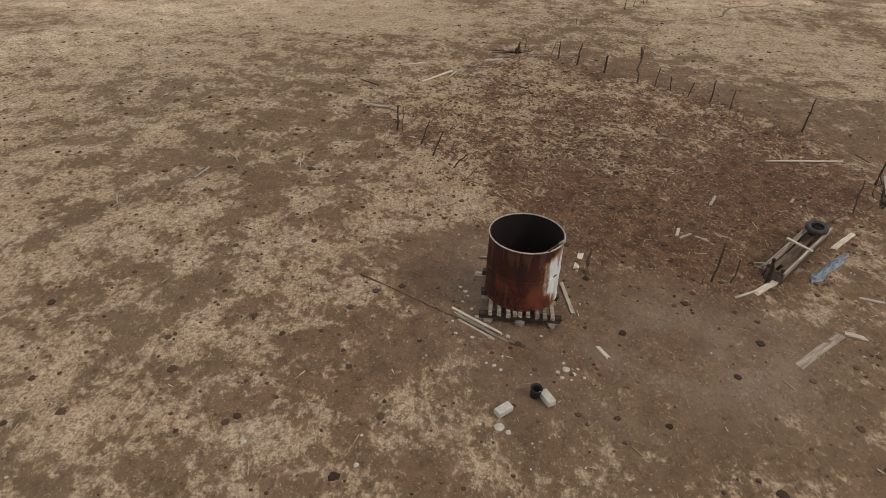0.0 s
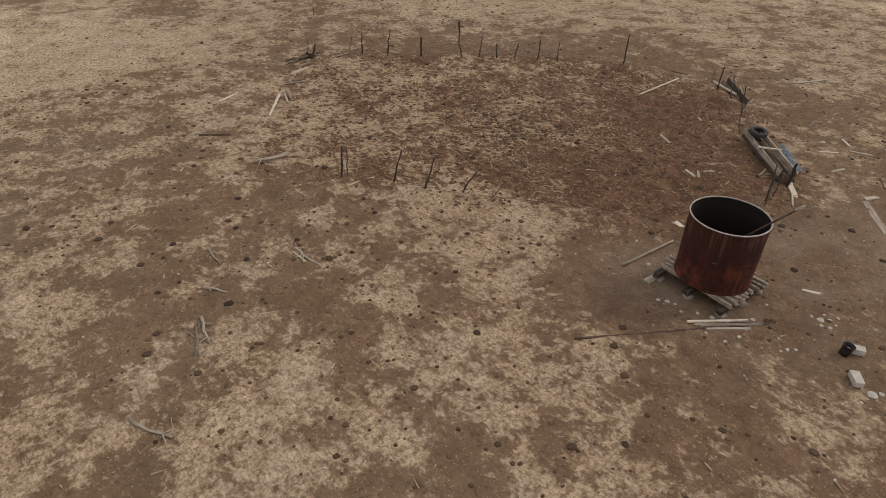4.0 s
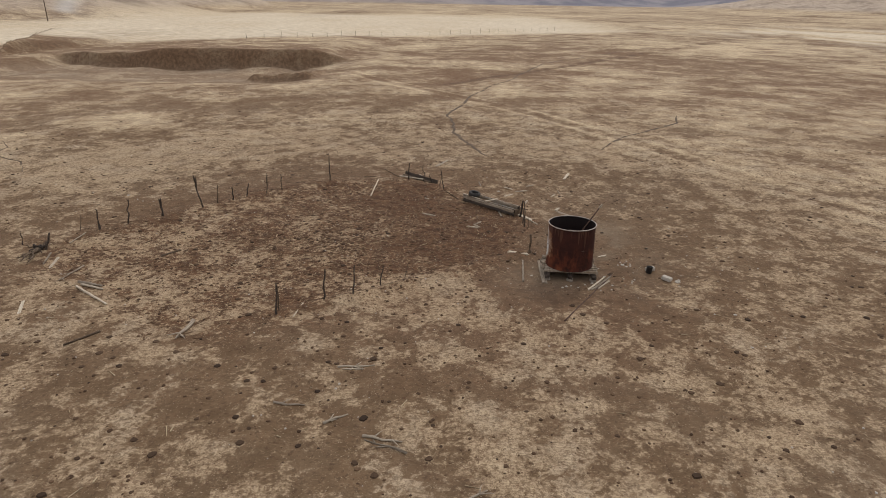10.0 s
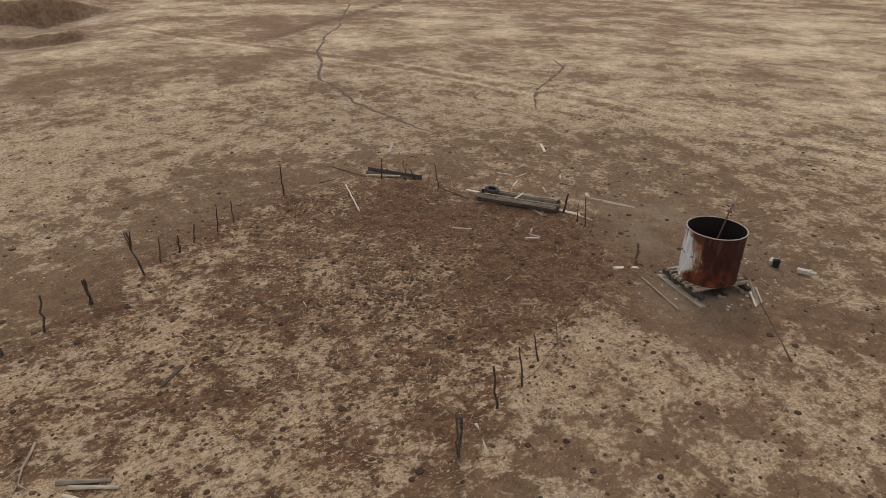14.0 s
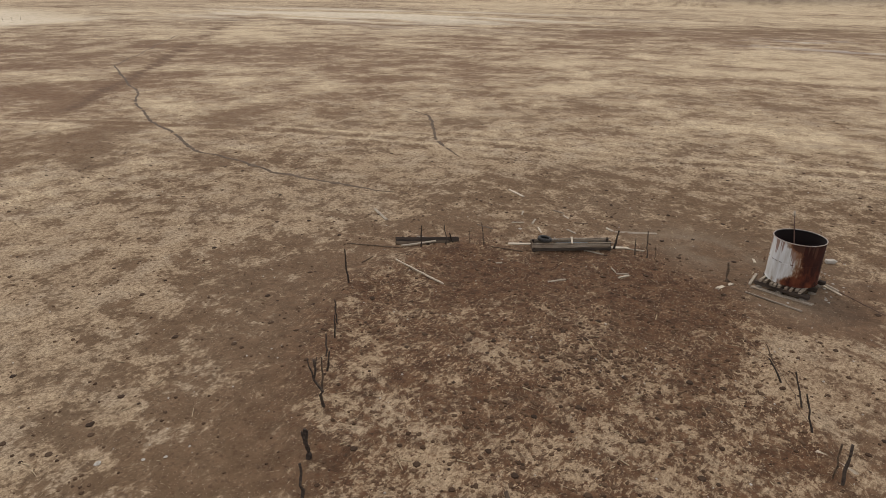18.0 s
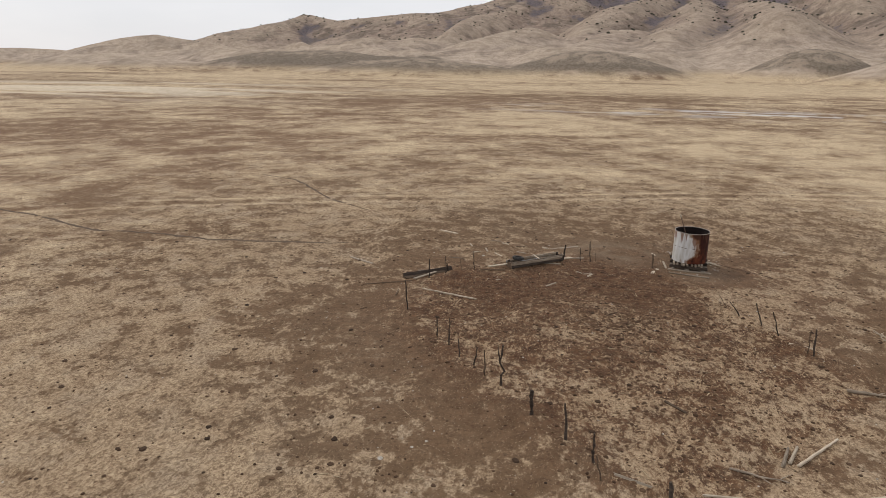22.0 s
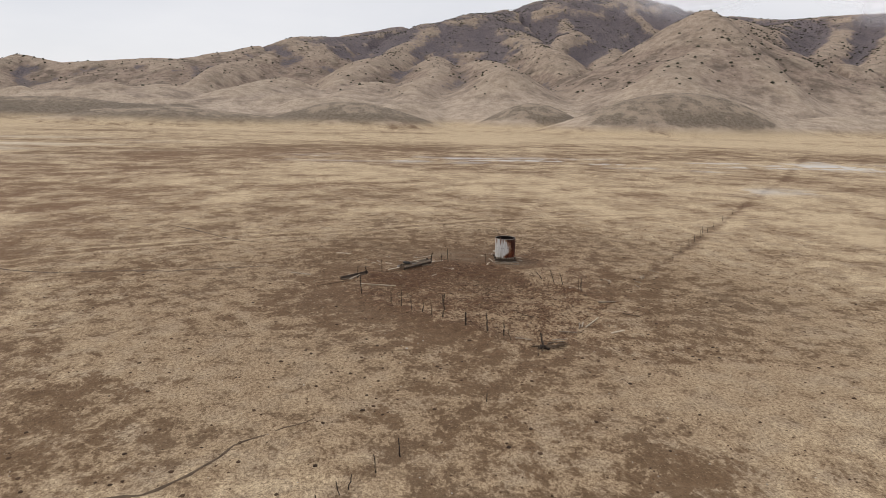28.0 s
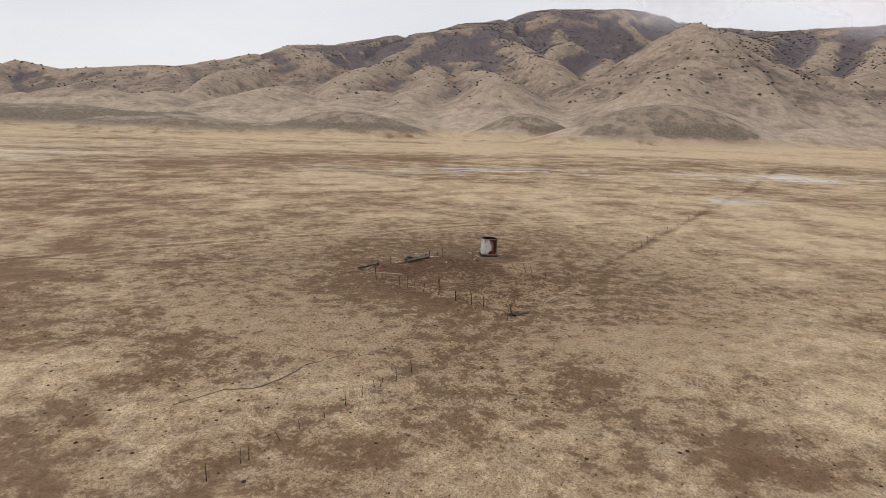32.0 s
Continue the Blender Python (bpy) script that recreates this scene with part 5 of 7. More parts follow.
# ---- the ground: one sheet from the pen to the horizon ----
def build_ground():
    mid = (5.0, 18.0)
    marks = np.linspace(-math.pi, math.pi, 20001)
    toward_hills = np.abs((np.degrees(marks) + 90 + 180) % 360 - 180) < 50
    toward_wash = np.abs(np.degrees(marks) - 27) < 22
    weight = np.cumsum(np.where(toward_hills, 3.0, np.where(toward_wash, 2.2, 1.0)))
    turns = np.interp(np.linspace(weight[0], weight[-1], 841)[:-1], weight, marks)
    rings = [0.5]
    while rings[-1] < 4600:
        rings.append(rings[-1] * (1.0118 if rings[-1] < 58 or rings[-1] > 280 else 1.0075 if rings[-1] < 100 else 1.0165))
    rings = np.array(rings)
    a, r = np.meshgrid(turns, rings)
    x, y = np.concatenate([[mid[0]], (mid[0] + r * np.cos(a)).ravel()]), np.concatenate([[mid[1]], (mid[1] + r * np.sin(a)).ravel()])
    n, m = len(rings), len(turns)
    z = land(x, y)
    i, j = np.meshgrid(np.arange(n - 1), np.arange(m), indexing="ij")
    k = (j + 1) % m
    quads = np.stack([1 + i * m + j, 1 + (i + 1) * m + j, 1 + (i + 1) * m + k, 1 + i * m + k], -1).reshape(-1)
    j = np.arange(m)
    tris = np.stack([np.zeros(m, int), 1 + j, 1 + (j + 1) % m], -1).reshape(-1)
    me = bpy.data.meshes.new("ground")
    faces = len(quads) // 4 + m
    me.vertices.add(len(x))
    me.loops.add(len(quads) + len(tris))
    me.polygons.add(faces)
    me.vertices.foreach_set("co", np.stack([x, y, z], -1).ravel())
    me.loops.foreach_set("vertex_index", np.concatenate([quads, tris]).astype(np.int32))
    starts = np.concatenate([np.arange(len(quads) // 4) * 4, len(quads) + np.arange(m) * 3])
    me.polygons.foreach_set("loop_start", starts.astype(np.int32))
    me.polygons.foreach_set("use_smooth", np.ones(faces, bool))
    me.update(calc_edges=True)
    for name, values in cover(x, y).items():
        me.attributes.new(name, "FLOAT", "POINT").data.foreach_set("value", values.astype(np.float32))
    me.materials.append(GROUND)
    return tagged(new("ground", me), "grazed dry plain of straw and bare brown soil", "ground", kind="structure")


build_ground()


# ---- narrow cattle paths, trodden bare ----
def build_path(line, wide, seed):
    """A narrow strip of dark trodden soil that wanders along a broken line and frays out at its edges."""
    g = random.Random(seed)
    pts = []
    for (ax, ay), (bx, by) in zip(line, line[1:]):
        count = max(2, int(math.hypot(bx - ax, by - ay) / 0.35))
        pts += [(ax + (bx - ax) * k / count, ay + (by - ay) * k / count) for k in range(count)]
    bm, rows = bmesh.new(), []
    for k, (x, y) in enumerate(pts):
        ax, ay = pts[max(k - 1, 0)]
        bx, by = pts[min(k + 1, len(pts) - 1)]
        size = math.hypot(bx - ax, by - ay)
        nx, ny = -(by - ay) / size, (bx - ax) / size
        off = 0.7 * noise.noise(Vector((0.14 * k * 0.35, seed, 0))) + 0.12 * noise.noise(Vector((k * 0.35, seed, 3)))
        ends = min(k, len(pts) - 1 - k) / 8
        w = wide * min(1, 0.2 + ends) * (0.55 + 0.9 * abs(noise.noise(Vector((0.5 * k, seed, 7)))))
        row = []
        for side in (-1, 0, 1):
            d = off + side * w * (1 + 0.35 * g.uniform(-1, 1))
            px, py = x + nx * d, y + ny * d
            row.append(bm.verts.new((px, py, ground_at(px, py) + (0.028 if side == 0 else 0.006))))
        rows.append(row)
    for k, (a, b) in enumerate(zip(rows, rows[1:])):
        if noise.noise(Vector((0.4 * k, seed, 11))) > -0.42:
            for i in range(2):
                bm.faces.new((a[i], a[i + 1], b[i + 1], b[i]))
    return tagged(new("cattle_path", mesh_of(bm, "cattle_path", TRODDEN, True)), "narrow dark cattle path trodden across the plain", "path", kind="structure")


build_path(SIDE_TRAIL, 0.15, 3)
build_path(SHORT_TRAIL, 0.13, 5)
build_path(NORTH_TRAIL, 0.07, 8)


# ---- strewn by the thousand ----
def strewn(name, places, maker, material, label, category):
    """One object of many small loose pieces; maker gives a piece's corners and faces."""
    corners, faces, start = [], [], 0
    for k, (x, y, z) in enumerate(places):
        v, f = maker(k)
        corners.append(v + np.array([x, y, z]))
        faces.extend([tuple(start + q for q in face) for face in f])
        start += len(v)
    me = bpy.data.meshes.new(name)
    me.from_pydata(np.concatenate(corners).tolist(), [], faces)
    me.materials.append(material)
    return tagged(new(name, me), label, category, kind="stuff")


def spots(count, seed, reach, choose):
    """Random places round the pen, thinning outwards, kept where choose(x, y) is above a random number."""
    g = np.random.default_rng(seed)
    r = reach * g.random(count * 6) ** 0.75
    a = g.random(count * 6) * 2 * math.pi
    x, y = 4 + r * np.cos(a), 18 + r * np.sin(a)
    keep = (g.random(count * 6) < choose(x, y)) & (np.hypot(x - 1.6, y - 10.2) > 0.95)
    x, y = x[keep][:count], y[keep][:count]
    return np.stack([x, y, land(x, y)], -1)


def lump_maker(seed, small, large, squash):
    g = np.random.default_rng(seed)

    def make(k):
        m = 7
        s = small + (large - small) * g.random() ** 2
        a = np.arange(m) * 2 * math.pi / m + g.random()
        r0, r1 = s * (0.75 + 0.5 * g.random(m)), s * (0.45 + 0.35 * g.random(m))
        low = np.stack([r0 * np.cos(a), r0 * np.sin(a), np.full(m, -0.25 * s)], -1)
        mid_ = np.stack([r1 * np.cos(a + 0.2), r1 * np.sin(a + 0.2), squash * s * (0.6 + 0.5 * g.random(m))], -1)
        top = np.array([[0.1 * s, 0, squash * s * 0.95]])
        f = [(i, (i + 1) % m, m + (i + 1) % m, m + i) for i in range(m)] + [(m + i, m + (i + 1) % m, 2 * m) for i in range(m)]
        return np.concatenate([low, mid_, top]), f
    return make


def sliver_maker(seed, short, long, thin):
    g = np.random.default_rng(seed)

    def make(k):
        n = short + (long - short) * g.random() ** 2
        a, w, t = g.random() * 2 * math.pi, thin * (0.6 + 0.8 * g.random()), g.normal() * 0.12
        u, s = np.array([math.cos(a), math.sin(a), t]), np.array([-math.sin(a), math.cos(a), 0])
        up = np.array([0, 0, w * 0.8])
        ends = [u * n / 2 * q + s * w / 2 * p for q, p in ((-1, -1), (1, -0.4), (1, 0.4), (-1, 1))]
        v = np.array([*ends, ends[0] * 0.98 + up, ends[1] * 0.9 + up, ends[2] * 0.9 + up, ends[3] * 0.98 + up]) + np.array([0, 0, 0.004])
        return v, [(0, 1, 5, 4), (1, 2, 6, 5), (2, 3, 7, 6), (3, 0, 4, 7), (4, 5, 6, 7)]
    return make


def in_pen(x, y):
    return step(-1.0, 0.6, inside_line(x, y, PEN))


strewn("dung_pats", spots(2600, 3, 40, lambda x, y: 0.25 + 0.5 * step(0.45, 0.65, fbm(x, y, 5, 2, 61))), lump_maker(1, 0.03, 0.12, 0.24), DUNG,
       "dried dark cow pats lying all over the plain", "dung")
strewn("dung_clods", spots(2900, 4, 15, lambda x, y: (0.9 * in_pen(x, y) + 0.08) * (0.25 + 0.75 * step(0.42, 0.58, fbm(x, y, 2.5, 2, 63)))), lump_maker(2, 0.014, 0.085, 0.32), CLOD,
       "small dark clods of trampled dung and soil", "clods")
strewn("soil_crumbs", spots(9500, 5, 30, lambda x, y: 0.3 + 0.4 * step(0.4, 0.6, fbm(x, y, 3, 2, 62))), lump_maker(6, 0.012, 0.055, 0.45), CLOD,
       "crumbs of dark soil on the grazed ground", "soil crumbs")
strewn("pebbles", spots(2600, 7, 34, lambda x, y: 0.12 + 0.2 * np.exp(-(np.hypot(x - 3, y - 8) / 4) ** 2)), lump_maker(8, 0.008, 0.036, 0.5), PEBBLE,
       "pale pebbles and bits of bone on the ground", "pebbles")
strewn("wood_splinters", spots(420, 9, 17, lambda x, y: 0.3 + 0 * x), sliver_maker(10, 0.05, 0.34, 0.018), STRAW,
       "pale splinters of broken fence wood", "wood splinters")
strewn("straw_wisps", spots(9000, 11, 22, lambda x, y: 0.3 + 0.6 * in_pen(x, y)), sliver_maker(12, 0.03, 0.11, 0.007), STRAW,
       "wisps of trampled dry straw", "straw")


# ---- scrub on the hills ----
def build_scrub():
    g = np.random.default_rng(21)
    count = 260000
    x, y = g.uniform(-1300, 950, count), g.uniform(-1750, -420, count)
    high = hills_height(x, y)
    want = 0.034 * step(20, 60, high) + 0.16 * step(70, 150, high) * step(0.45, 0.62, fbm(x, y, 130, 4, 71))
    want += 0.12 * step(30, 90, high) * step(0.55, 0.4, ridged(x, y, 60, 4, 11))
    keep = g.random(count) < want
    x, y = x[keep][:21000], y[keep][:21000]
    z = land(x, y)
    flat = np.array([(math.cos(a) * math.cos(b), math.sin(a) * math.cos(b), math.sin(b)) for b in (-0.35, 0.35, 0.95) for a in np.arange(7) * 2 * math.pi / 7] + [(0, 0, 1.0)])
    f = [(q * 7 + i, q * 7 + (i + 1) % 7, q * 7 + 7 + (i + 1) % 7, q * 7 + 7 + i) for q in (0, 1) for i in range(7)] + [(14 + i, 14 + (i + 1) % 7, 21) for i in range(7)]

    def make(k):
        s = 0.46 + 1.15 * g.random() ** 2.6
        v = flat * s * (0.65 + 0.7 * g.random((22, 1)))
        v[:, :2] *= 1.25
        v[:, 2] = v[:, 2] * 0.8 + 0.35 * s
        return v, f
    strewn("hillside_shrubs", np.stack([x, y, z], -1), make, SHRUB, "dark green shrubs dotted over the dry hills", "shrubs")


build_scrub()


# ---- low cloud on the summits ----
def cloud_material():
    n = Nodes("low_cloud")
    apart = n.tree.nodes.new("ShaderNodeSeparateXYZ")
    n.put(apart.inputs[0], n.tree.nodes.new("ShaderNodeTexCoord").outputs["UV"])
    billow = n.noise(0.004, 3, 0.5, n.stretch(1.0, 1.0, 1.5))
    thick = n.math("ADD", apart.outputs[1], n.math("MULTIPLY", n.math("SUBTRACT", billow, 0.5), 0.7))
    thick = n.math("MULTIPLY", n.span(thick, 0.24, 0.62), n.span(apart.outputs[0], 0.0, 0.30))
    clear = n.tree.nodes.new("ShaderNodeBsdfTransparent")
    white = n.tree.nodes.new("ShaderNodeBsdfTranslucent")
    white.inputs[0].default_value = (0.66, 0.66, 0.675, 1)
    chalk = n.tree.nodes.new("ShaderNodeBsdfDiffuse")
    chalk.inputs[0].default_value = (0.66, 0.66, 0.675, 1)
    both = n.tree.nodes.new("ShaderNodeAddShader")
    n.put(both.inputs[0], white.outputs[0])
    n.put(both.inputs[1], chalk.outputs[0])
    last = n.tree.nodes.new("ShaderNodeMixShader")
    n.put(last.inputs[0], thick)
    n.put(last.inputs[1], clear.outputs[0])
    n.put(last.inputs[2], both.outputs[0])
    n.put(n.tree.nodes["Material Output"].inputs[0], last.outputs[0])
    return n.mat


CLOUD = cloud_material()


def build_cloud(x0, y0, x1, y1, low, high):
    """A bank of low cloud, as a curved sheet hanging before the summits."""
    bm = bmesh.new()
    uv = bm.loops.layers.uv.new("UVMap")
    grid = []
    for i in range(25):
        u = i / 24
        row = []
        for j in range(9):
            v = j / 8
            bulge = 40 * math.sin(math.pi * v) + 25 * noise.noise(Vector((3 * u, 2 * v, 1)))
            row.append((bm.verts.new((x0 + (x1 - x0) * u, y0 + (y1 - y0) * u + bulge, low + (high - low) * v)), (u, v)))
        grid.append(row)
    for a, b in zip(grid, grid[1:]):
        for j in range(8):
            four = (a[j], b[j], b[j + 1], a[j + 1])
            f = bm.faces.new([q[0] for q in four])
            for loop, q in zip(f.loops, four):
                loop[uv].uv = q[1]
    ob = new("backdrop_cloud", mesh_of(bm, "backdrop_cloud", CLOUD, True))
    ob.visible_shadow = False
    return tagged(ob, "white low cloud resting on the far summits", "cloud", kind="structure")


build_cloud(-300, -1480, -1500, -900, 165, 420)
build_cloud(-420, -1340, -1450, -830, 140, 390)


# ---- the tank and what it stands on ----
TANK = (1.60, 10.20)


def build_platform(rng):
    """Short timbers laid across beams, on a few stones."""
    z = ground_at(*TANK)
    ob = base_of("timber_platform", pose(TANK[0], TANK[1], z, 0, 0, -4), "weathered pallet-like platform of short grey timbers under the tank", "platform")
    for y in (-0.70, 0.02, 0.72):
        bm = bmesh.new()
        plank(bm, 1.56, 0.13, 0.12, rng, pose(0, y, 0.165), worn=0.008)
        part("beam", bm, DARK_WOOD, ob)
    for k in range(9):
        bm = bmesh.new()
        plank(bm, 1.72 + rng.uniform(-0.14, 0.10), 0.080, 0.075, rng, pose(-0.56 + k * 0.145 + rng.uniform(-0.012, 0.012), rng.uniform(-0.03, 0.03), 0.277, 0, 0, 90 + rng.uniform(-3, 3)), worn=0.006)
        part("timber", bm, GREY_WOOD, ob)
    for x, y in ((-0.62, -0.70), (0.0, -0.72), (0.62, -0.69), (-0.64, 0.72), (0.05, 0.70), (0.64, 0.73), (-0.66, 0.02), (0.66, 0.0)):
        bm = bmesh.new()
        rough_stone(bm, 0.115, rng, 0.80, pose(x, y, 0.035, 0, 0, rng.uniform(0, 360)))
        part("footing_stone", bm, FOOTING, ob, "dull rough stone wedged under a beam")
    return ob


def build_tank(rng):
    z = ground_at(*TANK) + 0.318
    ob = base_of("water_tank", pose(TANK[0], TANK[1], z), "open-topped rusty steel tank with flaking whitewash on its eastern half", "water tank")
    r, tall, sides = 0.722, 1.345, 72

    def dent(a, h):
        p = noise.noise(Vector((2.2 * math.cos(a), 2.2 * math.sin(a), 1.6 * h)))
        return 0.010 * p - 0.004 * math.exp(-((h - 0.66) / 0.02) ** 2)
    bm = bmesh.new()
    ring_body(bm, [(r, tall * k / 16) for k in range(17)], sides, dent)
    part("shell", bm, PLATE, ob, smooth=True)
    bm = bmesh.new()
    ring_body(bm, [(r - 0.012, tall * k / 8) for k in range(8, -1, -1)], sides, dent)
    part("lining", bm, PLATE_INSIDE, ob, "dark rusted inner wall", smooth=True)
    bm = bmesh.new()
    rings = ring_body(bm, [(r - 0.013, 0.03), (r - 0.2, 0.026), (0.02, 0.02)], sides)
    bm.faces.new(rings[-1])
    part("tank_floor", bm, PLATE_INSIDE, ob, "dark sludgy tank floor", smooth=True)
    bm = bmesh.new()
    around = [(r + 0.002 + 0.015 * math.cos(q * math.pi / 4), tall + 0.004 + 0.015 * math.sin(q * math.pi / 4)) for q in range(9)]
    ring_body(bm, around, sides)
    part("rim", bm, RIM_STEEL, ob, "bright worn rolled rim", smooth=True)
    bm = bmesh.new()
    ring_body(bm, [(r - 0.004, 0.655), (r + 0.010, 0.660), (r + 0.010, 0.672), (r - 0.004, 0.678)], sides, dent)
    seam = part("weld_seam", bm, PLATE, ob, smooth=True)
    bm = bmesh.new()
    ring_body(bm, [(r - 0.004, 0.0), (r + 0.012, 0.004), (r + 0.012, 0.030), (r - 0.004, 0.036)], sides, dent)
    part("foot_ring", bm, PLATE, ob, smooth=True)
    for a in np.radians([-40, 26, 47, 58, 70, 96, 200]):
        bm = bmesh.new()
        plank(bm, 0.085, 0.012, 0.022, rng, pose((r + 0.006) * math.cos(a), (r + 0.006) * math.sin(a), 0.69, 0, 0, math.degrees(a) + 90), 2, 0.002, 0.004)
        part("weld_scab", bm, RUST_STEEL, seam, "dark rust scab along the seam")
    return ob


def build_pipe(rng):
    """A steel pipe with a pale end, standing in the tank and leaning on its rim."""
    ob = base_of("leaning_pipe", pose(0, 0, 0), "thin rusty pipe with a pale end leaning in the tank", "pipe")
    low, top = Vector((1.42, 10.62, ground_at(*TANK) + 0.36)), Vector((2.11, 9.21, 2.12))
    neck = low.lerp(top, 0.93)
    bm = bmesh.new()
    tube(bm, [low.lerp(neck, k / 6) for k in range(7)], [0.021] * 7, 8, 0.04, rng)
    part("shaft", bm, RUST_STEEL, ob, smooth=True)
    bm = bmesh.new()
    tube(bm, [neck, neck.lerp(top, 0.5), top], [0.030, 0.034, 0.030], 8, 0.05, rng)
    part("pipe_end", bm, PALE_WOOD, ob, "pale chipped end", smooth=True)
    return ob


rng = random.Random(5)
build_platform(rng)
build_tank(rng)
build_pipe(rng)


# ---- blocks, bucket and the stones beside them ----
def build_block(x, y, turn, tilt, up, label, rng):
    """A concrete block with two open cells."""
    ob = base_of("concrete_block", pose(x, y, ground_at(x, y) + up, tilt, 0, turn), label, "concrete block", "concrete blocks")
    a, b, c, w = 0.150, 0.075, 0.058, 0.025
    bm = bmesh.new()
    bmesh.ops.create_cube(bm, size=1, matrix=Matrix.Translation((0, 0, c - 0.0125)) @ Matrix.Diagonal((2 * a, 2 * b, 0.025, 1)))
    for cx, cy, sx, sy in ((0, b - w / 2, 2 * a, w), (0, -b + w / 2, 2 * a, w), (-a + w / 2, 0, w, 2 * (b - w)), (a - w / 2, 0, w, 2 * (b - w)), (0, 0, w, 2 * (b - w))):
        bmesh.ops.create_cube(bm, size=1, matrix=Matrix.Translation((cx, cy, -0.0125)) @ Matrix.Diagonal((sx, sy, 2 * c - 0.025, 1)))
    bmesh.ops.bevel(bm, geom=[e for e in bm.edges], offset=0.005, segments=1, affect="EDGES")
    for v in bm.verts:
        v.co += Vector([rng.uniform(-1, 1) * 0.003 for _ in range(3)])
    part("block_body", bm, CONCRETE, ob)
    return ob


build_block(1.10, 7.20, 38, 0, 0.075, "grey concrete block lying on bare soil", rng)
build_block(1.86, 7.50, -62, 0, 0.065, "pale concrete block lying beside the black bucket", rng)


def build_bucket(rng):
    x, y = 1.66, 7.60
    ob = base_of("bucket", pose(x, y, ground_at(x, y) + 0.003, 6, 4, 0) @ Matrix.Scale(0.86, 4), "dented black plastic bucket standing on bare soil", "bucket")
    bm = bmesh.new()
    rings = ring_body(bm, [(0.02, 0.0), (0.098, 0.0), (0.106, 0.11), (0.116, 0.235), (0.124, 0.236), (0.124, 0.250), (0.110, 0.250), (0.100, 0.11), (0.09, 0.02), (0.02, 0.016)], 28)
    bm.faces.new(rings[0][::-1])
    bm.faces.new(rings[-1])
    pail = part("pail", bm, BLACK_PLASTIC, ob, smooth=True)
    bm = bmesh.new()
    tube(bm, [Vector((0.126 * math.cos(q), 0.05, 0.23 - 0.11 * math.sin(q))) for q in np.linspace(0, math.pi, 12)], [0.004] * 12, 5, 0.0, rng)
    part("bail", bm, RUST_STEEL, pail, "rusty wire bail hanging down")
    return ob


build_bucket(rng)


def build_stone(x, y, size, label="pale broken stone lying on bare soil", squash=0.32):
    bm = bmesh.new()
    rough_stone(bm, size * 0.72, rng, squash)
    ob = new("stone", mesh_of(bm, "stone", STONE))
    ob.matrix_world = pose(x, y, ground_at(x, y) + size * 0.1, 0, 0, rng.uniform(0, 360))
    return tagged(ob, label, "stone", "pale stones")


for x, y, size in ((1.02, 6.88, 0.13), (1.16, 6.80, 0.07), (2.30, 8.26, 0.10), (2.42, 8.14, 0.07), (2.20, 8.05, 0.06), (2.52, 8.28, 0.05), (2.36, 8.00, 0.045), (1.00, 8.30, 0.06),
                   (1.12, 8.20, 0.05), (0.86, 8.36, 0.045), (9.24, 27.8, 0.10), (8.70, 27.16, 0.06), (8.45, 26.83, 0.06), (0.30, 9.12, 0.05), (0.62, 9.02, 0.06), (-3.0, 6.4, 0.07),
                   (-1.2, 6.05, 0.07), (1.3, 11.4, 0.06), (0.95, 9.05, 0.05), (0.55, 10.3, 0.05), (0.50, 10.44, 0.08), (0.44, 10.10, 0.05), (0.72, 9.62, 0.08), (0.86, 9.38, 0.06), (0.62, 9.86, 0.05), (1.30, 9.10, 0.07), (1.95, 9.14, 0.05), (0.40, 10.58, 0.06), (2.14, 8.18, 0.06), (2.28, 8.42, 0.05), (2.60, 8.06, 0.05), (0.70, 6.95, 0.05), (10.73, 11.69, 0.10)):
    build_stone(x, y, size)


# ---- loose timber ----
def lay(name, x0, y0, x1, y1, wide, thick, material, label, category, shape="board", up=0.0):
    """A board, pole or branch lying from one place to another."""
    z0, z1 = ground_at(x0, y0), ground_at(x1, y1)
    a, b = Vector((x0, y0, z0 + thick * 0.42 + up)), Vector((x1, y1, z1 + thick * 0.42 + up))
    away = b - a
    size = away.length
    turn = Vector((1, 0, 0)).rotation_difference(away.normalized()).to_matrix().to_4x4()
    bm = bmesh.new()
    if shape == "board":
        plank(bm, size, wide, thick, rng, None, 7, 0.006, 0.05)
    else:
        count = max(5, int(size * 6))
        pts = crooked((-size / 2, 0, 0), (size / 2, 0, 0), count, 0.004 * size if shape == "pole" else 0.05 * size, rng)
        for p in pts:
            p.z *= 0.3
        taper = 0.25 if shape == "pole" else 0.6
        tube(bm, pts, [wide / 2 * (1 - taper * k / (count - 1)) for k in range(count)], 8, 0.2, rng)
        if shape == "branch":
            for side in (-1, 1):
                k = rng.randrange(count // 3, count - 1)
                p = pts[k]
                q = p + Vector((rng.uniform(0.15, 0.3) * size, side * rng.uniform(0.12, 0.25) * size, 0.04))
                tube(bm, crooked(p, q, 4, 0.015, rng), [wide * 0.25, wide * 0.2, wide * 0.14, wide * 0.07], 6, 0.2, rng)
    ob = new(name, mesh_of(bm, name, material, shape != "board"))
    ob.matrix_world = Matrix.Translation((a + b) / 2) @ turn
    return tagged(ob, label, category, "loose timber")


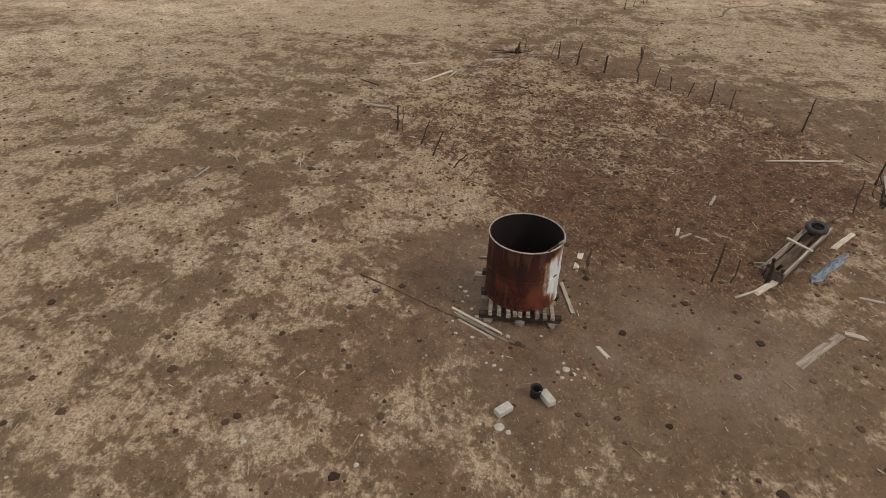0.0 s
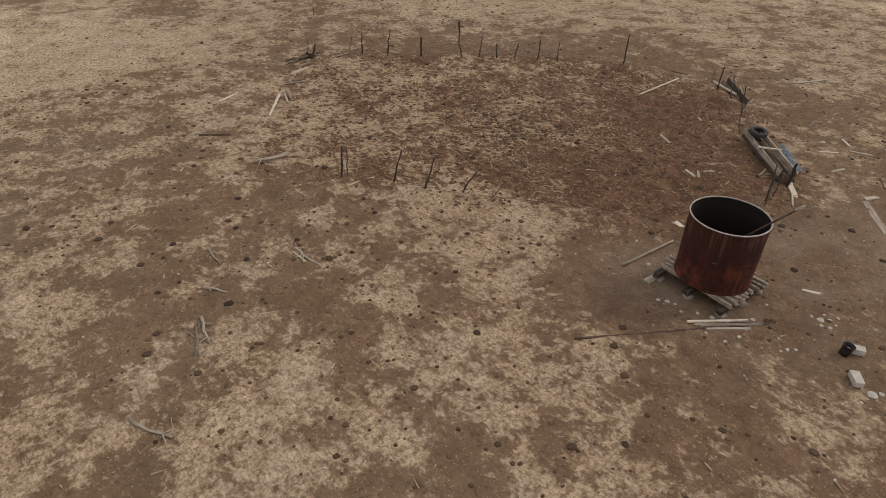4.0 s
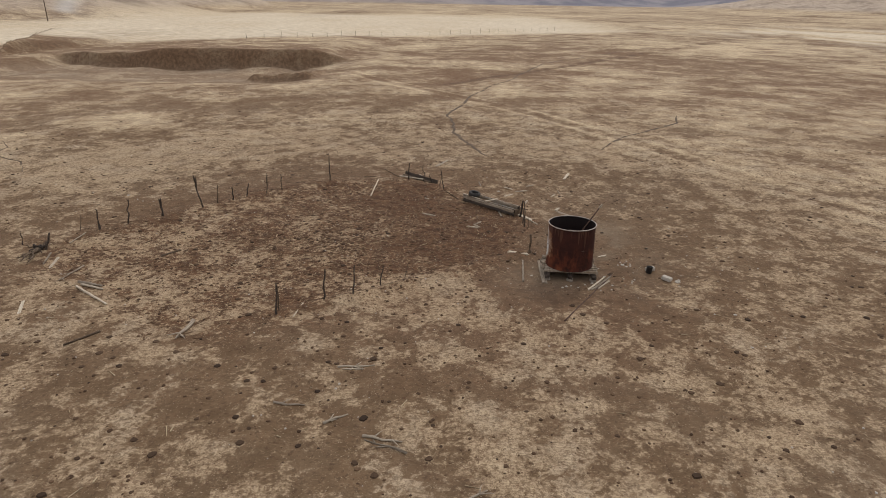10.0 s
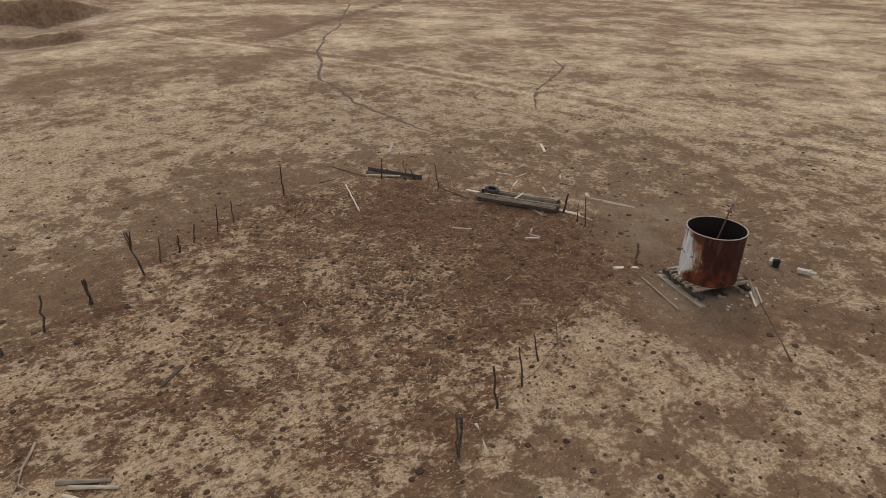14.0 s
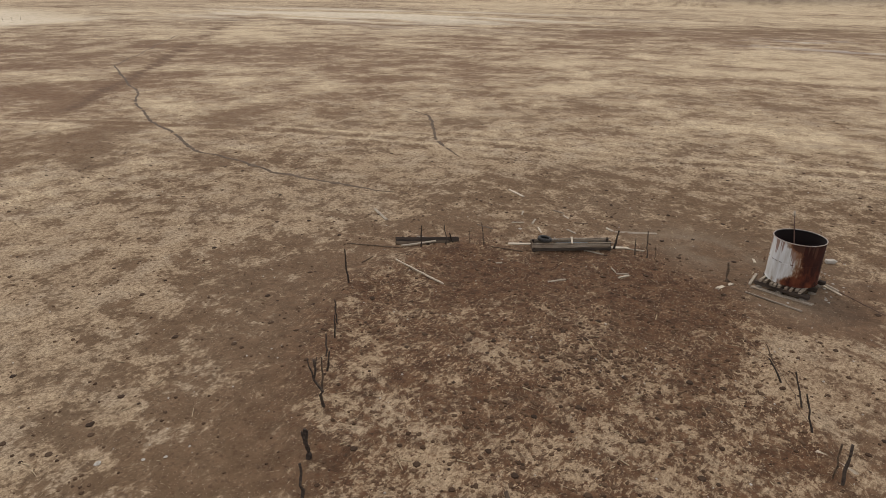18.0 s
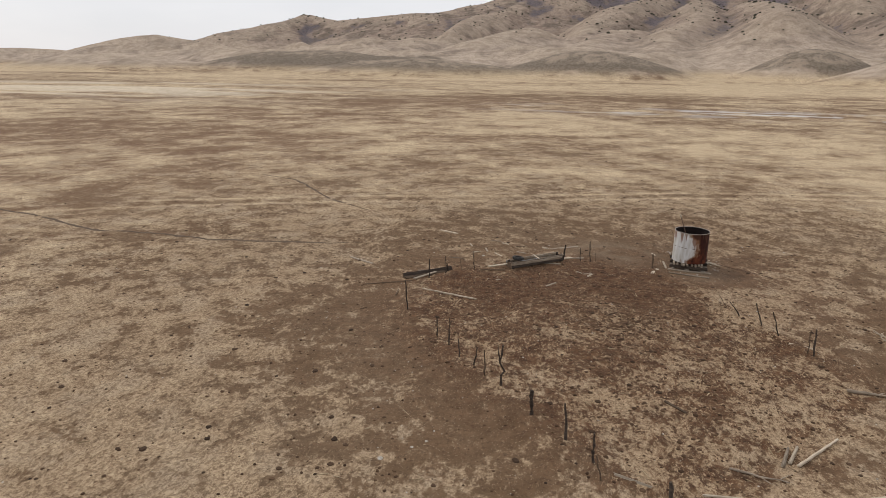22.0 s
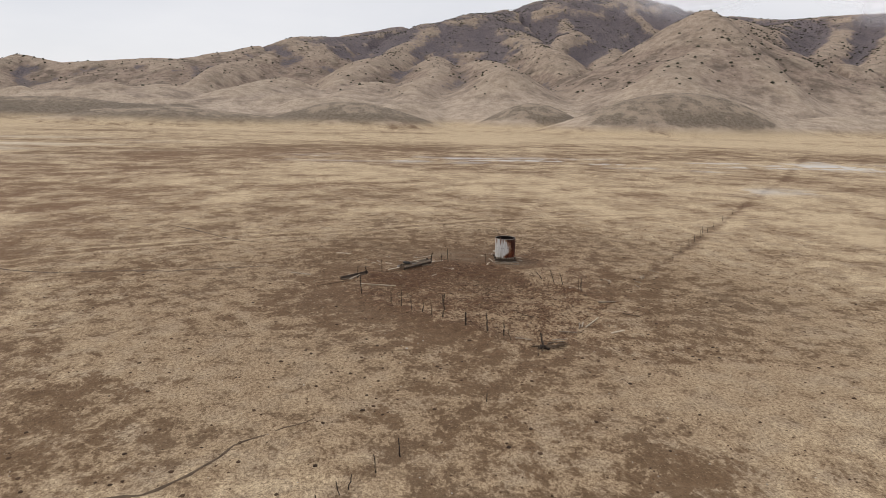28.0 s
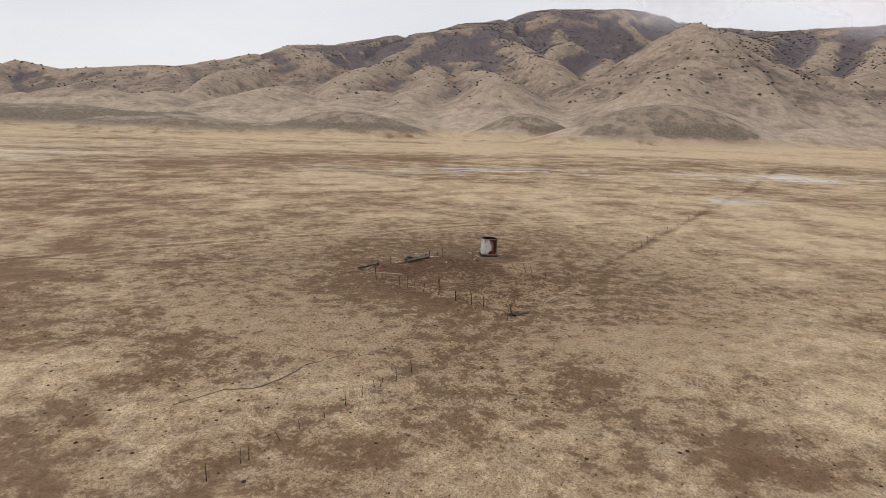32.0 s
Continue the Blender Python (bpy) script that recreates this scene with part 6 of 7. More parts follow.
# by the tank
lay("loose_board", 0.23, 9.84, 1.16, 9.16, 0.05, 0.03, PALE_WOOD, "pale sawn board in a small pile beside the tank", "board", up=0.02)
lay("loose_board", 0.27, 9.72, 1.10, 9.10, 0.045, 0.025, GREY_WOOD, "grey sawn board in a small pile beside the tank", "board")
lay("loose_board", 0.34, 9.62, 1.30, 8.93, 0.06, 0.03, GREY_WOOD, "long grey board in a small pile beside the tank", "board")
lay("loose_board", 0.36, 9.50, 1.02, 9.02, 0.045, 0.025, PALE_WOOD, "pale thin lath in a small pile beside the tank", "board")
lay("iron_rod", -1.75, 10.90, 1.44, 8.84, 0.04, 0.035, RUST_STEEL, "long thin rusty rod lying on the soil", "rod", "pole")
lay("wide_plank", 0.74, 11.07, 2.46, 10.98, 0.16, 0.045, GREY_WOOD, "broad weathered plank lying along the platform", "board")
lay("loose_pole", 0.84, 11.72, 2.46, 11.55, 0.07, 0.07, GREY_WOOD, "grey round pole lying on bare soil near the tank", "pole", "pole")
lay("loose_board", 2.56, 10.85, 2.66, 9.86, 0.08, 0.04, PALE_WOOD, "pale board propped along the platform", "board")
lay("loose_board", 2.94, 11.32, 3.16, 11.94, 0.12, 0.05, PALE_WOOD, "short pale board lying by the tank", "board")
lay("loose_board", 2.99, 8.90, 3.13, 8.62, 0.07, 0.03, PALE_WOOD, "short pale board crossing a lath", "board")
# by the feed bunk and the fallen panel
lay("loose_board", 6.72, 10.74, 7.27, 11.13, 0.13, 0.05, PALE_WOOD, "pale broken board lying on straw", "board")
lay("loose_board", 6.64, 8.56, 7.89, 9.49, 0.17, 0.012, GREY_WOOD, "broad dull plank half sunk in the soil", "board")
lay("loose_board", 8.00, 9.52, 8.32, 9.38, 0.12, 0.04, PALE_WOOD, "short pale board on bare soil", "board")
lay("loose_board", 9.27, 12.59, 10.10, 13.28, 0.12, 0.04, PALE_WOOD, "pale board lying beside the tarp", "board")
lay("loose_board", 11.98, 15.16, 12.55, 16.30, 0.09, 0.04, PALE_WOOD, "bleached board leaning by the fallen panel", "board", up=0.06)
lay("loose_board", 5.62, 12.88, 5.79, 13.26, 0.07, 0.03, PALE_WOOD, "short pale board in the pen", "board")
lay("loose_board", 7.00, 14.54, 7.30, 15.03, 0.07, 0.03, PALE_WOOD, "short pale board in the pen", "board")
lay("loose_pole", 9.62, 17.38, 11.84, 17.26, 0.06, 0.05, PALE_WOOD, "long bleached pole lying in the pen", "pole", "pole")
lay("loose_board", 10.70, 10.94, 10.94, 10.36, 0.07, 0.03, PALE_WOOD, "pale lath beyond the feed bunk", "board")
lay("loose_board", 12.94, 8.33, 14.02, 7.90, 0.11, 0.04, PALE_WOOD, "pale board lying out on the plain", "board")
lay("loose_board", 15.14, 14.56, 16.46, 13.98, 0.12, 0.04, PALE_WOOD, "pale board lying out on the plain", "board")
lay("loose_pole", 6.2, 10.55, 7.0, 10.95, 0.05, 0.05, PALE_WOOD, "thin pale pole at the end of the bunk", "pole", "pole")
lay("loose_pole", 9.3, 13.55, 10.3, 14.1, 0.04, 0.035, BROWN_WOOD, "thin brown pole at the end of the bunk", "pole", "pole")
lay("loose_board", 9.9, 11.5, 10.3, 11.1, 0.06, 0.03, PALE_WOOD, "short pale lath on straw", "board")
lay("loose_board", 8.9, 10.7, 9.35, 10.55, 0.07, 0.03, PALE_WOOD, "short pale lath on straw", "board")
lay("loose_board", 10.0, 9.4, 10.35, 9.2, 0.06, 0.03, PALE_WOOD, "short pale lath on the plain", "board")
lay("loose_pole", 12.6, 16.35, 14.4, 17.2, 0.035, 0.03, BROWN_WOOD, "long thin brown pole by the fallen panel", "pole", "pole")
# the north-west corner of the pen
lay("split_log", 0.10, 25.06, -1.04, 23.60, 0.09, 0.08, PALE_WOOD, "bleached split log lying on trampled straw", "log", "pole")
lay("split_log", 0.45, 25.20, 0.18, 24.34, 0.08, 0.07, GREY_WOOD, "grey split log lying beside a larger one", "log", "pole")
lay("split_log", 0.27, 25.00, -0.04, 24.22, 0.08, 0.07, PALE_WOOD, "pale split log lying beside a larger one", "log", "pole")
lay("dead_branch", 1.62, 25.66, 0.42, 25.82, 0.06, 0.05, GREY_WOOD, "grey dead branch lying on the soil", "branch", "branch")
lay("loose_board", 2.28, 26.84, 1.48, 26.66, 0.07, 0.03, PALE_WOOD, "pale lath near the pen corner", "board")
lay("loose_pole", 2.60, 27.28, 1.74, 27.02, 0.06, 0.05, GREY_WOOD, "thin grey pole near the pen corner", "pole", "pole")
lay("loose_board", 4.10, 26.92, 3.32, 27.04, 0.07, 0.03, PALE_WOOD, "pale lath near the pen corner", "board")
lay("dead_branch", -1.97, 20.82, -2.96, 20.90, 0.11, 0.09, GREY_WOOD, "thick grey broken branch on trampled straw", "branch", "branch")
lay("loose_pole", -2.62, 22.97, -3.35, 23.50, 0.06, 0.05, BROWN_WOOD, "dark thin pole on bare soil", "pole", "pole")
lay("loose_board", -0.94, 25.98, -1.70, 25.63, 0.08, 0.03, PALE_WOOD, "pale lath on bare soil", "board")
lay("loose_board", 2.44, 23.52, 2.95, 23.10, 0.07, 0.04, BROWN_WOOD, "short brown board in the pen", "board")
lay("loose_board", -0.99, 18.10, -1.71, 18.22, 0.06, 0.03, PALE_WOOD, "pale lath lying by the gate posts", "board")
# strewn about the bunk
lay("loose_board", 11.65, 10.28, 11.82, 9.96, 0.05, 0.03, PALE_WOOD, "short pale lath strewn on trampled soil by the bunk", "board")
lay("loose_board", 11.35, 11.39, 11.02, 11.03, 0.07, 0.03, PALE_WOOD, "pale broken lath strewn on trampled soil by the bunk", "board")
lay("loose_board", 12.18, 12.51, 11.49, 12.45, 0.05, 0.03, GREY_WOOD, "thin grey lath strewn on trampled soil by the bunk", "board")
lay("loose_board", 10.98, 8.95, 10.50, 8.95, 0.04, 0.03, GREY_WOOD, "thin grey lath strewn on trampled soil by the bunk", "board")
lay("dead_stick", 9.53, 9.71, 9.08, 9.48, 0.04, 0.03, BROWN_WOOD, "thin brown stick strewn on trampled soil by the bunk", "stick", "pole")
lay("loose_board", 7.78, 11.93, 7.12, 11.86, 0.05, 0.03, PALE_WOOD, "pale lath strewn on trampled soil by the bunk", "board")
lay("loose_board", 9.38, 14.98, 9.27, 14.84, 0.06, 0.03, PALE_WOOD, "short pale chip strewn on trampled soil by the bunk", "board")
lay("loose_board", 6.07, 12.93, 6.33, 12.73, 0.05, 0.03, PALE_WOOD, "short pale chip strewn on trampled soil by the bunk", "board")
lay("loose_pole", 12.66, 18.03, 12.78, 17.43, 0.05, 0.03, BROWN_WOOD, "thin brown pole strewn on trampled soil by the bunk", "pole", "pole")
lay("loose_board", 5.99, 13.01, 5.69, 12.81, 0.06, 0.03, GREY_WOOD, "grey lath strewn on trampled soil by the bunk", "board")
# west of the pen
lay("dead_stick", -5.57, 17.78, -5.62, 17.10, 0.06, 0.03, GREY_WOOD, "grey stick on the open soil", "stick", "branch")
lay("dead_stick", -6.22, 16.60, -5.92, 16.14, 0.06, 0.03, PALE_WOOD, "pale stick on the open soil", "stick", "branch")
lay("dead_stick", -6.62, 15.76, -6.80, 14.96, 0.06, 0.03, PALE_WOOD, "pale stick on the open soil", "stick", "branch")
lay("dead_stick", -8.45, 14.12, -8.08, 13.38, 0.06, 0.04, GREY_WOOD, "dark grey stick on the open soil", "stick", "branch")
lay("dead_stick", -4.16, 16.64, -4.07, 15.78, 0.06, 0.03, PALE_WOOD, "pale stick on the open soil", "stick", "branch")
lay("dead_stick", -8.27, 11.68, -8.58, 11.65, 0.05, 0.03, PALE_WOOD, "short pale stick on the open soil", "stick", "branch")
lay("dead_stick", -7.10, 14.86, -6.74, 15.70, 0.06, 0.03, GREY_WOOD, "grey stick on the open soil", "stick", "branch")
lay("dead_stick", -4.24, 16.04, -4.26, 16.52, 0.05, 0.03, PALE_WOOD, "short pale stick on the open soil", "stick", "branch")


# a thin dark strand, added to draw the low berm's shaded side
def build_berm_shade_line(rng):
    spots_ = [(1.42, 14.60), (1.08, 14.95), (0.79, 15.17), (0.24, 15.84), (-0.16, 16.43), (-0.31, 16.81), (-0.61, 17.23), (-0.84, 17.48)]
    line = []
    for (ax, ay), (bx, by) in zip(spots_, spots_[1:]):
        for k in range(4):
            x, y = ax + (bx - ax) * k / 4 + rng.uniform(-0.015, 0.015), ay + (by - ay) * k / 4 + rng.uniform(-0.015, 0.015)
            line.append((x, y, ground_at(x, y) + 0.02))
    bm = bmesh.new()
    tube(bm, line, [0.005] * len(line), 7, 0.04, rng)
    return tagged(new("berm_shade_line", mesh_of(bm, "berm_shade_line", RUST_STEEL, True)), "thin dark strand added for the shaded side of the low berm", "wire")


build_berm_shade_line(rng)


# ---- the feed bunk, its tyre, the tarp and the fallen panel ----
def build_bunk(rng):
    x0, y0, x1, y1 = 7.22, 11.22, 9.18, 13.18
    mx, my = (x0 + x1) / 2, (y0 + y1) / 2
    turn = math.degrees(math.atan2(y1 - y0, x1 - x0))
    ob = base_of("feed_bunk", pose(mx, my, ground_at(mx, my), 0, 0, turn), "long grey wooden feed bunk with missing floor boards", "feed bunk")
    for y in (0.205, -0.205):
        for z in (0.09, 0.235):
            bm = bmesh.new()
            plank(bm, 2.78, 0.042, 0.10, rng, pose(rng.uniform(-0.03, 0.03), y, z, rng.uniform(-2, 2), 0, 0))
            part("side_board", bm, GREY_WOOD if z > 0.2 else DARK_WOOD, ob)
        bm = bmesh.new()
        plank(bm, 2.84, 0.042, 0.03, rng, pose(0, y * 1.06, 0.325))
        part("top_rail", bm, GREY_WOOD, ob)
    for x in (-1.33, 1.33):
        for y in (-0.155, 0.155):
            bm = bmesh.new()
            plank(bm, 0.42, 0.08, 0.08, rng, pose(x, y, 0.13, 0, 90, 0), 3)
            part("leg", bm, DARK_WOOD, ob)
        bm = bmesh.new()
        plank(bm, 0.36, 0.04, 0.24, rng, pose(x * 1.03, 0, 0.15, 0, 0, 90), 3)
        part("end_board", bm, BROWN_WOOD, ob)
    for y, x, size in ((-0.10, -0.2, 2.2), (0.01, 0.1, 1.7), (0.11, -0.35, 1.9)):
        bm = bmesh.new()
        plank(bm, size, 0.11, 0.025, rng, pose(x, y, 0.12, rng.uniform(-4, 4), rng.uniform(-2, 2), rng.uniform(-3, 3)))
        part("floor_board", bm, BROWN_WOOD, ob)
    bm = bmesh.new()
    plank(bm, 0.62, 0.07, 0.03, rng, pose(-0.02, 0, 0.36, 0, 0, 78), 3)
    part("cross_slat", bm, PALE_WOOD, ob, "bleached slat nailed across the top")
    return ob


def build_tyre(rng):
    x, y = 8.88, 12.88
    ob = base_of("old_tyre", pose(x, y, ground_at(x, y) + 0.335, 5, -6, 20) @ Matrix.Scale(0.80, 4), "worn dark tyre lying on top of the feed bunk", "tyre")
    bm = bmesh.new()
    shape = [(0.175, 0.05), (0.20, 0.02), (0.26, 0.0), (0.295, 0.025), (0.305, 0.09), (0.295, 0.155), (0.26, 0.18), (0.20, 0.16), (0.175, 0.13), (0.20, 0.12), (0.27, 0.13), (0.27, 0.05), (0.20, 0.06), (0.175, 0.05)]
    ring_body(bm, shape, 40)
    casing = part("casing", bm, RUBBER, ob, smooth=True)
    for k in range(20):
        a = 2 * math.pi * k / 20
        bm = bmesh.new()
        plank(bm, 0.05, 0.02, 0.10, rng, pose(0.305 * math.cos(a), 0.305 * math.sin(a), 0.09, 0, 0, math.degrees(a) + 90), 1, 0.002, 0.002)
        part("tread_block", bm, RUBBER, casing)
    return ob


def build_tarp(rng):
    """A crumpled strip of faded sheet on the ground."""
    x0, y0, x1, y1 = 8.08, 11.20, 9.50, 12.36
    bm = bmesh.new()
    grid = []
    for i in range(31):
        u = i / 30
        row = []
        for j in range(9):
            v = j / 8 - 0.5
            wide = 0.27 * (0.75 + 0.4 * noise.noise(Vector((4 * u, 1, 0)))) * (1 - 0.55 * abs(2 * u - 1) ** 3)
            x = x0 + (x1 - x0) * u - 0.63 * v * wide + 0.05 * noise.noise(Vector((6 * u, 7, v)))
            y = y0 + (y1 - y0) * u + 0.77 * v * wide + 0.05 * noise.noise(Vector((6 * u, 3, v)))
            fold = 0.045 + 0.05 * abs(noise.noise(Vector((9 * u, 5 * v, 2)))) + 0.07 * noise.noise(Vector((22 * u, 11 * v, 5)))
            row.append(bm.verts.new((x, y, ground_at(x, y) + max(0.012, fold * (1 - (2 * v) ** 4)))))
        grid.append(row)
    for a, b in zip(grid, grid[1:]):
        for j in range(8):
            bm.faces.new((a[j], b[j], b[j + 1], a[j + 1]))
    bmesh.ops.solidify(bm, geom=bm.faces[:], thickness=0.004)
    return tagged(new("tarp", mesh_of(bm, "tarp", TARP)), "crumpled faded blue plastic sheet lying on the soil", "tarp")


def build_panel(rng):
    x0, y0, x1, y1 = 11.45, 14.45, 13.15, 16.10
    mx, my = (x0 + x1) / 2, (y0 + y1) / 2
    turn = math.degrees(math.atan2(y1 - y0, x1 - x0))
    ob = base_of("fallen_fence_panel", pose(mx, my, ground_at(mx, my), 0, 0, turn), "dark weathered fence panel fallen on its edge", "fence panel")
    bm = bmesh.new()
    plank(bm, 2.2, 0.045, 0.19, rng, pose(0, 0, 0.10, 14, 0, 0), 8, 0.006, 0.09)
    part("panel_board", bm, DARK_WOOD, ob)
    bm = bmesh.new()
    plank(bm, 1.9, 0.045, 0.12, rng, pose(0.15, 0.14, 0.05, 60, 0, 2))
    part("panel_board", bm, BROWN_WOOD, ob)
    bm = bmesh.new()
    plank(bm, 1.3, 0.03, 0.05, rng, pose(-0.30, -0.12, 0.08, 5, -6, -6))
    part("rail", bm, PALE_WOOD, ob, "bleached rail lying against the panel")
    return ob


build_bunk(rng)
build_tyre(rng)
build_tarp(rng)
build_panel(rng)


# ---- fence posts ----
def build_post(x, y, dx, dy, tall, thick, material, label, fork=0.0, bend=0.0, group="pen posts"):
    """A weathered post set in the ground, leaning by (dx, dy) at its top."""
    bm = bmesh.new()
    top = Vector((dx, dy, tall))
    count = 7
    top += Vector((rng.uniform(-0.10, 0.10), rng.uniform(-0.10, 0.10), 0)) * tall
    pts = crooked((0, 0, -0.22), top, count, 0.024 + bend, rng)
    tube(bm, pts, [0.43 * thick * (1.12 - 0.45 * k / (count - 1)) * rng.uniform(0.88, 1.1) for k in range(count)], 8, 0.24, rng, rng.uniform(0.7, 1.0))
    if fork:
        p = pts[4]
        for side in (-1, 1):
            q = p + Vector((side * fork * 0.35, side * fork * 0.5, tall * 0.42))
            tube(bm, crooked(p, q, 4, 0.02, rng), [thick * 0.36, thick * 0.3, thick * 0.24, thick * 0.12], 6, 0.2, rng)
    ob = new("fence_post", mesh_of(bm, "fence_post", material))
    ob.matrix_world = pose(x, y, ground_at(x, y))
    return tagged(ob, label, "fence post", group)


OLD = "dark weathered wooden post standing in trampled soil"
THIN = "thin dark crooked post of the broken pen fence"
build_post(3.38, 28.73, 0.05, -0.04, 0.50, 0.05, DARK_WOOD, THIN)
build_post(2.88, 27.72, 0.14, -0.24, 0.58, 0.13, DARK_WOOD, "thick dark leaning corner post among dead branches")
build_post(4.32, 27.25, 0.20, -0.06, 0.55, 0.045, BROWN_WOOD, THIN)
build_post(4.56, 26.62, 0.03, -0.05, 0.74, 0.085, DARK_WOOD, OLD)
build_post(5.24, 25.94, 0.14, -0.12, 0.90, 0.075, DARK_WOOD, OLD, bend=0.02)
build_post(6.22, 25.06, 0.02, -0.03, 0.68, 0.11, DARK_WOOD, "stout dark post with a forked top", fork=0.09)
build_post(7.28, 23.86, -0.05, 0.10, 1.30, 0.07, DARK_WOOD, "tall crooked dark post with a forked upper part", fork=0.16, bend=0.05)
build_post(7.82, 23.46, 0.01, -0.02, 0.76, 0.055, BROWN_WOOD, THIN)
build_post(8.32, 22.95, -0.08, 0.02, 0.56, 0.065, DARK_WOOD, THIN)
build_post(8.78, 22.60, 0.09, -0.17, 0.55, 0.06, DARK_WOOD, THIN)
build_post(9.36, 21.88, 0.01, -0.03, 0.88, 0.06, DARK_WOOD, THIN)
build_post(9.92, 21.32, 0.0, -0.01, 0.72, 0.06, DARK_WOOD, THIN)
build_post(11.62, 19.48, -0.02, 0.04, 1.10, 0.065, DARK_WOOD, "tall thin dark post standing at the pen corner")
build_post(12.05, 15.84, 0.0, 0.05, 0.80, 0.07, DARK_WOOD, "straight dark post beside the fallen panel")
build_post(11.55, 15.02, 0.03, 0.15, 0.78, 0.06, DARK_WOOD, "bent dark post beside the fallen panel", bend=0.05)
build_post(11.52, 14.62, 0.05, 0.28, 0.40, 0.08, DARK_WOOD, "short leaning dark post at the fallen panel")
build_post(11.00, 14.48, 0.12, -0.22, 0.42, 0.045, BROWN_WOOD, THIN)
build_post(10.55, 14.18, 0.06, 0.20, 0.88, 0.055, DARK_WOOD, THIN, bend=0.04)
build_post(7.12, 11.12, -0.05, -0.06, 0.70, 0.12, DARK_WOOD, "stout dark post at the end of the feed bunk")
build_post(6.28, 11.10, 0.02, 0.02, 0.62, 0.06, DARK_WOOD, THIN)
build_post(5.86, 11.06, 0.03, 0.03, 0.98, 0.06, DARK_WOOD, THIN)
build_post(5.60, 11.00, 0.02, 0.03, 0.52, 0.035, BROWN_WOOD, THIN)
build_post(3.12, 11.22, 0.02, 0.04, 0.66, 0.13, BROWN_WOOD, "stout dark post beside the tank")
build_post(-1.61, 18.72, 0.04, -0.04, 0.86, 0.085, DARK_WOOD, "dark gate post standing next to its twin")
build_post(-1.42, 18.66, -0.02, 0.0, 0.80, 0.065, BROWN_WOOD, "brown gate post standing next to its twin")
build_post(-0.86, 17.56, 0.27, -0.06, 0.80, 0.065, DARK_WOOD, THIN)
build_post(-0.46, 16.78, 0.40, -0.08, 0.78, 0.06, DARK_WOOD, THIN)
build_post(0.02, 16.10, 0.60, -0.12, 0.46, 0.055, DARK_WOOD, "thin dark post leaning far over the low berm")
build_post(0.42, 15.40, 0.42, -0.12, 0.40, 0.045, BROWN_WOOD, "short brown post leaning far over the low berm")

# the long fence line across the plain
LINE = "small grey post of a long broken fence line"
for x, y, dx, dy, tall, thick in ((6.38, 33.2, 0.02, 0.0, 0.35, 0.05), (9.64, 36.87, 0.04, 0, 0.66, 0.06), (10.40, 37.74, 0.03, 0, 0.62, 0.055), (11.19, 38.56, -0.16, 0.02, 0.48, 0.05),
                                  (11.36, 38.80, 0.1, 0.05, 0.45, 0.05), (11.95, 39.66, 0.0, 0, 0.58, 0.055), (12.58, 40.40, 0.08, 0, 0.50, 0.06), (13.41, 41.46, -0.03, 0, 0.46, 0.05),
                                  (14.23, 42.35, 0.1, 0, 0.40, 0.045), (14.86, 43.20, 0.18, 0.03, 0.34, 0.05), (15.76, 44.60, 0.0, 0.02, 0.55, 0.055), (16.02, 44.80, -0.06, 0, 0.62, 0.05),
                                  (16.87, 45.90, -0.02, 0, 0.66, 0.06), (18.6, 48.2, 0.05, 0, 0.6, 0.06), (20.4, 50.5, -0.04, 0, 0.65, 0.06), (22.6, 53.3, 0.0, 0.05, 0.7, 0.06), (24.9, 56.3, 0.03, 0, 0.7, 0.06),
                                  (27.4, 59.5, 0, 0, 0.7, 0.06), (30.2, 63.0, 0, 0, 0.7, 0.06), (-11.5, 9.6, 0.05, 0, 0.45, 0.05), (-13.16, 7.45, 0.06, 0, 0.72, 0.06), (-14.9, 5.25, 0.04, 0, 0.70, 0.06),
                                  (-16.36, 3.16, 0.0, 0, 0.78, 0.06), (-17.8, 1.40, 0.05, 0, 0.76, 0.06), (-18.6, 0.15, 0.07, 0, 0.80, 0.06), (-19.8, -1.2, 0.02, 0, 0.74, 0.06), (-21.6, -3.6, 0.03, 0, 0.70, 0.06),
                                  (-24.8, -7.8, 0, 0, 0.6, 0.06), (-28.6, -12.6, 0, 0, 0.6, 0.06), (-33.0, -18.2, 0, 0, 0.6, 0.06)):
    build_post(x, y, dx, dy, tall, thick, DARK_WOOD, LINE, group="fence line posts")

# the fence by the pale field in the east
EAST = "small far post of a straight field fence"
for k in range(30):
    u = k / 29
    build_post(116 + 82 * u, 54 - 80 * u, rng.uniform(-0.1, 0.1), 0, rng.uniform(0.9, 1.3), 0.085, DARK_WOOD, EAST, group="east field posts")


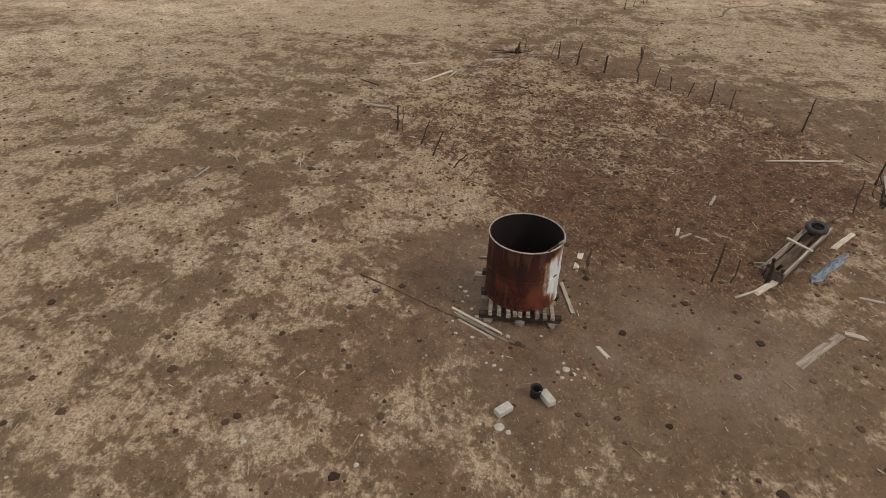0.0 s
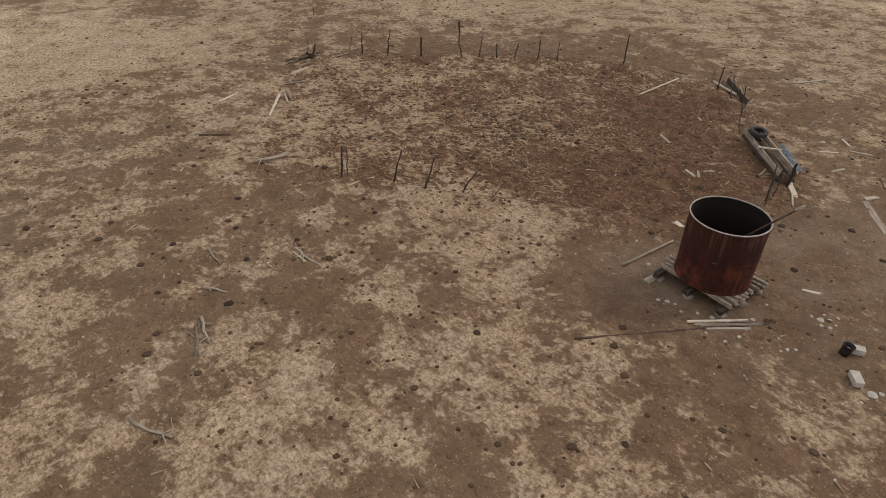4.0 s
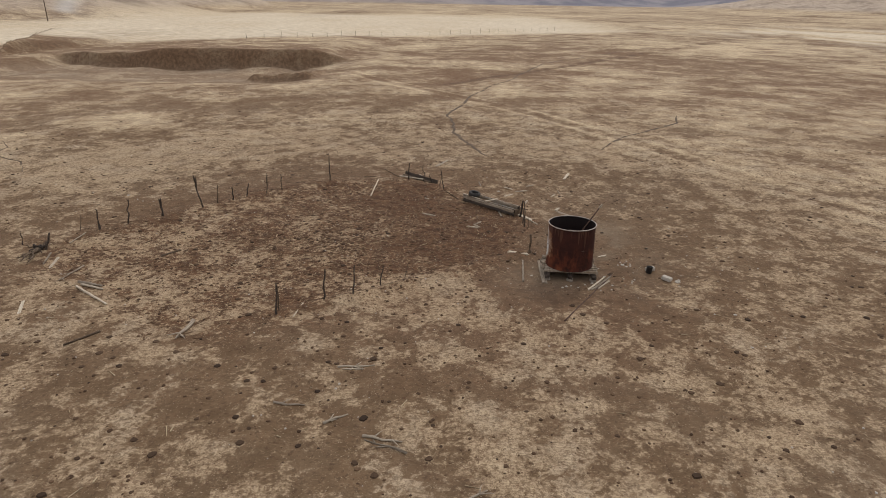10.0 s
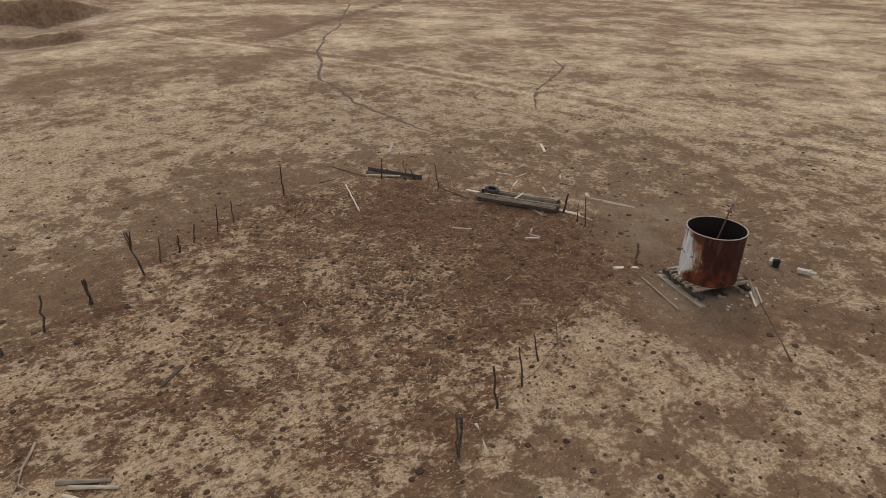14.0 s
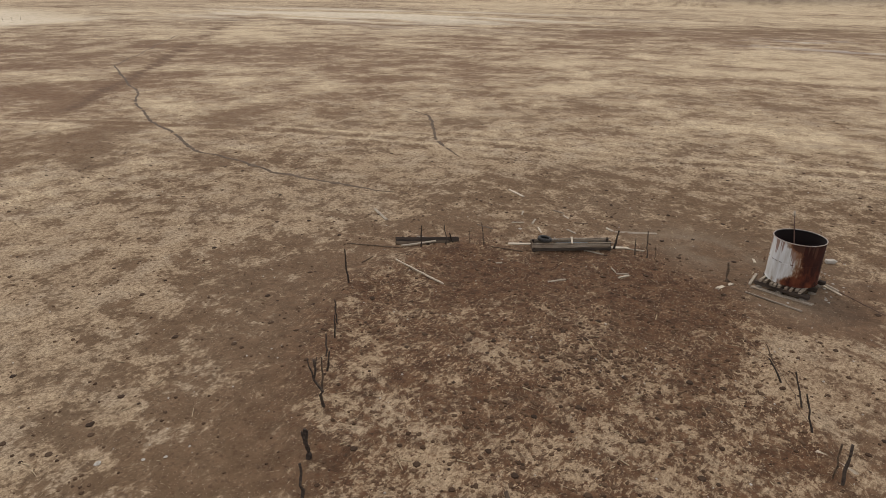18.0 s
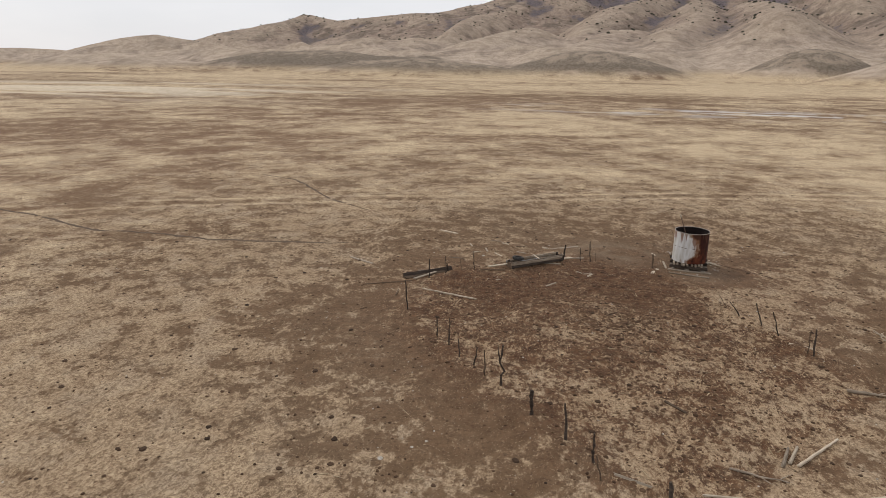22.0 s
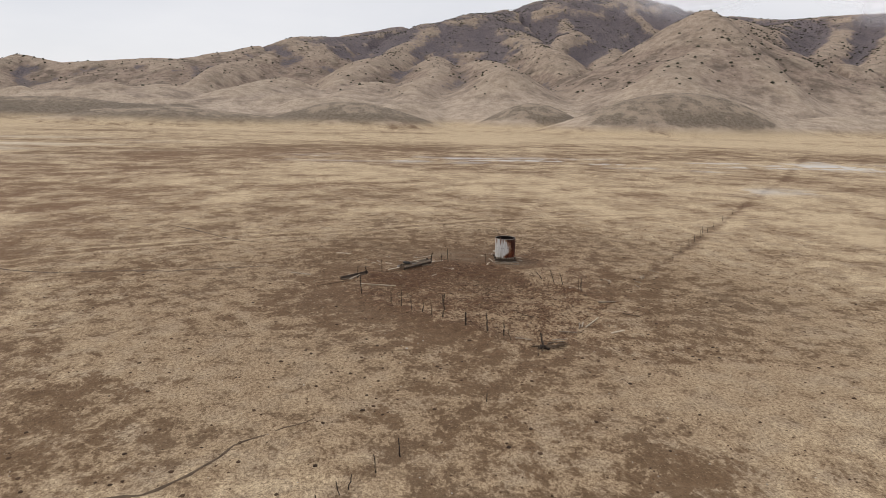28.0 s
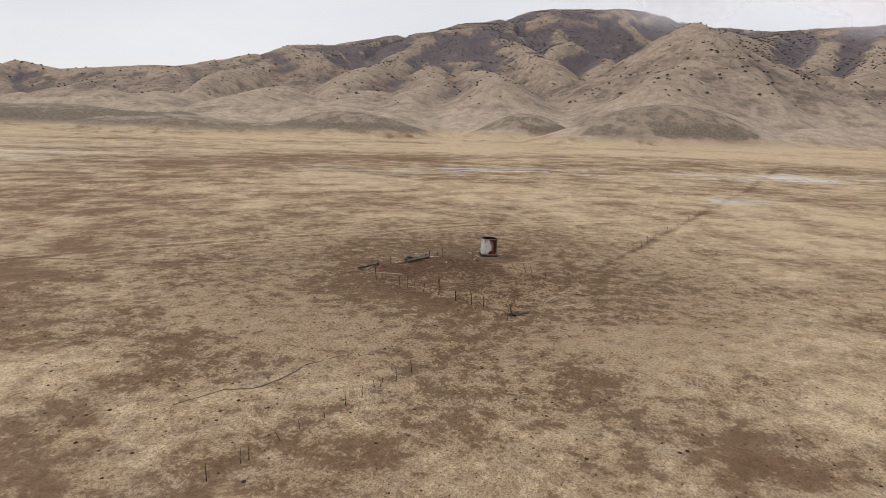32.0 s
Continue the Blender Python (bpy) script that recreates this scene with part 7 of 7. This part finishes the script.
# ---- dead wood at the pen corner ----
def build_snag(rng):
    """A low tangle of dark roots with long grey limbs lying out from it."""
    x, y = 2.95, 27.9
    ob = base_of("dead_snag", pose(x, y, ground_at(x, y)), "low tangle of dark dead wood with long brown limbs", "dead wood")
    bm = bmesh.new()
    for k in range(6):
        a = 2 * math.pi * k / 6 + rng.uniform(-0.4, 0.4)
        far = rng.uniform(0.16, 0.30)
        tube(bm, crooked((rng.uniform(-0.1, 0.1), rng.uniform(-0.1, 0.1), 0.05), (far * math.cos(a), far * math.sin(a), rng.uniform(0.02, 0.14)), 6, 0.05, rng),
             [0.060, 0.068, 0.060, 0.052, 0.040, 0.018], 7, 0.35, rng)
    part("root_tangle", bm, DARK_WOOD, ob, smooth=True)
    # limbs lie mostly west and east of the root, close to the ground
    for bx, by, bz, w in ((-1.25, -0.42, 0.05, 0.036), (-1.05, -0.12, 0.07, 0.030), (-0.9, 0.16, 0.05, 0.026), (-1.35, -0.22, 0.12, 0.022), (-0.6, -0.5, 0.10, 0.022),
                          (0.80, -0.28, 0.06, 0.032), (0.62, -0.05, 0.09, 0.024), (0.70, -0.48, 0.05, 0.022), (0.2, 0.55, 0.05, 0.018)):
        bm = bmesh.new()
        pts = crooked((0.08 * bx, 0.08 * by, 0.07), (bx, by, bz), 7, 0.05, rng)
        w *= 1.45
        tube(bm, pts, [w, w * 0.95, w * 0.85, w * 0.75, w * 0.6, w * 0.4, w * 0.2], 7, 0.25, rng)
        for j in (3, 4):
            tube(bm, crooked(pts[j], pts[j] + Vector((0.28 * bx, rng.uniform(-0.22, 0.22), rng.uniform(-0.02, 0.06))), 4, 0.03, rng), [w * 0.5, w * 0.4, w * 0.3, w * 0.12], 6, 0.2, rng)
        part("limb", bm, BROWN_WOOD, ob, "long brown bare limb", smooth=True)
    return ob


build_snag(rng)


# ---- far poles along the road in the north-east ----
def build_utility_pole(x, y, tall, turn):
    ob = base_of("utility_pole", pose(x, y, ground_at(x, y), 0, 0, turn), "dark wooden utility pole beside a far road", "utility pole", "utility poles")
    bm = bmesh.new()
    tube(bm, [(0, 0, -0.5), (0, 0, tall * 0.5), (0, 0, tall)], [0.16, 0.14, 0.11], 8, 0.03, rng)
    part("pole_shaft", bm, BROWN_WOOD, ob)
    bm = bmesh.new()
    plank(bm, 2.0, 0.1, 0.12, rng, pose(0, 0.14, tall - 0.5), 2)
    part("crossarm", bm, BROWN_WOOD, ob)
    return ob


build_utility_pole(196, 141, 7.5, 35)
build_utility_pole(300, 178, 8.0, 35)
